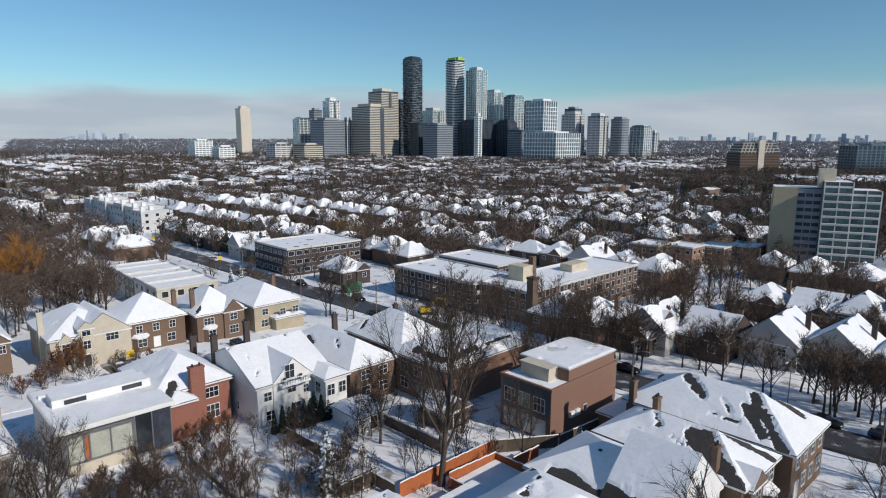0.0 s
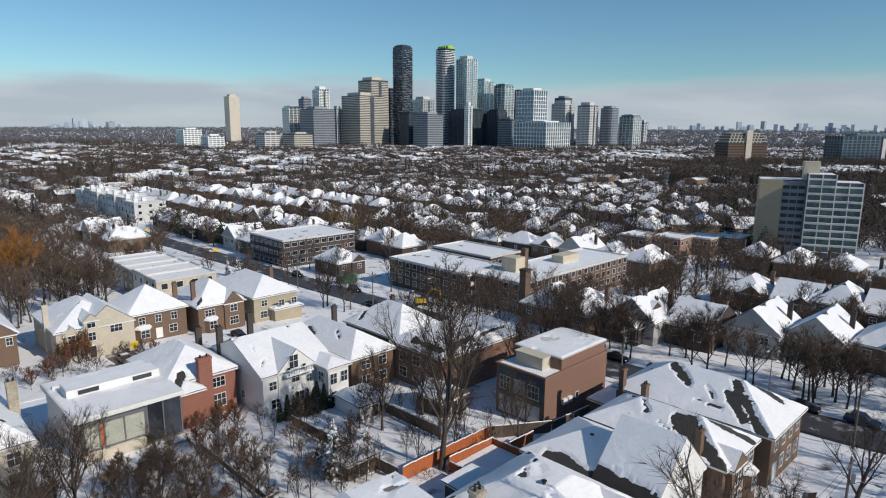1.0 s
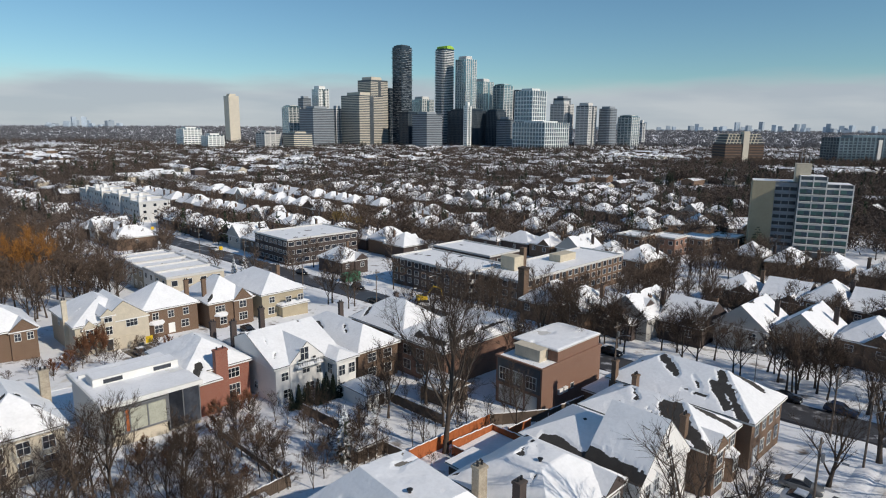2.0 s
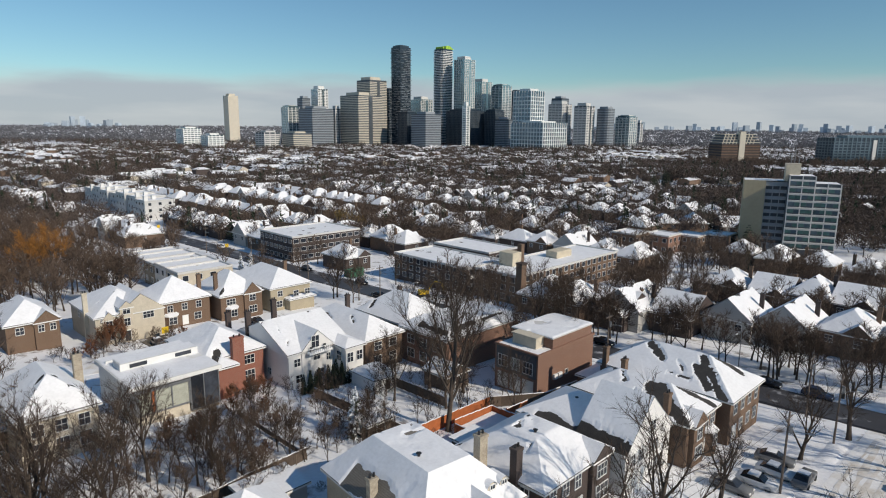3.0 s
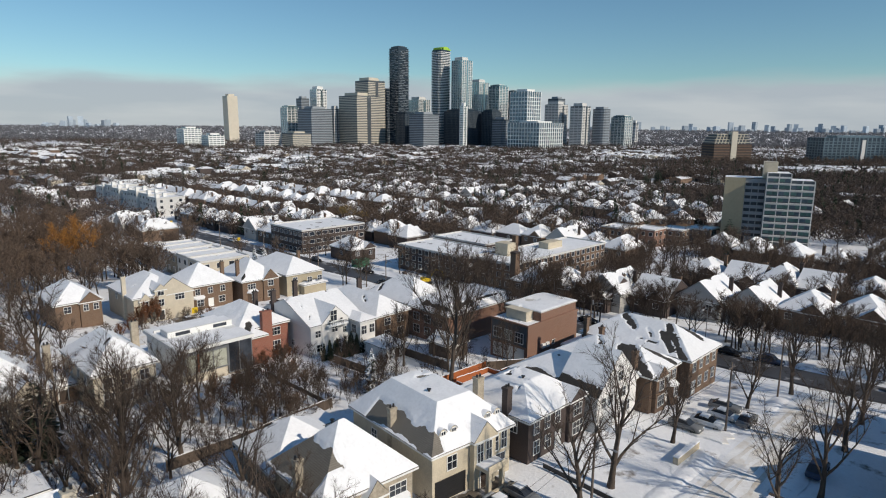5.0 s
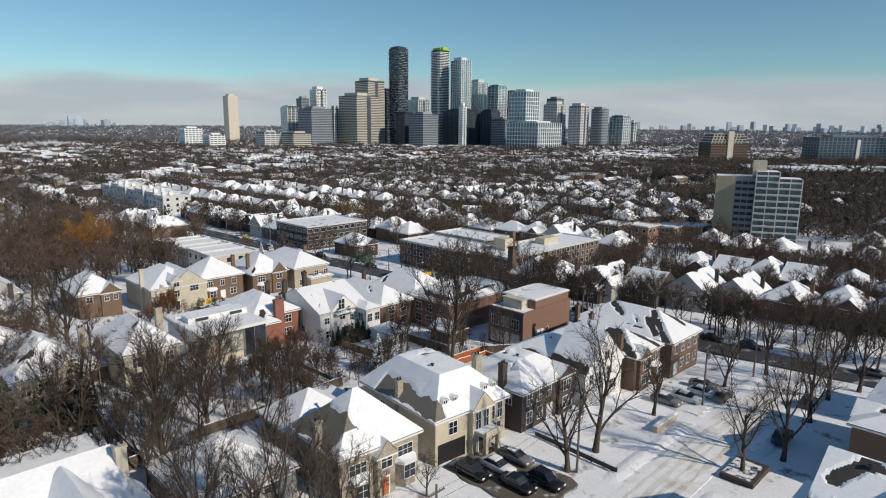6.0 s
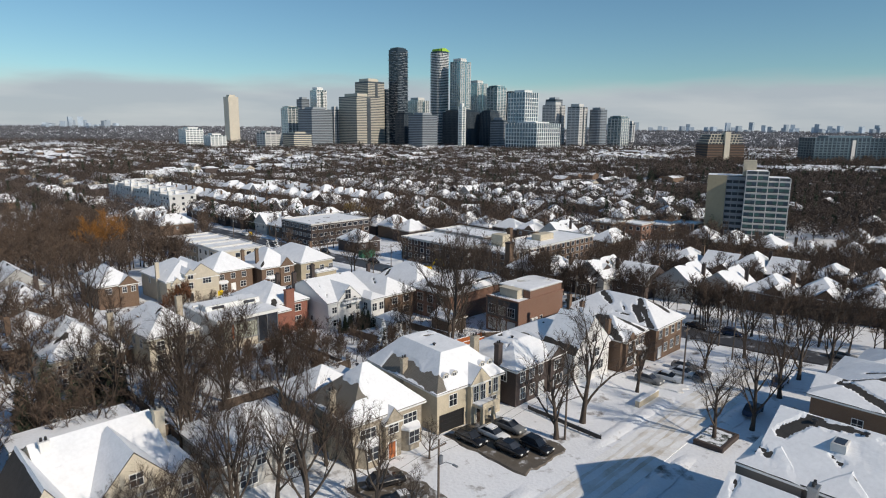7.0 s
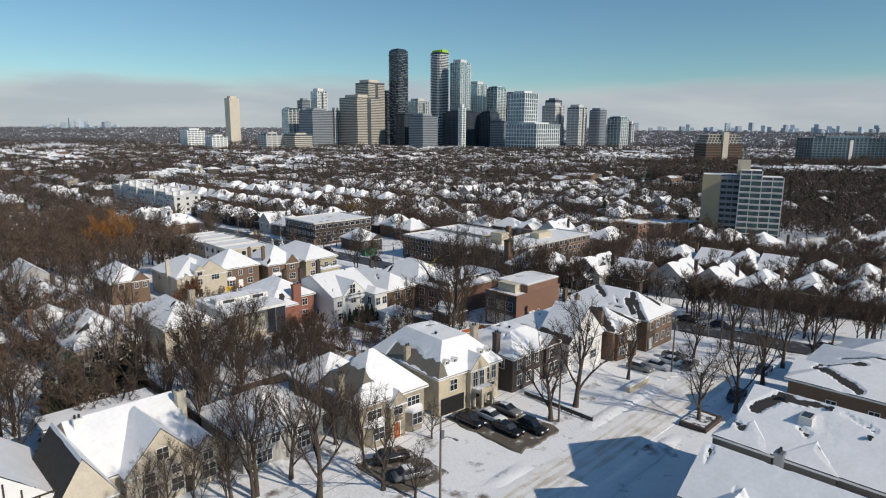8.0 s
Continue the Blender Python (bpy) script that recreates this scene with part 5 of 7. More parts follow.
# ---------------------------------------------------------------- skyline
def tower(name, x, y, top, w, d, style, label, base=-9, yaw=YAW, crown=None, floor=3.7):
    """A far high-rise: core, floor bands or balcony slabs, piers and roof plant; (x, y) is the middle, top the height of its roof."""
    t = new(name)
    t.matrix_basis = pose(x, y, base, 0, 0, yaw)
    tagged(t, label, "high-rise", "skyline towers")
    h = top - base
    core, band, proud, bh, pier = {
        "dark": (T_DARK, T_BAND, 0.9, 0.8, 0), "balcony": (T_DARK, WHITE, 1.3, 1.4, 0), "glass": (T_TEAL, CONCRETE, 0.4, 0.8, 9),
        "teal": (T_TEAL, CONCRETE, 0.4, 0.8, 6), "office": (T_BAND, BEIGE, 0.5, 1.75, 0), "stone": (T_BAND, CONCRETE, 0.5, 2.2, 9), "grid": (T_BLUE, WHITE, 0.9, 1.5, 7),
        "black": (T_DARK, T_BAND, 0.3, 0.6, 4), "brown": (BRICK_DARK, BRICK_BROWN, 0.3, 1.4, 0), "bluish": (T_DARK, T_BLUE, 0.4, 1.2, 6), "beige": (BEIGE, BEIGE, 0.3, 0.5, 0), "grey": (T_BAND, GREY_PANEL, 0.5, 1.6, 0), "white": (T_TEAL, WHITE, 0.6, 2.0, 6)}[style]
    rng = random.Random(int(x * 7 + y))
    round_plan = style == "balcony" or "round" in label

    def ring(o, z0, z1, g, ox=0.0, oy=0.0):
        """One storey-high layer of the plan, grown by o: a box, or a rounded block."""
        if not round_plan:
            return g.box(-w / 2 - o + ox, -d / 2 - o + oy, z0, w / 2 + o + ox, d / 2 + o + oy, z1)
        n, pts = 20, []
        for k in range(n):
            t0 = 2 * math.pi * (k + 0.5) / n
            c, s = math.cos(t0), math.sin(t0)
            q = (abs(c) ** 4 + abs(s) ** 4) ** -0.25
            pts.append(((w / 2 + o) * c * q * 0.97, (d / 2 + o) * s * q * 0.97))
        return g.add([(*p, z0) for p in pts] + [(*p, z1) for p in pts], [tuple(range(n))[::-1], tuple(range(n, 2 * n))] + [(k, (k + 1) % n, n + (k + 1) % n, n + k) for k in range(n)])

    ring(0, 0, h, Geo()).ob("core", core, t)
    g = Geo()
    step = floor * (2.1 if style == "grid" else 1.0)
    for k in range(int(h / step)):
        z = k * step + 0.6
        o = proud + (rng.uniform(-0.4, 0.5) if style in ("dark", "balcony") else 0)
        ox, oy = (((k % 3) - 1) * 1.3, ((k * 2 % 3) - 1) * 1.3) if style == "dark" else (0, 0)
        ring(o, z, z + bh, g, ox, oy)
    g.ob("floor_band", band, t)["kind"] = "stuff"
    if style == "dark":
        q = Geo()                                         # balconies that jut out here and there
        for k in range(int(h / floor)):
            for face in (0, 1):
                for _ in range(3):
                    a0, ln, o = rng.uniform(-0.52, 0.3), rng.uniform(0.1, 0.26), rng.uniform(1.6, 3.0)
                    z = k * floor + 1.0
                    if face == 0:
                        q.box(a0 * w, -d / 2 - o, z, (a0 + ln) * w, -d / 2, z + 1.15)
                    else:
                        q.box(-w / 2 - o, a0 * d, z, -w / 2, (a0 + ln) * d, z + 1.15)
        q.ob("balcony", T_BALCONY, t)["kind"] = "stuff"
    if style in ("teal", "white", "stone", "office") and h > 50:
        # recessed bays and a stepped head
        Geo().box(-w * 0.08, -d / 2 - proud - 0.4, 0, w * 0.08, -d / 2, h - 3).ob("window_bay", core, t)
        Geo().box(-w * 0.36, -d * 0.36, h, w * 0.2, d * 0.36, h + 7).ob("head", band, t)
    if style in ("dark", "black", "glass"):
        Geo().box(-w * 0.42, -d * 0.42, h, w * 0.42, d * 0.42, h + 3.5).ob("head", core, t)
    if pier:
        q, pw = Geo(), 0.8
        for k in range(int(w / pier) + 1):
            x0 = -w / 2 + k * w / int(w / pier)
            q.box(x0 - pw, -d / 2 - proud - 0.05, 0, x0 + pw, -d / 2 + 0.5, h)
        for k in range(1, int(d / pier) + 1):
            y0 = -d / 2 + k * d / int(d / pier)
            q.box(-w / 2 - proud - 0.05, y0 - 0.5, 0, -w / 2 + 0.5, y0 + 0.5, h)
        q.ob("pier", band, t)["kind"] = "stuff"
    Geo().box(-w * 0.3, -d * 0.3, h, w * 0.3, d * 0.3, h + (5 if h > 60 else 3)).ob("roof_plant", crown or band, t)
    return t


SKYLINE = [
    ("dark", -196, 1524, 216, 44, "dark glass tower with staggered balconies"), ("balcony", -101, 1560, 216, 52, "pale tower ringed with white balconies under a lime-green crown"),
    ("teal", -50, 1530, 190, 47, "pale glass tower with stepped top"), ("teal", -11, 1620, 147, 51, "pale glass apartment tower"),
    ("glass", 37, 1580, 135, 47, "blue glass apartment tower"), ("black", 75, 1640, 125, 31, "slim dark glass tower block"),
    ("grid", 89, 1380, 113, 63, "white-framed tower with a bold window grid"), ("grid", 110, 1360, 50, 113, "white-framed podium with a bold window grid"),
    ("grey", 190, 1700, 113, 44, "grey concrete apartment tower"), ("stone", 179, 1600, 95, 55, "pale concrete apartment slab"),
    ("stone", 231, 1560, 90, 47, "pale concrete apartment tower"), ("grey", 281, 1560, 84, 50, "grey banded apartment tower with rounded corners"),
    ("glass", 338, 1600, 66, 52, "blue-grey glass apartment block"), ("stone", 392, 1700, 53, 19, "slim pale concrete tower"),
    ("office", -283, 1490, 107, 95, "beige banded office tower"), ("office", -262, 1510, 142, 68, "tall beige banded office tower"),
    ("dark", -235, 1580, 125, 26, "slim dark glass tower block"), ("glass", -451, 1500, 81, 42, "grey glass office block"), ("grey", -436, 1560, 104, 31, "grey concrete apartment tower"),
    ("white", -405, 1590, 127, 40, "slender white concrete apartment tower"), ("grey", -378, 1450, 77, 77, "grey banded office slab"), ("stone", -341, 1490, 78, 23, "narrow pale concrete slab"),
    ("black", -174, 1470, 68, 44, "black glass office block of flat sides"), ("grey", -127, 1410, 66, 63, "stepped grey apartment block"), ("teal", -161, 1650, 106, 55, "pale blue glass tower"),
    ("black", -45, 1480, 75, 85, "black glass office slab"), ("black", 20, 1470, 74, 44, "black glass office slab"), ("grey", 40, 1440, 57, 36, "grey banded apartment block"),
    ("white", -41, 1400, 84, 15, "slim pale concrete shaft between dark slabs"),
    ("beige", -637, 1612, 111, 38, "lone beige concrete tower"), ("white", -602, 1300, 33, 50, "low white apartment block"), ("white", -509, 1200, 22, 42, "low white apartment block"),
    ("stone", -420, 1250, 27, 48, "low pale concrete block"), ("office", -363, 1250, 26, 56, "low beige banded block")]
for style, x, y, top, wide, words in SKYLINE:
    side = wide / 1.41
    tw = tower("high_rise", x, y, top, side, side, style, words, crown=LIME if "lime" in words else None)
    if "lime" in words:
        n, r, g = 10, side * 0.46, Geo()
        arc = [(r * (1 - 1.5 * k / n), 7.5 * math.sin(math.pi * (0.28 + 0.72 * (1 - k / n)))) for k in range(n + 1)]
        ring = [(r, 0.0)] + arc + [(arc[-1][0], 0.0)]
        m = len(ring)
        g.add([(x0, y0, top + 9 + z0) for y0 in (-r, r) for x0, z0 in ring], [tuple(range(m)), tuple(range(m, 2 * m))[::-1]] + [(k, m + k, m + (k + 1) % m, (k + 1) % m) for k in range(m)])
        g.ob("crown", LIME, tw, "lime-green rooftop screen")
for x, y, top, w, d, style, words in ((347, 950, 21, 54, 36, "brown", "long brown brick apartment house with beige stepped terraces"), (521, 950, 31, 112, 36, "bluish", "long blue glass apartment block"),
                                      (668, 910, 26, 90, 40, "black", "long dark low block"), (640, 900, 30, 60, 40, "stone", "pale concrete apartment block")):
    tw = tower("apartment_block", x, y, top, w, d, style, words, yaw=8)
    if style == "brown":
        for k in range(4):                                # terraces that step back floor by floor
            z, r = 29.0 + 3.6 * k, w / 2 - 0.8 - 1.5 * k
            Geo().box(-r, -d / 2 + 1.5 + k, z, r, d / 2 - 1.5 - k, z + 3.6).ob("terrace_floor", T_BAND, tw)
            Geo().box(-r - 1.2, -d / 2 + 0.4 + k, z + 2.9, r + 1.2, d / 2 - 0.4 - k, z + 3.65).ob("terrace_slab", BEIGE, tw)
            for j in range(int(r / 2.4)):
                Geo().box(-r + j * 4.8, -d / 2 + 0.7 + k, z, -r + j * 4.8 + 0.9, -d / 2 + 1.6 + k, z + 3.0).ob("terrace_pier", BEIGE, tw)
        Geo().box(-3, -d / 2 - 1.2, 0, 5, -d / 2 + 8, 47).ob("stair_tower", BEIGE, tw)
    if style == "bluish":
        Geo().box(-2, -d / 2 - 1.4, 0, 3, -d / 2 + 3, 37).ob("stair_tower", CONCRETE, tw)


def far_skyline():
    """High-rises along the horizon, with the haze put into their wall colour."""
    rng = random.Random(77)
    spots = [(-3130, 5), (-3020, 4), (-2900, 4), (-2790, 4), (-2640, 3), (-1250, 4), (-1150, 4), (700, 3), (900, 5), (1050, 5), (1200, 4), (1400, 5), (1550, 6), (1750, 6), (1950, 5), (2100, 5), (2250, 5), (2400, 6), (2600, 7), (2750, 7), (2900, 6)]
    for x0, n in spots:
        for _ in range(n):
            x, y = x0 + rng.uniform(-90, 90), rng.uniform(4250, 4600)
            q = rng.uniform(4350, 4650) / math.hypot(x, y)
            x, y = x * q, y * q
            w, h = rng.uniform(18, 34), rng.choice([30, 40, 50, 60, 80]) * rng.uniform(0.45, 0.85)
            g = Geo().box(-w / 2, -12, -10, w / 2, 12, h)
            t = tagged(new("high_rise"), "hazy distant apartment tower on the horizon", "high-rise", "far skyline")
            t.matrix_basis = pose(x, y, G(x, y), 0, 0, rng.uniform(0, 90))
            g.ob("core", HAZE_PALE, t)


far_skyline()

# ---------------------------------------------------------------- the wider neighbourhood
FIELD = random.Random(21)
MASKS = [(155, 120, 222, 192), (144, 218, 180, 248), (92, 195, 116, 244), (143, 365, 172, 485), (254, 120, 304, 160), (276, 70, 318, 142), (134, -400, 148, 900)]


def free(a, b, pad=4):
    return not any(a0 - pad < a < a1 + pad and b0 - pad < b < b1 + pad for a0, b0, a1, b1 in MASKS)


def in_sight(x, y, wide=0.80):
    return abs(x) < wide * (y + 25)


def plain_house(k):
    """One of the small houses of the streets behind."""
    rng = random.Random(400 + k)
    t = tagged(new("house"), ("brown brick house with a snowy roof", "grey stucco house with a snowy roof", "dark brick house with a snowy roof", "brown brick house under a snowy roof", "dark brick house with a snowy gable roof", "brown brick house with a snowy gable roof", "dark brick house with a snowy hip roof", "brown brick house with a snowy hip roof")[k], "house", "houses of the streets behind")
    L, D, e = rng.uniform(9.5, 11.5), rng.uniform(12, 15.5), rng.uniform(4.4, 5.4)
    kind, pitch = ("hip", "gv", "hip", "hip", "gu", "hip", "hip", "hip")[k], rng.uniform(0.58, 0.85)
    wall = (BRICK_BROWN, GREY_STUCCO, BRICK_DARK, BRICK_BROWN, BRICK_DARK, BRICK_BROWN, BRICK_DARK, BRICK_BROWN)[k]
    Geo().box(-L / 2, -D / 2, -3, L / 2, D / 2, e).ob("wall", wall, t)
    piece = (kind, -L / 2 - 0.5, -D / 2 - 0.5, L / 2 + 0.5, D / 2 + 0.5, e, pitch, 99)
    roof_solid(piece).ob("roof", [SHINGLE, WHITE, wall], t)
    pieces = [piece]
    if k % 2 == 0:
        cross = ("gv", -L * 0.05, -D / 2 - 0.9, L / 2, 1.0, e, pitch * 1.15, 99)
        pieces.append(cross)
        roof_solid(cross).ob("roof", [SHINGLE, WHITE, wall], t)
        Geo().box(-L * 0.05 + 0.3, -D / 2 - 0.6, -3, L / 2 - 0.3, 0, e - 0.02).ob("wall", wall, t)
    for n, p in enumerate(pieces):
        vs, fs = snow_sheet(p, 60 + k * 3 + n, 0.17, cell=0.5)
        meshob("snow_cover", vs, fs, SNOW, t)
    chimney(t, L * 0.38, D * 0.2, 2, e + 4.6, material=BRICK_DARK if k % 2 else BRICK_BROWN)
    for x in (-L * 0.28, L * 0.25):
        window(t, pose(x, -D / 2 - (0.62 if k % 2 == 0 and x > 0 else 0), e - 2.4), 1.4, 1.4)
    window(t, pose(-L / 2, 0, e - 2.4, 0, 0, -90), 1.1, 1.3)
    t.location = (0, -900, 0)
    return t


KINDS = [plain_house(k) for k in range(8)]
HOUSE_SPOTS, FAR_SPOTS = [], []
ROWS = [(166, 98), (170.5, 87.5), (175, 76.5), (178, 66), (180.5, 55), (183, 44), (185, 33), (187, 22), (211, 91.5), (212, 80), (212, 70.5), (213, 60.5), (214, 49), (215, 38), (161, 119), (160, 110), (164, 100)]      # houses facing the avenue


def lot(a, b, yaw):
    if not free(a, b, 8) or (149 < a < 236 and 12 < b < 122):
        return
    x, y = P(a, b)
    if 176 < y < 352 and x < -108 - (y - 193) * 0.55:
        return                                            # bare wood beside the terraces
    if 340 < y < 372 and -80 < x < 135:
        return
    if 128 < x < 420 and 285 < y < 640 and FIELD.random() < 0.85:
        return                                            # wooded valley beside the apartment house
    if y < 20 or not in_sight(x, y):
        return
    if math.hypot(x, y) < 520 and len(HOUSE_SPOTS) < 225:
        HOUSE_SPOTS.append((x, y, yaw))
    else:
        FAR_SPOTS.append((x, y, yaw))


spots = []
for k in range(0, 44):                                    # beyond the avenue, rows along it
    a = 158 + (k // 2) * 74 + (k % 2) * 34
    for j in range(-90, 110):
        b = j * 13.5 + FIELD.uniform(-1, 1) + (k * 5) % 13
        spots.append((a + FIELD.uniform(-2, 2), b, YAW + (-90 if k % 2 == 0 else 90)))
for k in range(0, 24):                                    # this side, further up
    a = 120 - k * 36
    for j in range(20, 110):
        b = j * 13.5
        if b > 285:
            spots.append((a + FIELD.uniform(-2, 2), b + FIELD.uniform(-1, 1), YAW + (-90 if k % 2 else 90)))
for j in range(-9, 0):                                    # gardens and streets to the left of the near block
    spots += [(22 + j * 15, 116, YAW), (50 + j * 15, 167, YAW), (44 + j * 14, 136, YAW + 180), (53 + j * 15, 193, YAW + 180)]
for j in range(8):                                        # behind the right-hand houses
    spots += [(70 + j * 15, -24, YAW), (132, -22 - j * 14, YAW + 90)]
spots += [(-12, 76, YAW), (-28, 74, YAW)]
spots.sort(key=lambda s: math.hypot(*P(s[0], s[1])))
for s in spots:
    lot(*s)
for k in range(13):                                       # brown terrace facing south behind the low blocks
    if k not in (3, 8):
        HOUSE_SPOTS.append((-66 + k * 15.5, 352 + 4 * (k % 2), 0))
for a, b in ROWS:
    HOUSE_SPOTS.append((*P(a, b), YAW - 90))
for n, (x, y, yaw) in enumerate(HOUSE_SPOTS):
    c = copy_thing(KINDS[FIELD.randrange(8)], pose(x, y, G(x, y) + FIELD.uniform(-0.3, 0.5), 0, 0, yaw + (0 if n >= len(HOUSE_SPOTS) - len(ROWS) - 11 else FIELD.choice((0, 0, 0, 90)))))
for k in KINDS:
    for o in (*k.children_recursive, k):
        bpy.data.objects.remove(o)


def far_houses():
    vs, fs, idx = [], [], []
    for x, y, yaw in FAR_SPOTS:
        if y > 1500 or FIELD.random() < 0.40:
            continue
        c, s = math.cos(radians(yaw)), math.sin(radians(yaw))
        if FIELD.random() < 0.5:
            c, s = -s, c
        w, d, e, r, z = FIELD.uniform(4, 6.5), FIELD.choice((6, 7, 8, 12, 16)) * FIELD.uniform(0.9, 1.1), FIELD.uniform(4, 6), FIELD.uniform(1.6, 3.4), G(x, y)
        q = FIELD.choice((0, 0, w))
        pts = [(-w, -d, -2), (w, -d, -2), (w, d, -2), (-w, d, -2), (-w, -d, e), (w, -d, e), (w, d, e), (-w, d, e)]
        o = 0.5
        pts += [(-w - o, -d - o, e), (w + o, -d - o, e), (w + o, d + o, e), (-w - o, d + o, e), (0, -d - o + q, e + r), (0, d + o - q, e + r)]
        k = len(vs)
        vs += [(x + px * c - py * s, y + px * s + py * c, z + pz) for px, py, pz in pts]
        fs += [tuple(k + j for j in f) for f in ((0, 1, 5, 4), (1, 2, 6, 5), (2, 3, 7, 6), (3, 0, 4, 7), (8, 9, 12), (10, 11, 13), (9, 10, 13, 12), (11, 8, 12, 13), (11, 10, 9, 8))]
        m = FIELD.choice((1, 2, 2, 3, 2, 1))
        end = 0 if q else m
        idx += [m, m, m, m, end, end, 0, 0, m]
    ob = meshob("far_houses", vs, fs, [SNOW_PATCHY, BRICK_BROWN, BRICK_DARK, CREAM], index=idx)
    tagged(ob, "far streets of small houses with snowy roofs", "houses", kind="stuff")


far_houses()


def far_woods():
    """Bare tree crowns between the far houses, as loose sprays of twigs."""
    rng = np.random.default_rng(4)
    cells = []
    for _ in range(20000):
        y = 300 + 1350 * rng.random() ** 0.75
        x = (rng.random() * 2 - 1) * 0.80 * (y + 25)
        cells.append((x, y))
    for _ in range(4200):
        y = 300 + 600 * rng.random()
        cells.append(((rng.random() * 2 - 1) * 0.80 * (y + 25), y))
    for _ in range(2300):
        cells.append((rng.uniform(130, 430), rng.uniform(290, 640)))
    for _ in range(2200):
        cells.append((rng.uniform(180, 700), rng.uniform(640, 910)))
    for _ in range(2300):
        cells.append((rng.uniform(-700, 420), rng.uniform(1080, 1330)))
    for _ in range(12000):
        y = 1600 + 2900 * rng.random()
        cells.append(((rng.random() * 2 - 1) * 0.80 * y, y))
    V, W, E = [], [], []
    for x, y in cells:
        a, b = AB(x, y)
        if not free(a, b, 1):
            continue
        far = y > 1600
        n = 12 if far else (26 if y > 700 else 46)
        dense = noise.noise((x * 0.006, y * 0.006, 2.0)) + 0.35 * noise.noise((x * 0.03, y * 0.03, 9.0))
        if dense < -0.2 and not far:
            continue
        h = rng.uniform(8, 15) * (1.2 if far else 1)
        r = h * 0.42 * (2.2 if far else 1)
        z0 = G(x, y)
        c = rng.normal(0, 0.45, (n, 3)) * (r, r, h * 0.34) + (x, y, z0 + h * 0.58)
        fir = not far and rng.random() < 0.07
        if fir:
            u = rng.random(n)
            c = np.stack([x + rng.normal(0, 1.5, n) * (1 - u), y + rng.normal(0, 1.5, n) * (1 - u), z0 + 0.5 + u * h], 1)
        c[:, 2] = np.maximum(c[:, 2], z0 + 0.3)
        d = rng.normal(0, 0.7, (n, 3)) + (0, 0, 0.6)
        d /= np.linalg.norm(d, axis=1)[:, None]
        s = np.cross(d, rng.normal(0, 1, (n, 3)))
        s /= np.linalg.norm(s, axis=1)[:, None]
        ln = rng.uniform(1.8, 4.6, (n, 1)) * (2.2 if far else 1)
        wd = rng.uniform(0.11, 0.26, (n, 1)) * (1.0 if y < 600 else 1.6) * (4.0 if far else 1)
        if fir:
            wd, ln = wd * 2.2, ln * 0.6
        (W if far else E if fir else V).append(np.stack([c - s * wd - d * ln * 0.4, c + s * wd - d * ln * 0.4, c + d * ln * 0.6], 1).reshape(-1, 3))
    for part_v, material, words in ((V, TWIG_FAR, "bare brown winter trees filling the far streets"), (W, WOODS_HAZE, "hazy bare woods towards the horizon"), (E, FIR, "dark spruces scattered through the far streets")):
        A = np.concatenate(part_v)
        me = bpy.data.meshes.new("far_woods")
        me.vertices.add(len(A)), me.loops.add(len(A)), me.polygons.add(len(A) // 3)
        me.vertices.foreach_set("co", A.astype(np.float32).ravel())
        me.loops.foreach_set("vertex_index", np.arange(len(A), dtype=np.int32))
        me.polygons.foreach_set("loop_start", np.arange(0, len(A), 3, dtype=np.int32))
        me.materials.append(material)
        me.update()
        me.validate()
        tagged(new("far_woods", me), words, "trees", kind="stuff")


far_woods()

# ---------------------------------------------------------------- planting
for a, b, s in ((74.1, 49.6, 0.88), (81.1, 49.8, 0.92), (89.3, 33.8, 0.8), (96.6, 31.2, 0.85), (111.3, 32, 0.95), (124, 32.7, 1.0), (97, 49.5, 0.7), (57.5, 58, 0.35), (44.5, 53, 0.6), (46, 49, 0.45), (38.1, 57.1, 1.0), (132, 30, 0.95), (130, 44, 0.8), (118, 47, 0.6)):
    plant(STREET, a, b, s * 1.2)
for a, b, s in ((32.4, 62, 0.9), (22, 62, 0.4), (46, 58.5, 0.6), (42.3, 100, 0.8), (53.1, 100, 0.65), (50, 102, 0.7), (37, 97, 0.6), (57, 95, 0.4), (31, 104, 0.8), (17, 104, 0.8), (8, 100, 0.8), (43, 86, 0.7), (52, 104, 0.5), (62, 104, 0.4), (15, 90, 0.7), (66, 100, 0.35),
                (2, 105, 0.9), (33, 88, 0.6), (42, 143, 1.0), (28, 146, 1.0), (100, 100, 0.7), (103, 95, 0.8), (96, 92, 0.6), (92, 100, 0.55), (128, 98, 0.9), (118, 97, 0.8), (131, 112, 1.0), (101, 82, 0.6), (40, 92, 0.95), (60, 98, 0.4), (34, 80, 0.8), (45, 80, 0.6), (38, 63, 0.7), (58, 91, 0.4), (62, 95, 0.4)):
    plant(NEAR if a > 45 else STREET + NEAR[:1], a, b, s * 1.15)
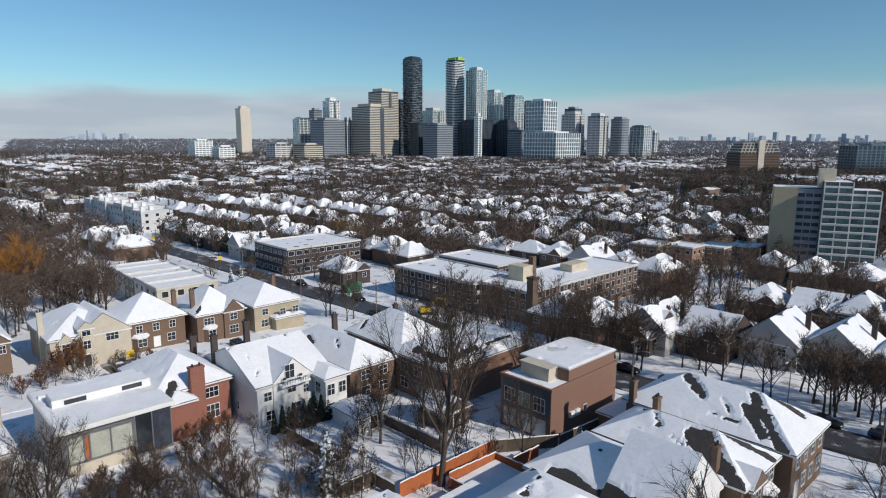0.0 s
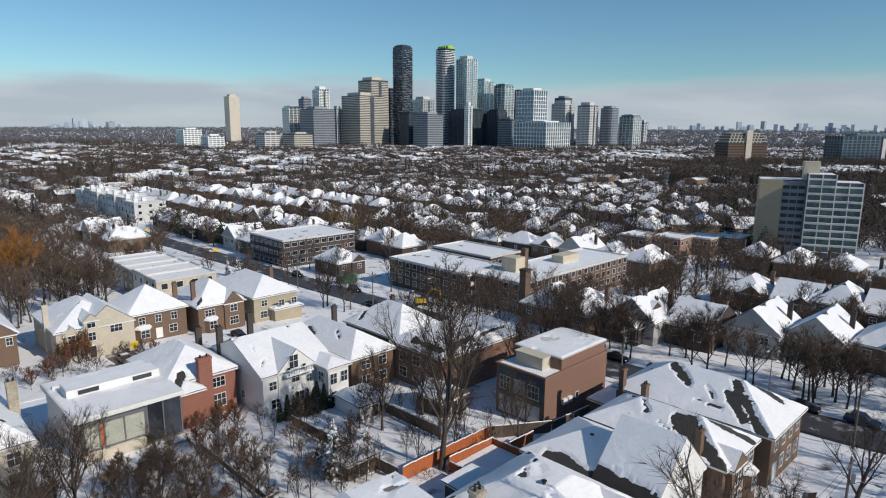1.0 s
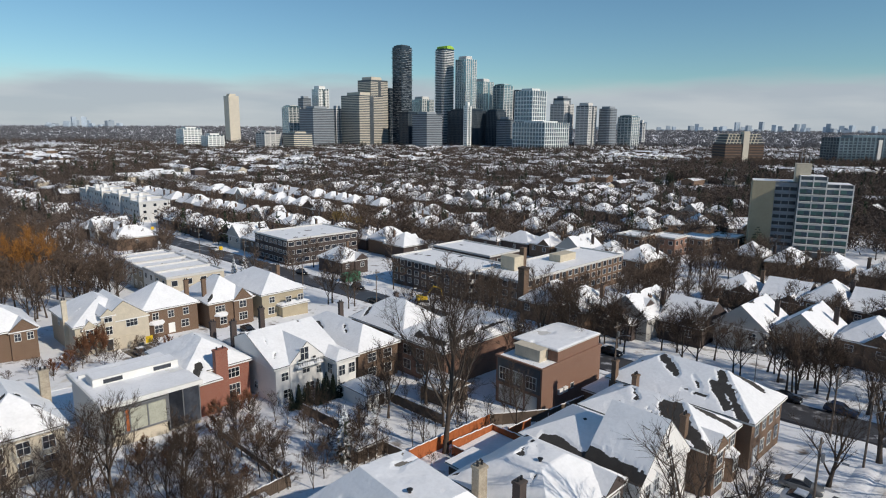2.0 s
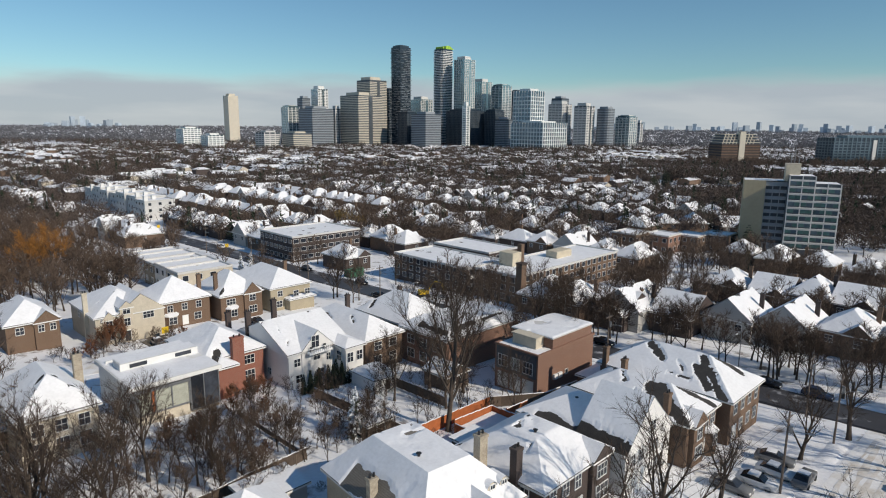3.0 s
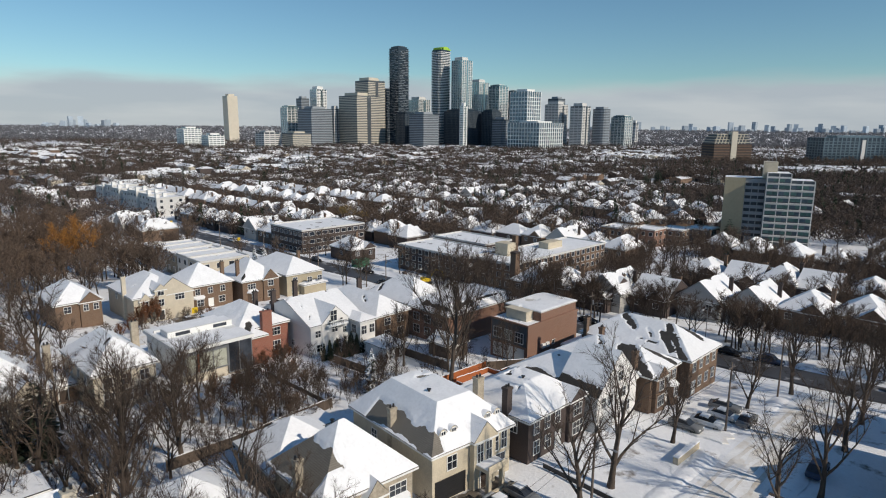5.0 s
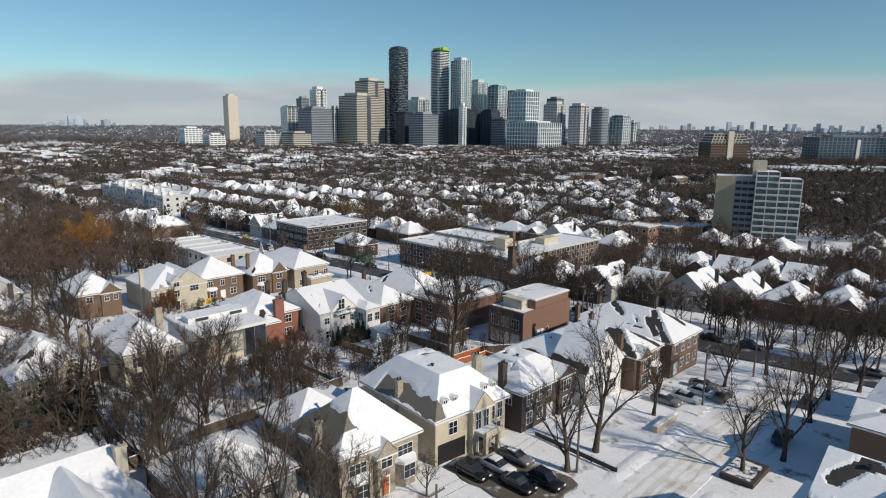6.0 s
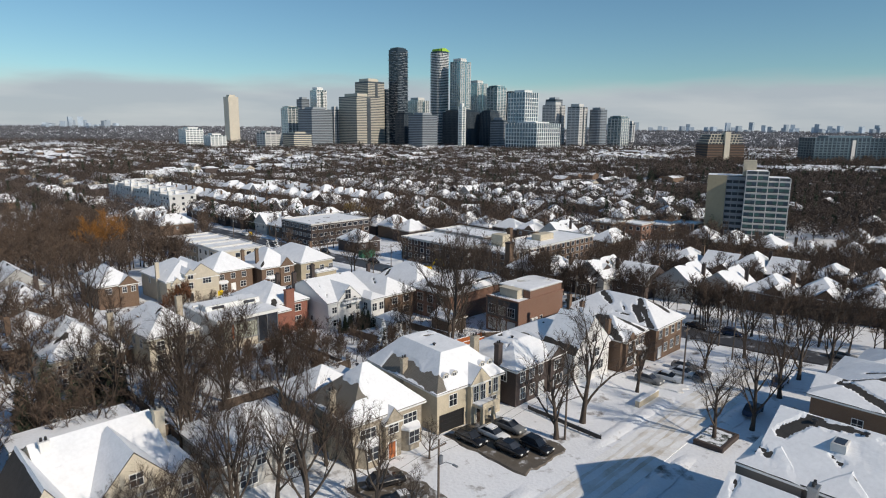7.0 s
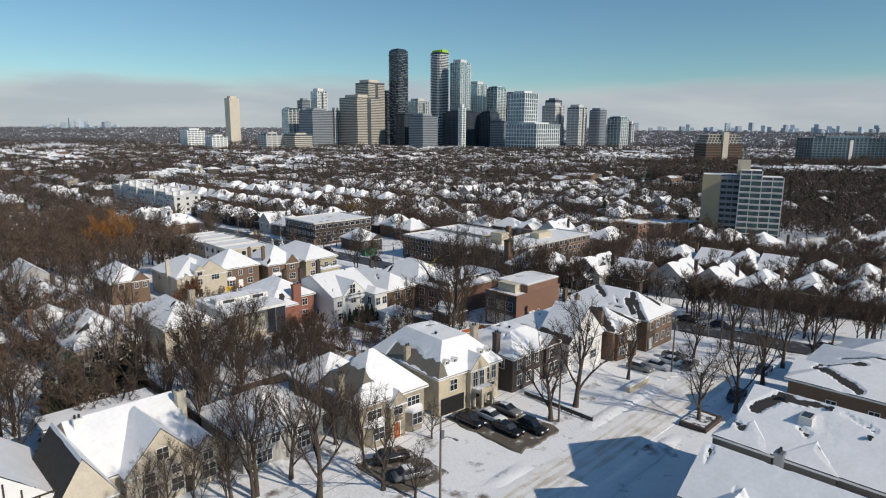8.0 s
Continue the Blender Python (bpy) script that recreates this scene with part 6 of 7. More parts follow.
def grove(name, spots, label, kinds=5, seed=0):
    """Many garden trees that stand behind one another, joined."""
    sets = []
    for k in range(kinds):
        wood, crown = bare_tree(150 + seed + k, height=14, spread=0.6, limbs=7, kids=4, twigs=5, fine=5, blade=True, bw=1.7)
        v = np.array(wood.v + crown.v)
        n = len(wood.v)
        f = wood.f + [tuple(i + n for i in q) for q in crown.f]
        sets.append((v, f, [0] * len(wood.f) + [1] * len(crown.f)))
    vs, fs, idx, k0 = [], [], [], 0
    for x, y, s in spots:
        v, f, m = sets[FIELD.randrange(kinds)]
        t, q = FIELD.uniform(0, 6.283), s * FIELD.uniform(0.9, 1.15)
        c, d = math.cos(t) * q, math.sin(t) * q
        vs.append(np.stack([v[:, 0] * c - v[:, 1] * d + x, v[:, 0] * d + v[:, 1] * c + y, v[:, 2] * s + G(x, y)], 1))
        fs += [tuple(i + k0 for i in p) for p in f]
        idx += m
        k0 += len(v)
    ob = meshob(name, np.concatenate(vs).tolist(), fs, [BARK, TWIG_WOOD], index=idx)
    tagged(ob, label, "trees", kind="stuff")


for k in range(11):                                       # trees along the avenue, each by itself
    a, b = FIELD.uniform(127, 135), 70 + FIELD.uniform(-20, 110)
    plant(NEAR, a, b, FIELD.uniform(0.55, 0.95))
for k in range(30):
    plant(MID + STREET, FIELD.uniform(147.5, 152.5), FIELD.uniform(-60, 118), FIELD.uniform(0.6, 0.95))
for k in range(36):
    a, b = FIELD.uniform(149, 185), FIELD.uniform(-70, 118)
    if free(a, b, 2) and in_sight(*P(a, b)):
        plant(MID, a, b, FIELD.uniform(0.7, 1.0))
SPOTS = []


def sow(n, a0, a1, b0, b1, s0, s1):
    for _ in range(n):
        a, b = FIELD.uniform(a0, a1), FIELD.uniform(b0, b1)
        if free(a, b, 2) and in_sight(*P(a, b)):
            SPOTS.append((*P(a, b), FIELD.uniform(s0, s1)))


sow(250, 175, 330, -150, 125, 0.65, 1.0)
sow(60, 100, 134, -90, 0, 0.7, 1.0)
sow(230, 146, 270, 110, 330, 0.6, 1.0)
sow(400, -80, 92, 186, 345, 0.75, 1.1)
sow(95, 40, 94, 196, 300, 0.65, 0.95)
sow(75, 148, 161, -50, 120, 0.6, 0.85)
sow(70, 186, 203, -20, 118, 0.55, 0.8)
sow(60, 222, 252, 10, 118, 0.6, 0.9)
sow(190, 150, 300, 245, 440, 0.5, 0.8)
sow(60, 49, 70, 86, 110, 0.2, 0.38)                       # brown garden thickets
sow(26, 71, 83, 92, 110, 0.16, 0.28)
sow(40, 20, 48, 92, 112, 0.2, 0.4)
sow(24, 52, 80, 152, 163, 0.15, 0.3)
sow(90, -80, 40, 84, 182, 0.6, 1.0)
sow(70, -30, 46, 122, 182, 0.6, 0.95)
sow(50, 96, 134, 188, 330, 0.5, 0.9)
for _ in range(90):                                       # wood in front of the long blocks
    x, y = FIELD.uniform(260, 640), FIELD.uniform(800, 905)
    if in_sight(x, y):
        SPOTS.append((x, y, FIELD.uniform(0.9, 1.3)))
grove("grove", SPOTS, "bare brown garden trees between the houses")
plant(GOLD, 74, 233, 1.05)
plant(GOLD, 70, 238, 0.9)
plant(OCHRE_TREE, 0, 0, 1.0, world_xy=(-66, 330))
plant(OCHRE_TREE, 0, 0, 0.9, world_xy=(-58, 322))
for a, b, s in ((139.4 - 12, 222, 0.7), (128, 216, 0.8), (79.1, 93.4, 0.85), (86, 96, 0.5), (61, 82, 0.35), (58.6, 80, 0.3), (112, 60 + 21, 0.4)):
    plant(SPRUCE_SNOW, a, b, s)
for k in range(14):
    plant(CEDAR_TREE, 83.2 + FIELD.uniform(-0.4, 0.4) + k * 0.65, 113.2 - FIELD.uniform(0, 1.2), FIELD.uniform(0.65, 1.0))
for a, b, s in ((316, 128, 1.1), (300, 132, 0.9), (308, 122, 1.0), (246, 100, 0.8), (34, 106, 0.98), (29.5, 107.5, 0.62), (25.5, 106, 0.8), (22, 105, 0.7), (20, 94, 0.8), (10, 96, 0.8)):
    plant(PINE if s > 0.85 else SPRUCE, a, b, s)
for x, y, q in ((105, 292, 1.15), (112, 368, 1.2), (114, 363, 1), (108, 289, 0.9)):
    plant(PINE, 0, 0, q, world_xy=(x, y))
for k in range(40):
    x, y = FIELD.uniform(-420, 420), FIELD.uniform(330, 900)
    if in_sight(x, y) and free(*AB(x, y)):
        plant([SPRUCE, PINE], 0, 0, FIELD.uniform(0.8, 1.3), world_xy=(x, y))
for a0, b0, a1, b1, n in ((83, 88, 83.5, 109, 9), (71, 93, 71.5, 110, 5), (86, 89, 100, 90, 6), (72, 90, 82, 90, 6), (97, 93, 97, 111, 6), (58, 93, 69, 93, 7), (101, 90, 118, 86, 5), (84, 99, 95, 104, 6), (73, 112, 82, 108, 4)):
    for k in range(n):                                    # slim garden trees along the fences
        f = (k + FIELD.random()) / n
        plant(SAPLING, a0 + (a1 - a0) * f + FIELD.uniform(-1, 1), b0 + (b1 - b0) * f + FIELD.uniform(-1, 1), FIELD.uniform(0.6, 1.15))
for a, b, s in ((36.8, 82.8, 1.1), (39.8, 93.4, 1.1), (46.6, 74.0, 0.9), (46.5, 91.5, 1.1), (32.5, 101, 0.95), (22, 94, 0.7), (36, 96, 0.6), (27, 88, 0.6), (38.5, 87, 0.7), (33, 62.5, 0.95), (30.4, 63.5, 0.8), (46.8, 66, 0.7)):
    plant(STREET, a, b, s)
for a, b, s in ((23.4, 63.4, 0.62), (26, 62.8, 0.55), (20.5, 63.5, 0.5), (29.5, 62.5, 0.4)):
    plant(NEAR, a, b, s)
for k in range(26):
    plant(BUSH, FIELD.uniform(8, 40), FIELD.uniform(88, 108), FIELD.uniform(0.4, 0.9))
for k in range(54):                                       # shrubs in the gardens
    a, b = FIELD.uniform(40, 104), FIELD.uniform(78, 112)
    if not (56 < a < 71 and b > 109):
        plant(BUSH, a, b, FIELD.uniform(0.4, 1.0))
for a, b, s in ((72, 117, 1.0), (75, 116.5, 1.1), (78, 117.5, 1.0), (70, 112, 0.8), (65, 108, 0.9), (61, 106, 0.8), (66.5, 162, 1.3), (69, 162.5, 1.5), (64, 110, 0.9), (82, 160, 0.7), (63, 158, 0.9), (60, 156, 0.9), (71, 108, 0.6), (72.5, 104, 0.6), (74, 110, 0.7), (64, 100, 0.6), (60, 111, 0.8), (58.5, 108, 0.8), (67, 97, 0.5)):
    plant(RUSTY, a, b, s)
for a, b in ((66.4, 159.6), (70.8, 163.2)):               # columnar rust-leaved trees by the cream house
    t = plant(RUSTY, a, b, 1.0)
    t.scale = (0.55, 0.55, 1.75)
for k in NEAR + STREET + MID + BUSH + SAPLING + [RUSTY, GOLD, OCHRE_TREE, SPRUCE, SPRUCE_SNOW, CEDAR_TREE, PINE]:
    for o in (*k.children_recursive, k):
        bpy.data.objects.remove(o)


# ---------------------------------------------------------------- cars
def car_kind(paint, label, suv=False):
    """A parked car: lofted body, glasshouse, wheels, lamps, snow on bonnet and roof."""
    t = tagged(new("car"), label, "car", "parked cars")
    hgt, W, L = (1.72 if suv else 1.45), 1.84, 4.75
    prof = [(-L / 2, 0.62, 0.82), (-L / 2 + 0.1, 0.88, 0.92), (-L * 0.27, 0.98, 0.98), (L * 0.1, 1.0, 1.0), (L * 0.36, 1.0, 0.98), (L / 2 - 0.08, 0.98, 0.92), (L / 2, 0.7, 0.84)]
    vs, fs = [], []
    for y, top, wd in prof:
        w = W / 2 * wd
        vs += [(-w * 0.94, y, 0.24), (-w, y, 0.5), (-w * 0.98, y, top * 0.86), (-w * 0.86, y, top), (w * 0.86, y, top), (w * 0.98, y, top * 0.86), (w, y, 0.5), (w * 0.94, y, 0.24)]
    for k in range(len(prof) - 1):
        for q in range(8):
            fs.append((k * 8 + q, k * 8 + (q + 1) % 8, k * 8 + 8 + (q + 1) % 8, k * 8 + 8 + q))
    fs += [tuple(range(8))[::-1], tuple(range((len(prof) - 1) * 8, len(prof) * 8))]
    meshob("body", vs, fs, CAR[paint], t, smooth=True)
    rear = L * (0.46 if suv else 0.38)
    gl = [(-L * 0.22, 0.97, 0.80), (-L * 0.06, hgt - 0.05, 0.68), (L * 0.05, hgt, 0.70), (rear - 0.75, hgt - 0.02, 0.70), (rear, 1.0, 0.80)]
    vs = []
    for y, z, w in gl:
        vs += [(-w, y, z), (w, y, z)]
    base = [(-0.82, y, 0.96) for y, _, _ in gl] + [(0.82, y, 0.96) for y, _, _ in gl]
    n = len(vs)
    fs = [(2 * k, 2 * k + 2, 2 * k + 3, 2 * k + 1)[::-1] for k in range(4)]
    for k in range(4):
        fs += [(n + k, n + k + 1, 2 * k + 2, 2 * k)[::-1], (n + 5 + k, 2 * k + 1, 2 * k + 3, n + 6 + k)[::-1]]
    meshob("glasshouse", vs + base, fs, GLASS, t)
    Geo().box(-0.70, -L * 0.05, hgt - 0.06, 0.70, rear - 0.75, hgt + 0.03, ch=0.03).ob("roof", CAR[paint], t)
    wheel = Geo().tube([(-0.11, 0, 0), (0.11, 0, 0)], [0.34, 0.34], 14).ob("wheel", RUBBER, t)
    rim = Geo().tube([(-0.125, 0, 0), (0.125, 0, 0)], [0.2, 0.2], 10).ob("rim", METAL, wheel)
    wheel.matrix_basis = pose(-0.84, -1.42, 0.34)
    for x, y in ((0.84, -1.42), (-0.84, 1.42), (0.84, 1.42)):
        w = placed("wheel", wheel.data, t, pose(x, y, 0.34))
        placed("rim", rim.data, w, Matrix())
    for x in (-0.62, 0.62):
        Geo().box(x - 0.2, -L / 2 - 0.02, 0.62, x + 0.2, -L / 2 + 0.12, 0.78, ch=0.02).ob("headlight", WHITE, t)
    vs, fs = snow_sheet(("flat", -0.66, -L * 0.04, 0.66, rear - 0.8, hgt + 0.03, 0, hgt + 0.03), hgt * 9, -0.3, depth=0.12, cell=0.3)
    if paint in ("grey", "white"):
        meshob("snow_cover", vs, fs, SNOW, t, smooth=True)
    t.location = (0, -900, 0)
    return t


CARS = {"black": car_kind("black", "black saloon car parked in the snow"), "black_suv": car_kind("black", "black four-wheel-drive car parked on a drive", True),
        "white": car_kind("white", "white car with snow on its roof"), "grey": car_kind("grey", "grey car with snow on its roof"), "blue": car_kind("blue", "dark blue parked car", True)}
for kind, a, b, turn in (("black_suv", 69.4, 49.6, 0), ("black", 66.4, 51.6, 0), ("white", 67.8, 55.8, 0), ("black_suv", 64.6, 57.2, 0), ("grey", 71.2, 55.6, 0),
                         ("grey", 48.6, 52.6, 70), ("black_suv", 49.4, 57.2, 70), ("white", 106.0, 48.4, 4), ("white", 110.4, 47.6, 0), ("grey", 114.2, 49.0, 8), ("grey", 102.6, 50.2, 0),
                         ("blue", 102.2, 33.0, 90), ("blue", 118, 34, 90), ("grey", 111, 44.6, 90), 
                         ("blue", 145, 52, 0), ("black", 145, 60, 0), ("grey", 145.2, 72, 0), ("grey", 145, 84, 0), ("black", 145, 93, 0), ("grey", 136.6, 110, 180), ("white", 136.8, 132, 180),
                         ("black", 137, 160, 180), ("black_suv", 143.4, 176, 0), ("grey", 143, 30, 0), ("black", 127, 92, 90), ("white", 126, 108, 80), ("grey", 96, 153, 90), ("black", 112, 148, 90),
                         ("black_suv", 142.5, 205, 0), ("grey", 138, 236, 180), ("white", 142, 268, 0), ("grey", 75.5, 157, 0), ("black", 99, 158, 0)):
    x, y, z = GP(a, b)
    copy_thing(CARS[kind], pose(x, y, z + (0.2 if 136 < a < 146 else 0.06), 0, 0, YAW + turn))
for k in CARS.values():
    for o in (*k.children_recursive, k):
        bpy.data.objects.remove(o)


def patch(name, a0, b0, a1, b1, material, label, lift=0.12, category="drive"):
    """A cleared drive or yard with a ragged edge."""
    n, vs = 40, []
    ca, cb, ra, rb = (a0 + a1) / 2, (b0 + b1) / 2, (a1 - a0) / 2, (b1 - b0) / 2
    x, y, z = GP(ca, cb)
    vs.append((x, y, z + lift))
    for ring, f in ((0.6, 0.0), (1.0, 0.0), (1.04, -0.3)):
        for k in range(n):
            t = 2 * math.pi * k / n
            c, s = math.cos(t), math.sin(t)
            q = ring / max(abs(c), abs(s)) * (1 + (0.14 * noise.noise((c * 3 + ca, s * 3, 1.0)) + 0.08 * noise.noise((c * 9 + ca, s * 9, 2.0)) if ring > 0.8 else 0))
            x, y, z = GP(ca + c * q * ra, cb + s * q * rb)
            vs.append((x, y, z + lift + f))
    fs = [(0, 1 + k, 1 + (k + 1) % n) for k in range(n)]
    for r in (0, 1):
        fs += [(1 + r * n + k, 1 + (r + 1) * n + k, 1 + (r + 1) * n + (k + 1) % n, 1 + r * n + (k + 1) % n) for k in range(n)]
    tagged(meshob(name, vs, fs, material), label, category, kind="structure")


patch("drive", 63.4, 46.8, 72.6, 61, DRIVE, "wet stone drive cleared of snow", 0.04)
patch("drive", 45.5, 50, 53, 60, DRIVE, "drive half cleared of snow", 0.03)
patch("drive", 101.5, 44.5, 107.8, 55, SNOW_ROAD, "snowy drive with tyre marks", 0.04)
patch("drive", 109, 44.5, 116, 54, SNOW_ROAD, "snowy drive with tyre marks", 0.045)
patch("drive", 74, 153.5, 80, 164, DRIVE, "drive cleared of snow", 0.05)


# ---------------------------------------------------------------- fences, walls, garden rooms
def fence(a0, b0, a1, b1, h, material, label, panel=1.8, name="fence"):
    length = math.hypot(a1 - a0, b1 - b0)
    n = max(1, round(length / panel))
    x0, y0, z0 = GP(a0, b0)
    x1, y1, _ = GP(a1, b1)
    ang = math.degrees(math.atan2(y1 - y0, x1 - x0))
    t = new(name)
    t.matrix_basis = pose(x0, y0, z0, 0, 0, ang)
    tagged(t, label, "fence")
    w = length / n
    g = Geo()
    edge = []
    for j in range(12):                                   # boards standing proud in turn
        for f in (0.0, 1.0):
            edge.append((0.06 + (w - 0.12) * (j + f) / 12, -0.03 - 0.025 * (j % 2)))
    m, back = len(edge), [(w - 0.06, 0.03), (0.06, 0.03)]
    ring = edge + back
    n2 = len(ring)
    g.add([(x, y, 0.02) for x, y in ring] + [(x, y, h) for x, y in ring], [tuple(range(n2))[::-1], tuple(range(n2, 2 * n2))] + [(k, (k + 1) % n2, n2 + (k + 1) % n2, n2 + k) for k in range(n2)])
    pm = g.ob("panel", material, t)
    post = Geo().box(-0.06, -0.06, -0.8, 0.06, 0.06, h + 0.12, ch=0.02).ob("post", material, t)
    cap = Geo().box(0, -0.08, h, w, 0.08, h + 0.10, ch=0.04).ob("snow_cap", SNOW, t)
    for k in range(n):
        c, s = math.cos(radians(ang)), math.sin(radians(ang))
        gz = G(x0 + c * w * k, y0 + s * w * k) - z0
        m = pose(w * k, 0, gz)
        if k == 0:
            continue
        placed("panel", pm.data, t, m), placed("post", post.data, t, m), placed("snow_cap", cap.data, t, m)
    return t


fence(84.2, 86.4, 101, 87.2, 1.9, CEDAR, "orange cedar board fence capped with snow")
fence(90, 84.3, 98.2, 84.3, 2.0, CEDAR, "orange cedar screen round a snowy deck")
fence(98.2, 84.3, 98.2, 77, 2.0, CEDAR, "orange cedar screen round a snowy deck")
fence(98.4, 81.6, 103.5, 81.6, 2.2, CEDAR, "orange cedar garden screen")
fence(90, 77, 90, 84.2, 1.4, CEDAR, "low orange cedar screen round a snowy deck")
fence(101.2, 87.2, 109, 82.5, 1.8, FENCE_GREY, "weathered grey board fence with snow")
fence(109, 82.3, 128, 81.8, 1.8, FENCE_GREY, "weathered grey board fence with snow")
fence(56.5, 89.9, 70, 91.8, 1.6, FENCE_GREY, "weathered board fence capped with snow")
fence(44, 90, 56.4, 89.9, 1.6, FENCE_GREY, "weathered board fence capped with snow")
fence(70, 91.8, 70.4, 112, 0.8, FENCE_GREY, "weathered garden fence with snow")
fence(84, 87, 83.2, 110, 1.6, FENCE_GREY, "weathered garden fence with snow")
fence(96, 92, 96.4, 112, 1.7, FENCE_GREY, "weathered garden fence with snow")
fence(62, 78, 77, 80, 1.7, FENCE_GREY, "weathered garden fence with snow")
fence(36, 84, 36, 108, 1.7, FENCE_GREY, "weathered garden fence with snow")
fence(16, 88, 36, 88, 1.7, FENCE_GREY, "weathered garden fence with snow")
fence(78, 44.9, 78.5, 58, 0.7, BLACK_METAL, "low black rail beside a drive", name="rail")

t = anchor("deck", 90.2, 77.2, "snow-covered deck inside cedar screens", "deck")
Geo().box(0, 0, -1, 7.9, 7, 0.45).ob("platform", FENCE_GREY, t)
vs, fs = snow_sheet(("flat", 0.1, 0.1, 7.8, 6.9, 0.45, 0, 0.45), 3, -0.2)
meshob("snow_cover", vs, fs, SNOW, t, smooth=True)


def shed(a, b, L, D, h, wall, label, roof="gv", pitch=0.5):
    t = anchor("shed", a, b, label, "shed")
    Geo().box(0, 0, -1.5, L, D, h - 0.02).ob("wall", wall, t)
    piece = (roof, -0.35, -0.35, L + 0.35, D + 0.35, h, pitch, 99)
    roof_solid(piece).ob("roof", [SHINGLE, WHITE, wall], t)
    vs, fs = snow_sheet(piece, a * 3 + b, -0.15)
    meshob("snow_cover", vs, fs, SNOW, t, smooth=True)
    door(t, face_pose("f", L / 2, 0, L, D), 1.2, 2.0, TIMBER)


shed(91.5, 104.5, 5.5, 6.5, 2.3, STUCCO, "pale garden shed under a snowy roof", "hip", 0.5)
shed(79.5, 91, 4.5, 3.6, 2.1, FENCE_GREY, "weathered wooden shed under a snowy roof", "flat")
shed(58, 83, 6.5, 5, 2.5, GREY_STUCCO, "garage with a snowy flat roof", "flat")
shed(101, 97, 5.5, 5.5, 2.6, FENCE_GREY, "weathered wooden garden shed with a snowy roof", "gv")
shed(98, 68, 4, 8, 3.2, GREY_STUCCO, "grey lean-to with a snowy roof", "gu", 0.3)
shed(85, 76, 4.5, 4, 2.2, FENCE_GREY, "low wooden store with a grey flat roof", "flat")
shed(118, 75.5, 8, 6.5, 2.8, BRICK_BROWN, "brick garage with a snowy roof", "hip", 0.5)
shed(39, 122, 3.6, 6, 2.6, BRICK_BROWN, "brick garage with a snowy roof", "hip", 0.5)

t = anchor("hedge_wall", 91.5, 46.2, "low tan retaining wall with snow on top", "wall")
Geo().box(0, 0, -0.3, 6.5, 0.7, 0.9, ch=0.05).ob("wall", TAN, t)
Geo().box(-0.05, -0.05, 0.9, 6.55, 0.75, 1.05, ch=0.06).ob("snow_cap", SNOW, t)
t = anchor("planter_wall", 86.5, 31.5, "dark retaining wall round a street tree", "wall")
Geo().box(0, 0, -0.3, 6, 0.5, 0.6, ch=0.04).box(0, 0.5, -0.3, 0.5, 4, 0.6, ch=0.04).box(5.5, 0.5, -0.3, 6, 4, 0.6, ch=0.04).ob("wall", BRICK_DARK, t)
Geo().box(0.5, 0.5, -0.3, 5.5, 4, 0.5, ch=0.05).ob("ground_cover", FIR_SNOW, t)
# portico and steps of the limestone house
t = anchor("portico", 68.7, 58.6, "tan stone portico with snow on its balustrade", "portico")
for x in (0, 2.4):
    Geo().box(x, 0, -0.2, x + 0.5, 0.5, 2.9, ch=0.04).ob("column", TAN, t)
Geo().box(-0.2, -0.2, 2.9, 3.1, 2.0, 3.3, ch=0.05).ob("slab", TAN, t)
Geo().box(-0.2, -0.2, 3.3, 3.1, 0.0, 3.8, ch=0.04).ob("balustrade", TAN, t)
Geo().box(-0.15, 0.0, 3.3, 3.05, 1.95, 3.45, ch=0.05).ob("snow_cap", SNOW, t)
for k in range(3):
    Geo().box(-0.3, -0.35 * (k + 1), -0.2, 3.2, -0.35 * k, 0.5 - 0.17 * k, ch=0.02).ob("step", TAN, t)

# roof balcony of the white house
t = anchor("roof_balcony", 85.2, 115.3, "snowy roof balcony with a white rail and patio chairs", "balcony", z=GP(88, 116)[2])
Geo().box(0, -1.0, 6.0, 4.8, -0.05, 6.25, ch=0.04).ob("slab", WHITE, t)
Geo().box(0, -1.0, 7.05, 4.8, -0.92, 7.15).ob("rail", WHITE, t)
for k in range(12):
    Geo().box(0.03 + k * 0.43, -0.98, 6.25, 0.07 + k * 0.43, -0.94, 7.05).ob("baluster", METAL, t)
Geo().box(0.05, -0.92, 6.25, 4.75, -0.1, 6.37, ch=0.04).ob("snow_cover", SNOW, t)
for k in (0.7, 3.4):
    c = anchor("patio_chair", 85.2 + k, 114.6, "dark patio chair with snow on its seat", "chair", "balcony chairs", z=GP(88, 116)[2] + 6.38)
    Geo().box(-0.25, -0.25, 0.4, 0.25, 0.25, 0.47, ch=0.02).ob("seat", BLACK_METAL, c)
    Geo().box(-0.25, 0.2, 0.47, 0.25, 0.26, 0.95, ch=0.02).ob("backrest", BLACK_METAL, c)
    for lx in (-0.22, 0.18):
        for ly in (-0.22, 0.18):
            Geo().box(lx, ly, 0, lx + 0.04, ly + 0.04, 0.4).ob("leg", BLACK_METAL, c)
    Geo().box(-0.22, -0.22, 0.47, 0.22, 0.18, 0.55, ch=0.04).ob("snow_cover", SNOW, c)
# white bay windows
t = anchor("white_bay", 91.2, 112.15, "white two-storey bay with sash windows", "bay window", z=GP(92, 113)[2])
for z in (0.8, 3.8):
    for x in (0.9, 2.9):
        window(t, pose(x, 0.0, z), 1.2, 1.7)
    window(t, pose(0, 2, z, 0, 0, -90), 1.3, 1.7)


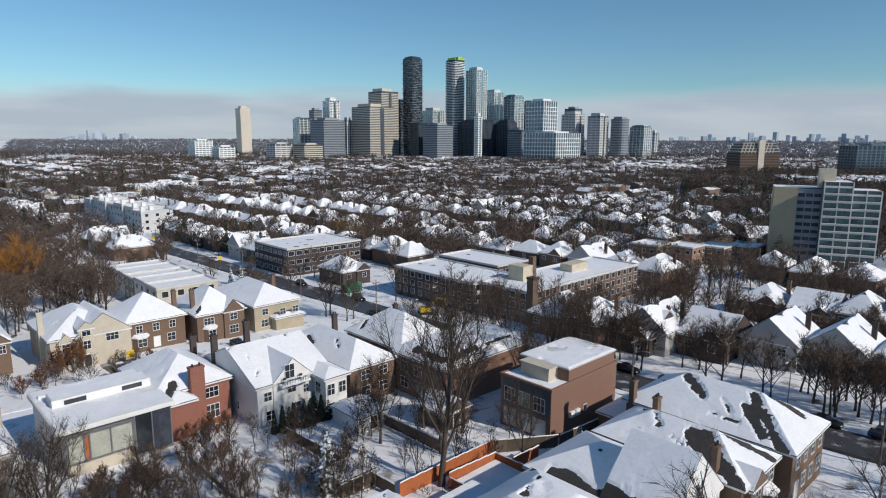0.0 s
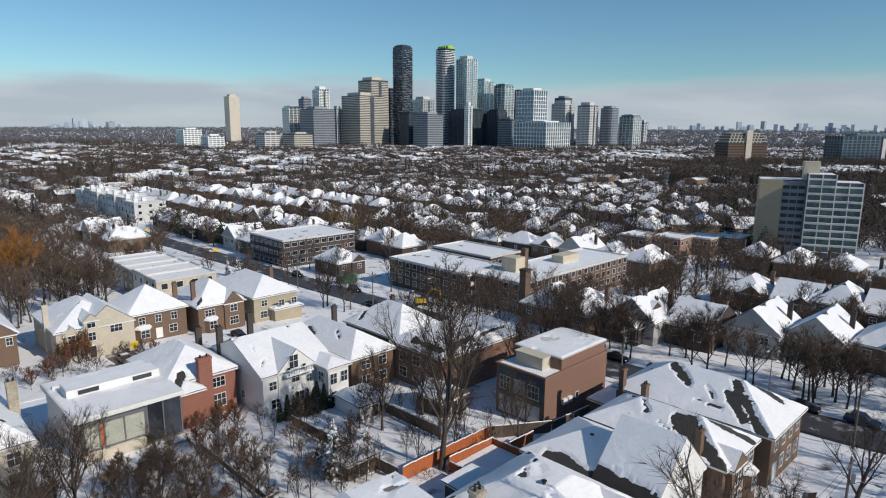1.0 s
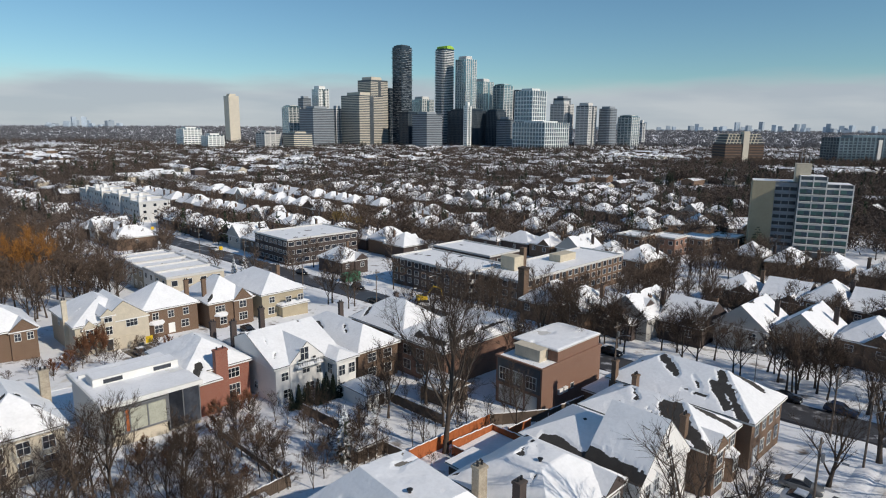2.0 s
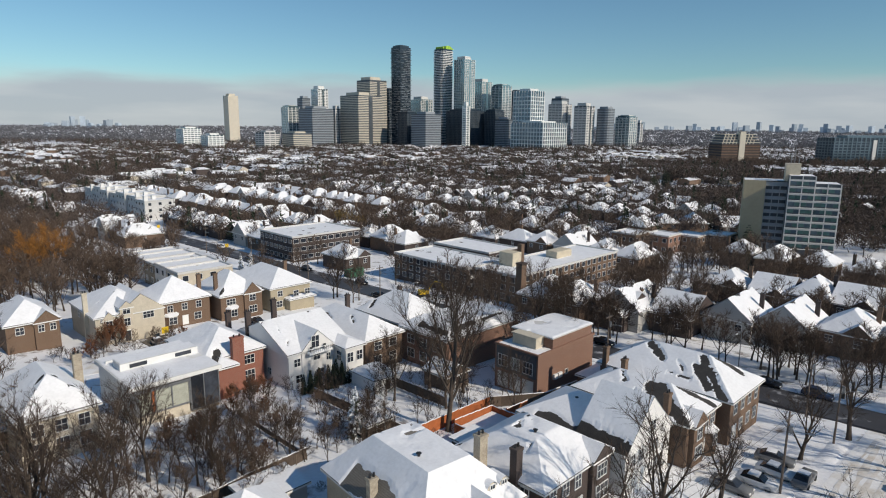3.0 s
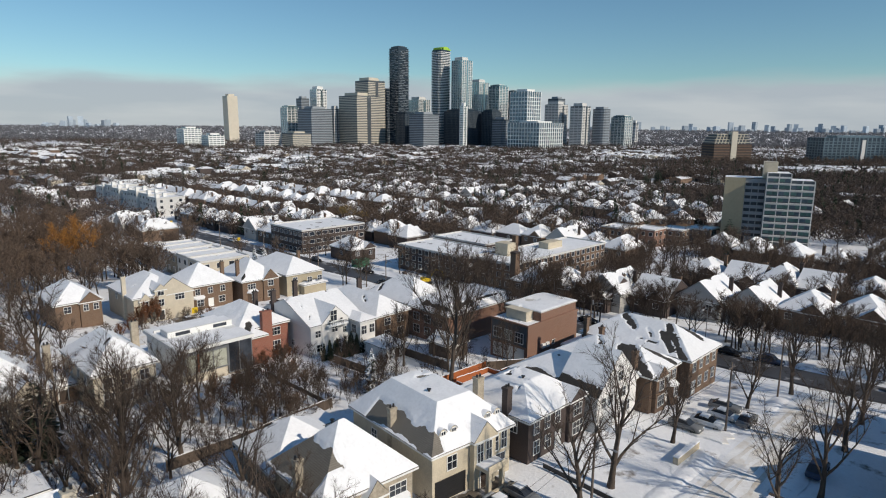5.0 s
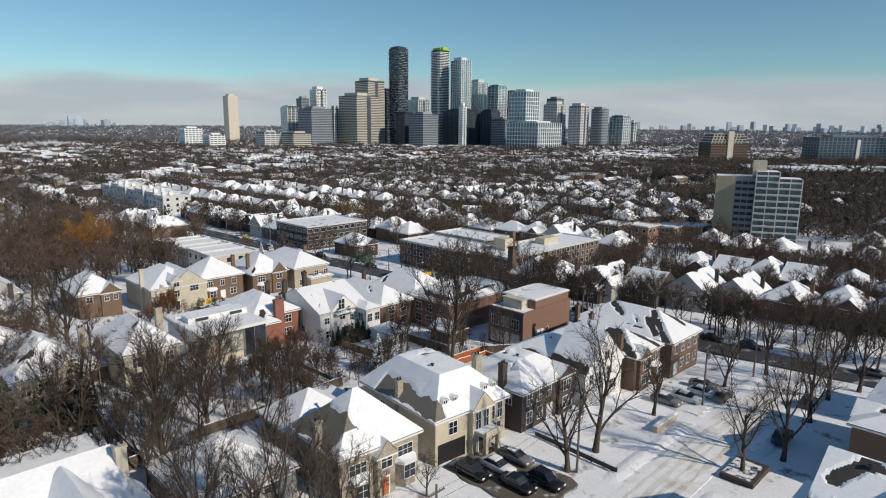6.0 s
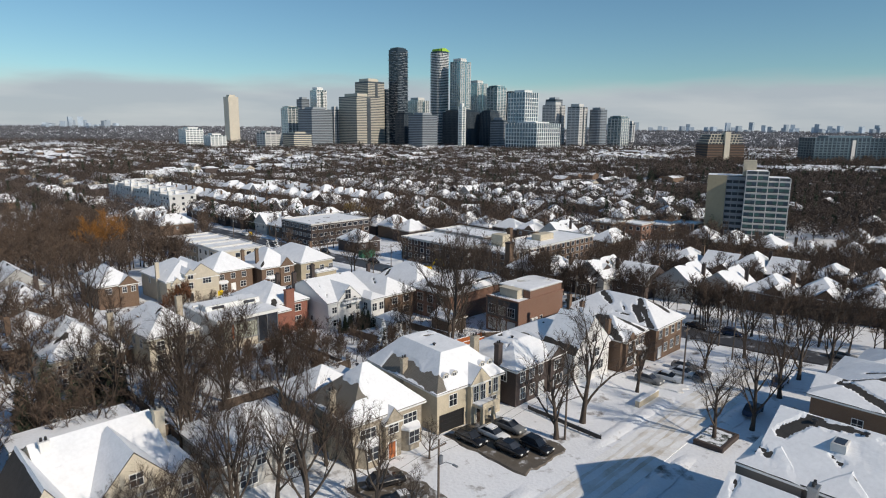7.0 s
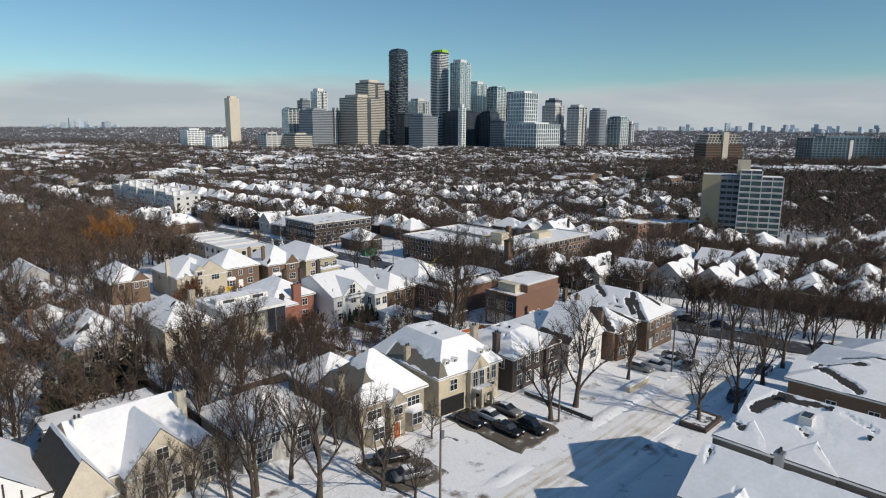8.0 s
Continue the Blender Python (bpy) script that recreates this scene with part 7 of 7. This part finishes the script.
# ---------------------------------------------------------------- poles, lamps and wires
def utility_pole(a, b, h=10.5, lamp=True):
    t = anchor("utility_pole", a, b, "grey wooden utility pole with crossarm and street lamp", "pole", "utility poles")
    Geo().tube([(0, 0, -0.5), (0, 0, h)], [0.16, 0.11], 8).ob("post", POLE, t)
    Geo().box(-1.1, -0.06, h - 0.9, 1.1, 0.06, h - 0.76).ob("crossarm", POLE, t)
    for x in (-0.95, -0.4, 0.4, 0.95):
        Geo().tube([(x, 0, h - 0.76), (x, 0, h - 0.55)], [0.05, 0.03], 6).ob("insulator", METAL, t)
    Geo().tube([(0, -0.35, h - 2.6), (0, -0.35, h - 1.7)], [0.2, 0.2], 8).ob("transformer", METAL, t)
    if lamp:
        arm = Geo().tube([(0, 0, h - 3), (0, -1.0, h - 2.2), (0, -2.2, h - 2.0)], [0.04, 0.04, 0.04], 6).ob("lamp_arm", METAL, t)
        Geo().box(-0.12, -2.75, h - 2.1, 0.12, -2.1, h - 1.95, ch=0.03).ob("lamp_head", METAL, arm)


STREET_POLES = [(20, 46.5), (48, 46.8), (74.7, 48.6), (106, 45.8), (126.4, 45.1)]
AVENUE_POLES = [(134.6, 20), (134.6, 50.9), (134.4, 86), (134.2, 120), (133.6, 155), (133.4, 190), (133, 225), (132.6, 260), (132, 300)]
for a, b in STREET_POLES + AVENUE_POLES:
    utility_pole(a, b)


def wires(poles, seed, dz):
    for (a0, b0), (a1, b1) in zip(poles, poles[1:]):
        x0, y0, z0 = GP(a0, b0)
        x1, y1, z1 = GP(a1, b1)
        pts = [(x0 + (x1 - x0) * f, y0 + (y1 - y0) * f, z0 + (z1 - z0) * f + 10.5 + dz - 0.9 * 4 * f * (1 - f)) for f in (0, 0.2, 0.4, 0.6, 0.8, 1)]
        ob = Geo().tube(pts, [0.018] * 6, 3, cap=False).ob("wire", BLACK_METAL)
        tagged(ob, "black overhead wire between wooden poles", "wire", "overhead wires")


for dz in (-0.55, -1.6):
    wires(STREET_POLES, 1, dz), wires(AVENUE_POLES, 2, dz)


def street_lamp(a, b, turn):
    t = anchor("street_lamp", a, b, "slim grey street lamp with curved arm", "street lamp", "street lamps", yaw=YAW + turn)
    Geo().tube([(0, 0, -0.3), (0, 0, 8.0)], [0.10, 0.06], 8).ob("post", METAL, t)
    arm = Geo().tube([(0, 0, 7.9), (0.5, 0, 8.5), (1.4, 0, 8.7), (2.3, 0, 8.6)], [0.05, 0.045, 0.04, 0.04], 6).ob("lamp_arm", METAL, t)
    Geo().box(2.1, -0.14, 8.48, 2.9, 0.14, 8.64, ch=0.04).ob("lamp_head", CONCRETE, arm)


for a, b, turn in ((147.6, 66, 180), (147.6, 105, 180), (129.3, 138, 0), (147, 146, 180), (147, 190, 180), (146, 240, 180), (119, 35.6, 90)):
    street_lamp(a, b, turn)


def digger(a, b):
    t = anchor("excavator", a, b, "yellow excavator parked by the avenue", "excavator", yaw=20)
    for y in (-1.1, 0.7):
        Geo().box(-1.7, y, 0, 1.7, y + 0.5, 0.8, ch=0.15).ob("track", RUBBER, t)
    Geo().box(-1.5, -1.1, 0.9, 1.3, 1.1, 2.0, ch=0.12).ob("body", YELLOW_SIGN, t)
    Geo().box(0.1, -1.0, 2.0, 1.3, 0.0, 3.0, ch=0.1).ob("cab", GLASS, t)
    Geo().tube([(1.2, 0.4, 1.6), (3.4, 0.4, 4.2), (5.4, 0.4, 3.4)], [0.25, 0.28, 0.2], 6).ob("boom", YELLOW_SIGN, t)
    Geo().tube([(5.4, 0.4, 3.5), (5.9, 0.4, 1.2)], [0.2, 0.15], 6).ob("stick", YELLOW_SIGN, t)
    Geo().box(5.4, 0.0, 0.5, 6.3, 0.8, 1.3, ch=0.1).ob("bucket", BLACK_METAL, t)


digger(147, 152)
t = anchor("site_container", 146, 186, "green site container beside the avenue", "container")
Geo().box(0, 0, 0, 6.0, 2.4, 2.6, ch=0.05).ob("body", GREEN_NET, t)
for k in range(12):
    Geo().box(0.2 + k * 0.48, -0.05, 0.15, 0.42 + k * 0.48, 0.0, 2.4).ob("rib", GREEN_NET, t)
for a, b, words in ((78.6, 161, "yellow plastic play slide in a front garden"), (141.8, 262, "yellow traffic sign beside the avenue"), (143, 336, "yellow traffic sign beside the avenue")):
    t = anchor("yellow_sign" if "sign" in words else "play_slide", a, b, words, "sign" if "sign" in words else "slide")
    Geo().tube([(0, 0, -0.2), (0, 0, 2.4)], [0.05, 0.05], 6).ob("post", METAL, t)
    Geo().box(-0.7, -0.1, 1.2, 0.7, -0.02, 2.6, ch=0.02).ob("board", YELLOW_SIGN, t)


# ---------------------------------------------------------------- roof clutter
def roof_vent(a, b, h, kind=0):
    t = anchor("roof_vent", a, b, "small dark roof vent above the snow", "roof vent", "roof vents")
    Geo().tube([(0, 0, h - 0.3), (0, 0, h + 0.35)], [0.16, 0.16], 8).ob("pipe", BLACK_METAL, t)
    Geo().tube([(0, 0, h + 0.35), (0, 0, h + 0.42), (0, 0, h + 0.5)], [0.28, 0.3, 0.08], 8).ob("cap", BLACK_METAL, t)


for a, b, h in ((119.5, 73, 9.2), (120.5, 68, 9.6), (120.8, 64, 9.8), (121, 60.5, 9.6), (106, 69, 7.6), (107, 64, 7.8), (83, 65, 8.6), (96, 68, 8.2), (68, 68, 10.3), (55, 70, 10.0), (69.5, 6.5, 12.2), (71, 10, 12.9), (73, 18.4, 13.8), (73.2, 14, 13.9), (58, 12, 10.3), (59, 8, 10.9)):
    roof_vent(a, b, h)
t = anchor("skylight", 70.4, 15.0, "framed skylight in a snowy roof", "skylight")
Geo().box(0, 0, 11.98, 1.8, 1.3, 13.53, ch=0.05).ob("frame", CONCRETE, t)
Geo().box(0.2, 0.2, 13.48, 1.6, 1.1, 13.58).ob("pane", GLASS, t)
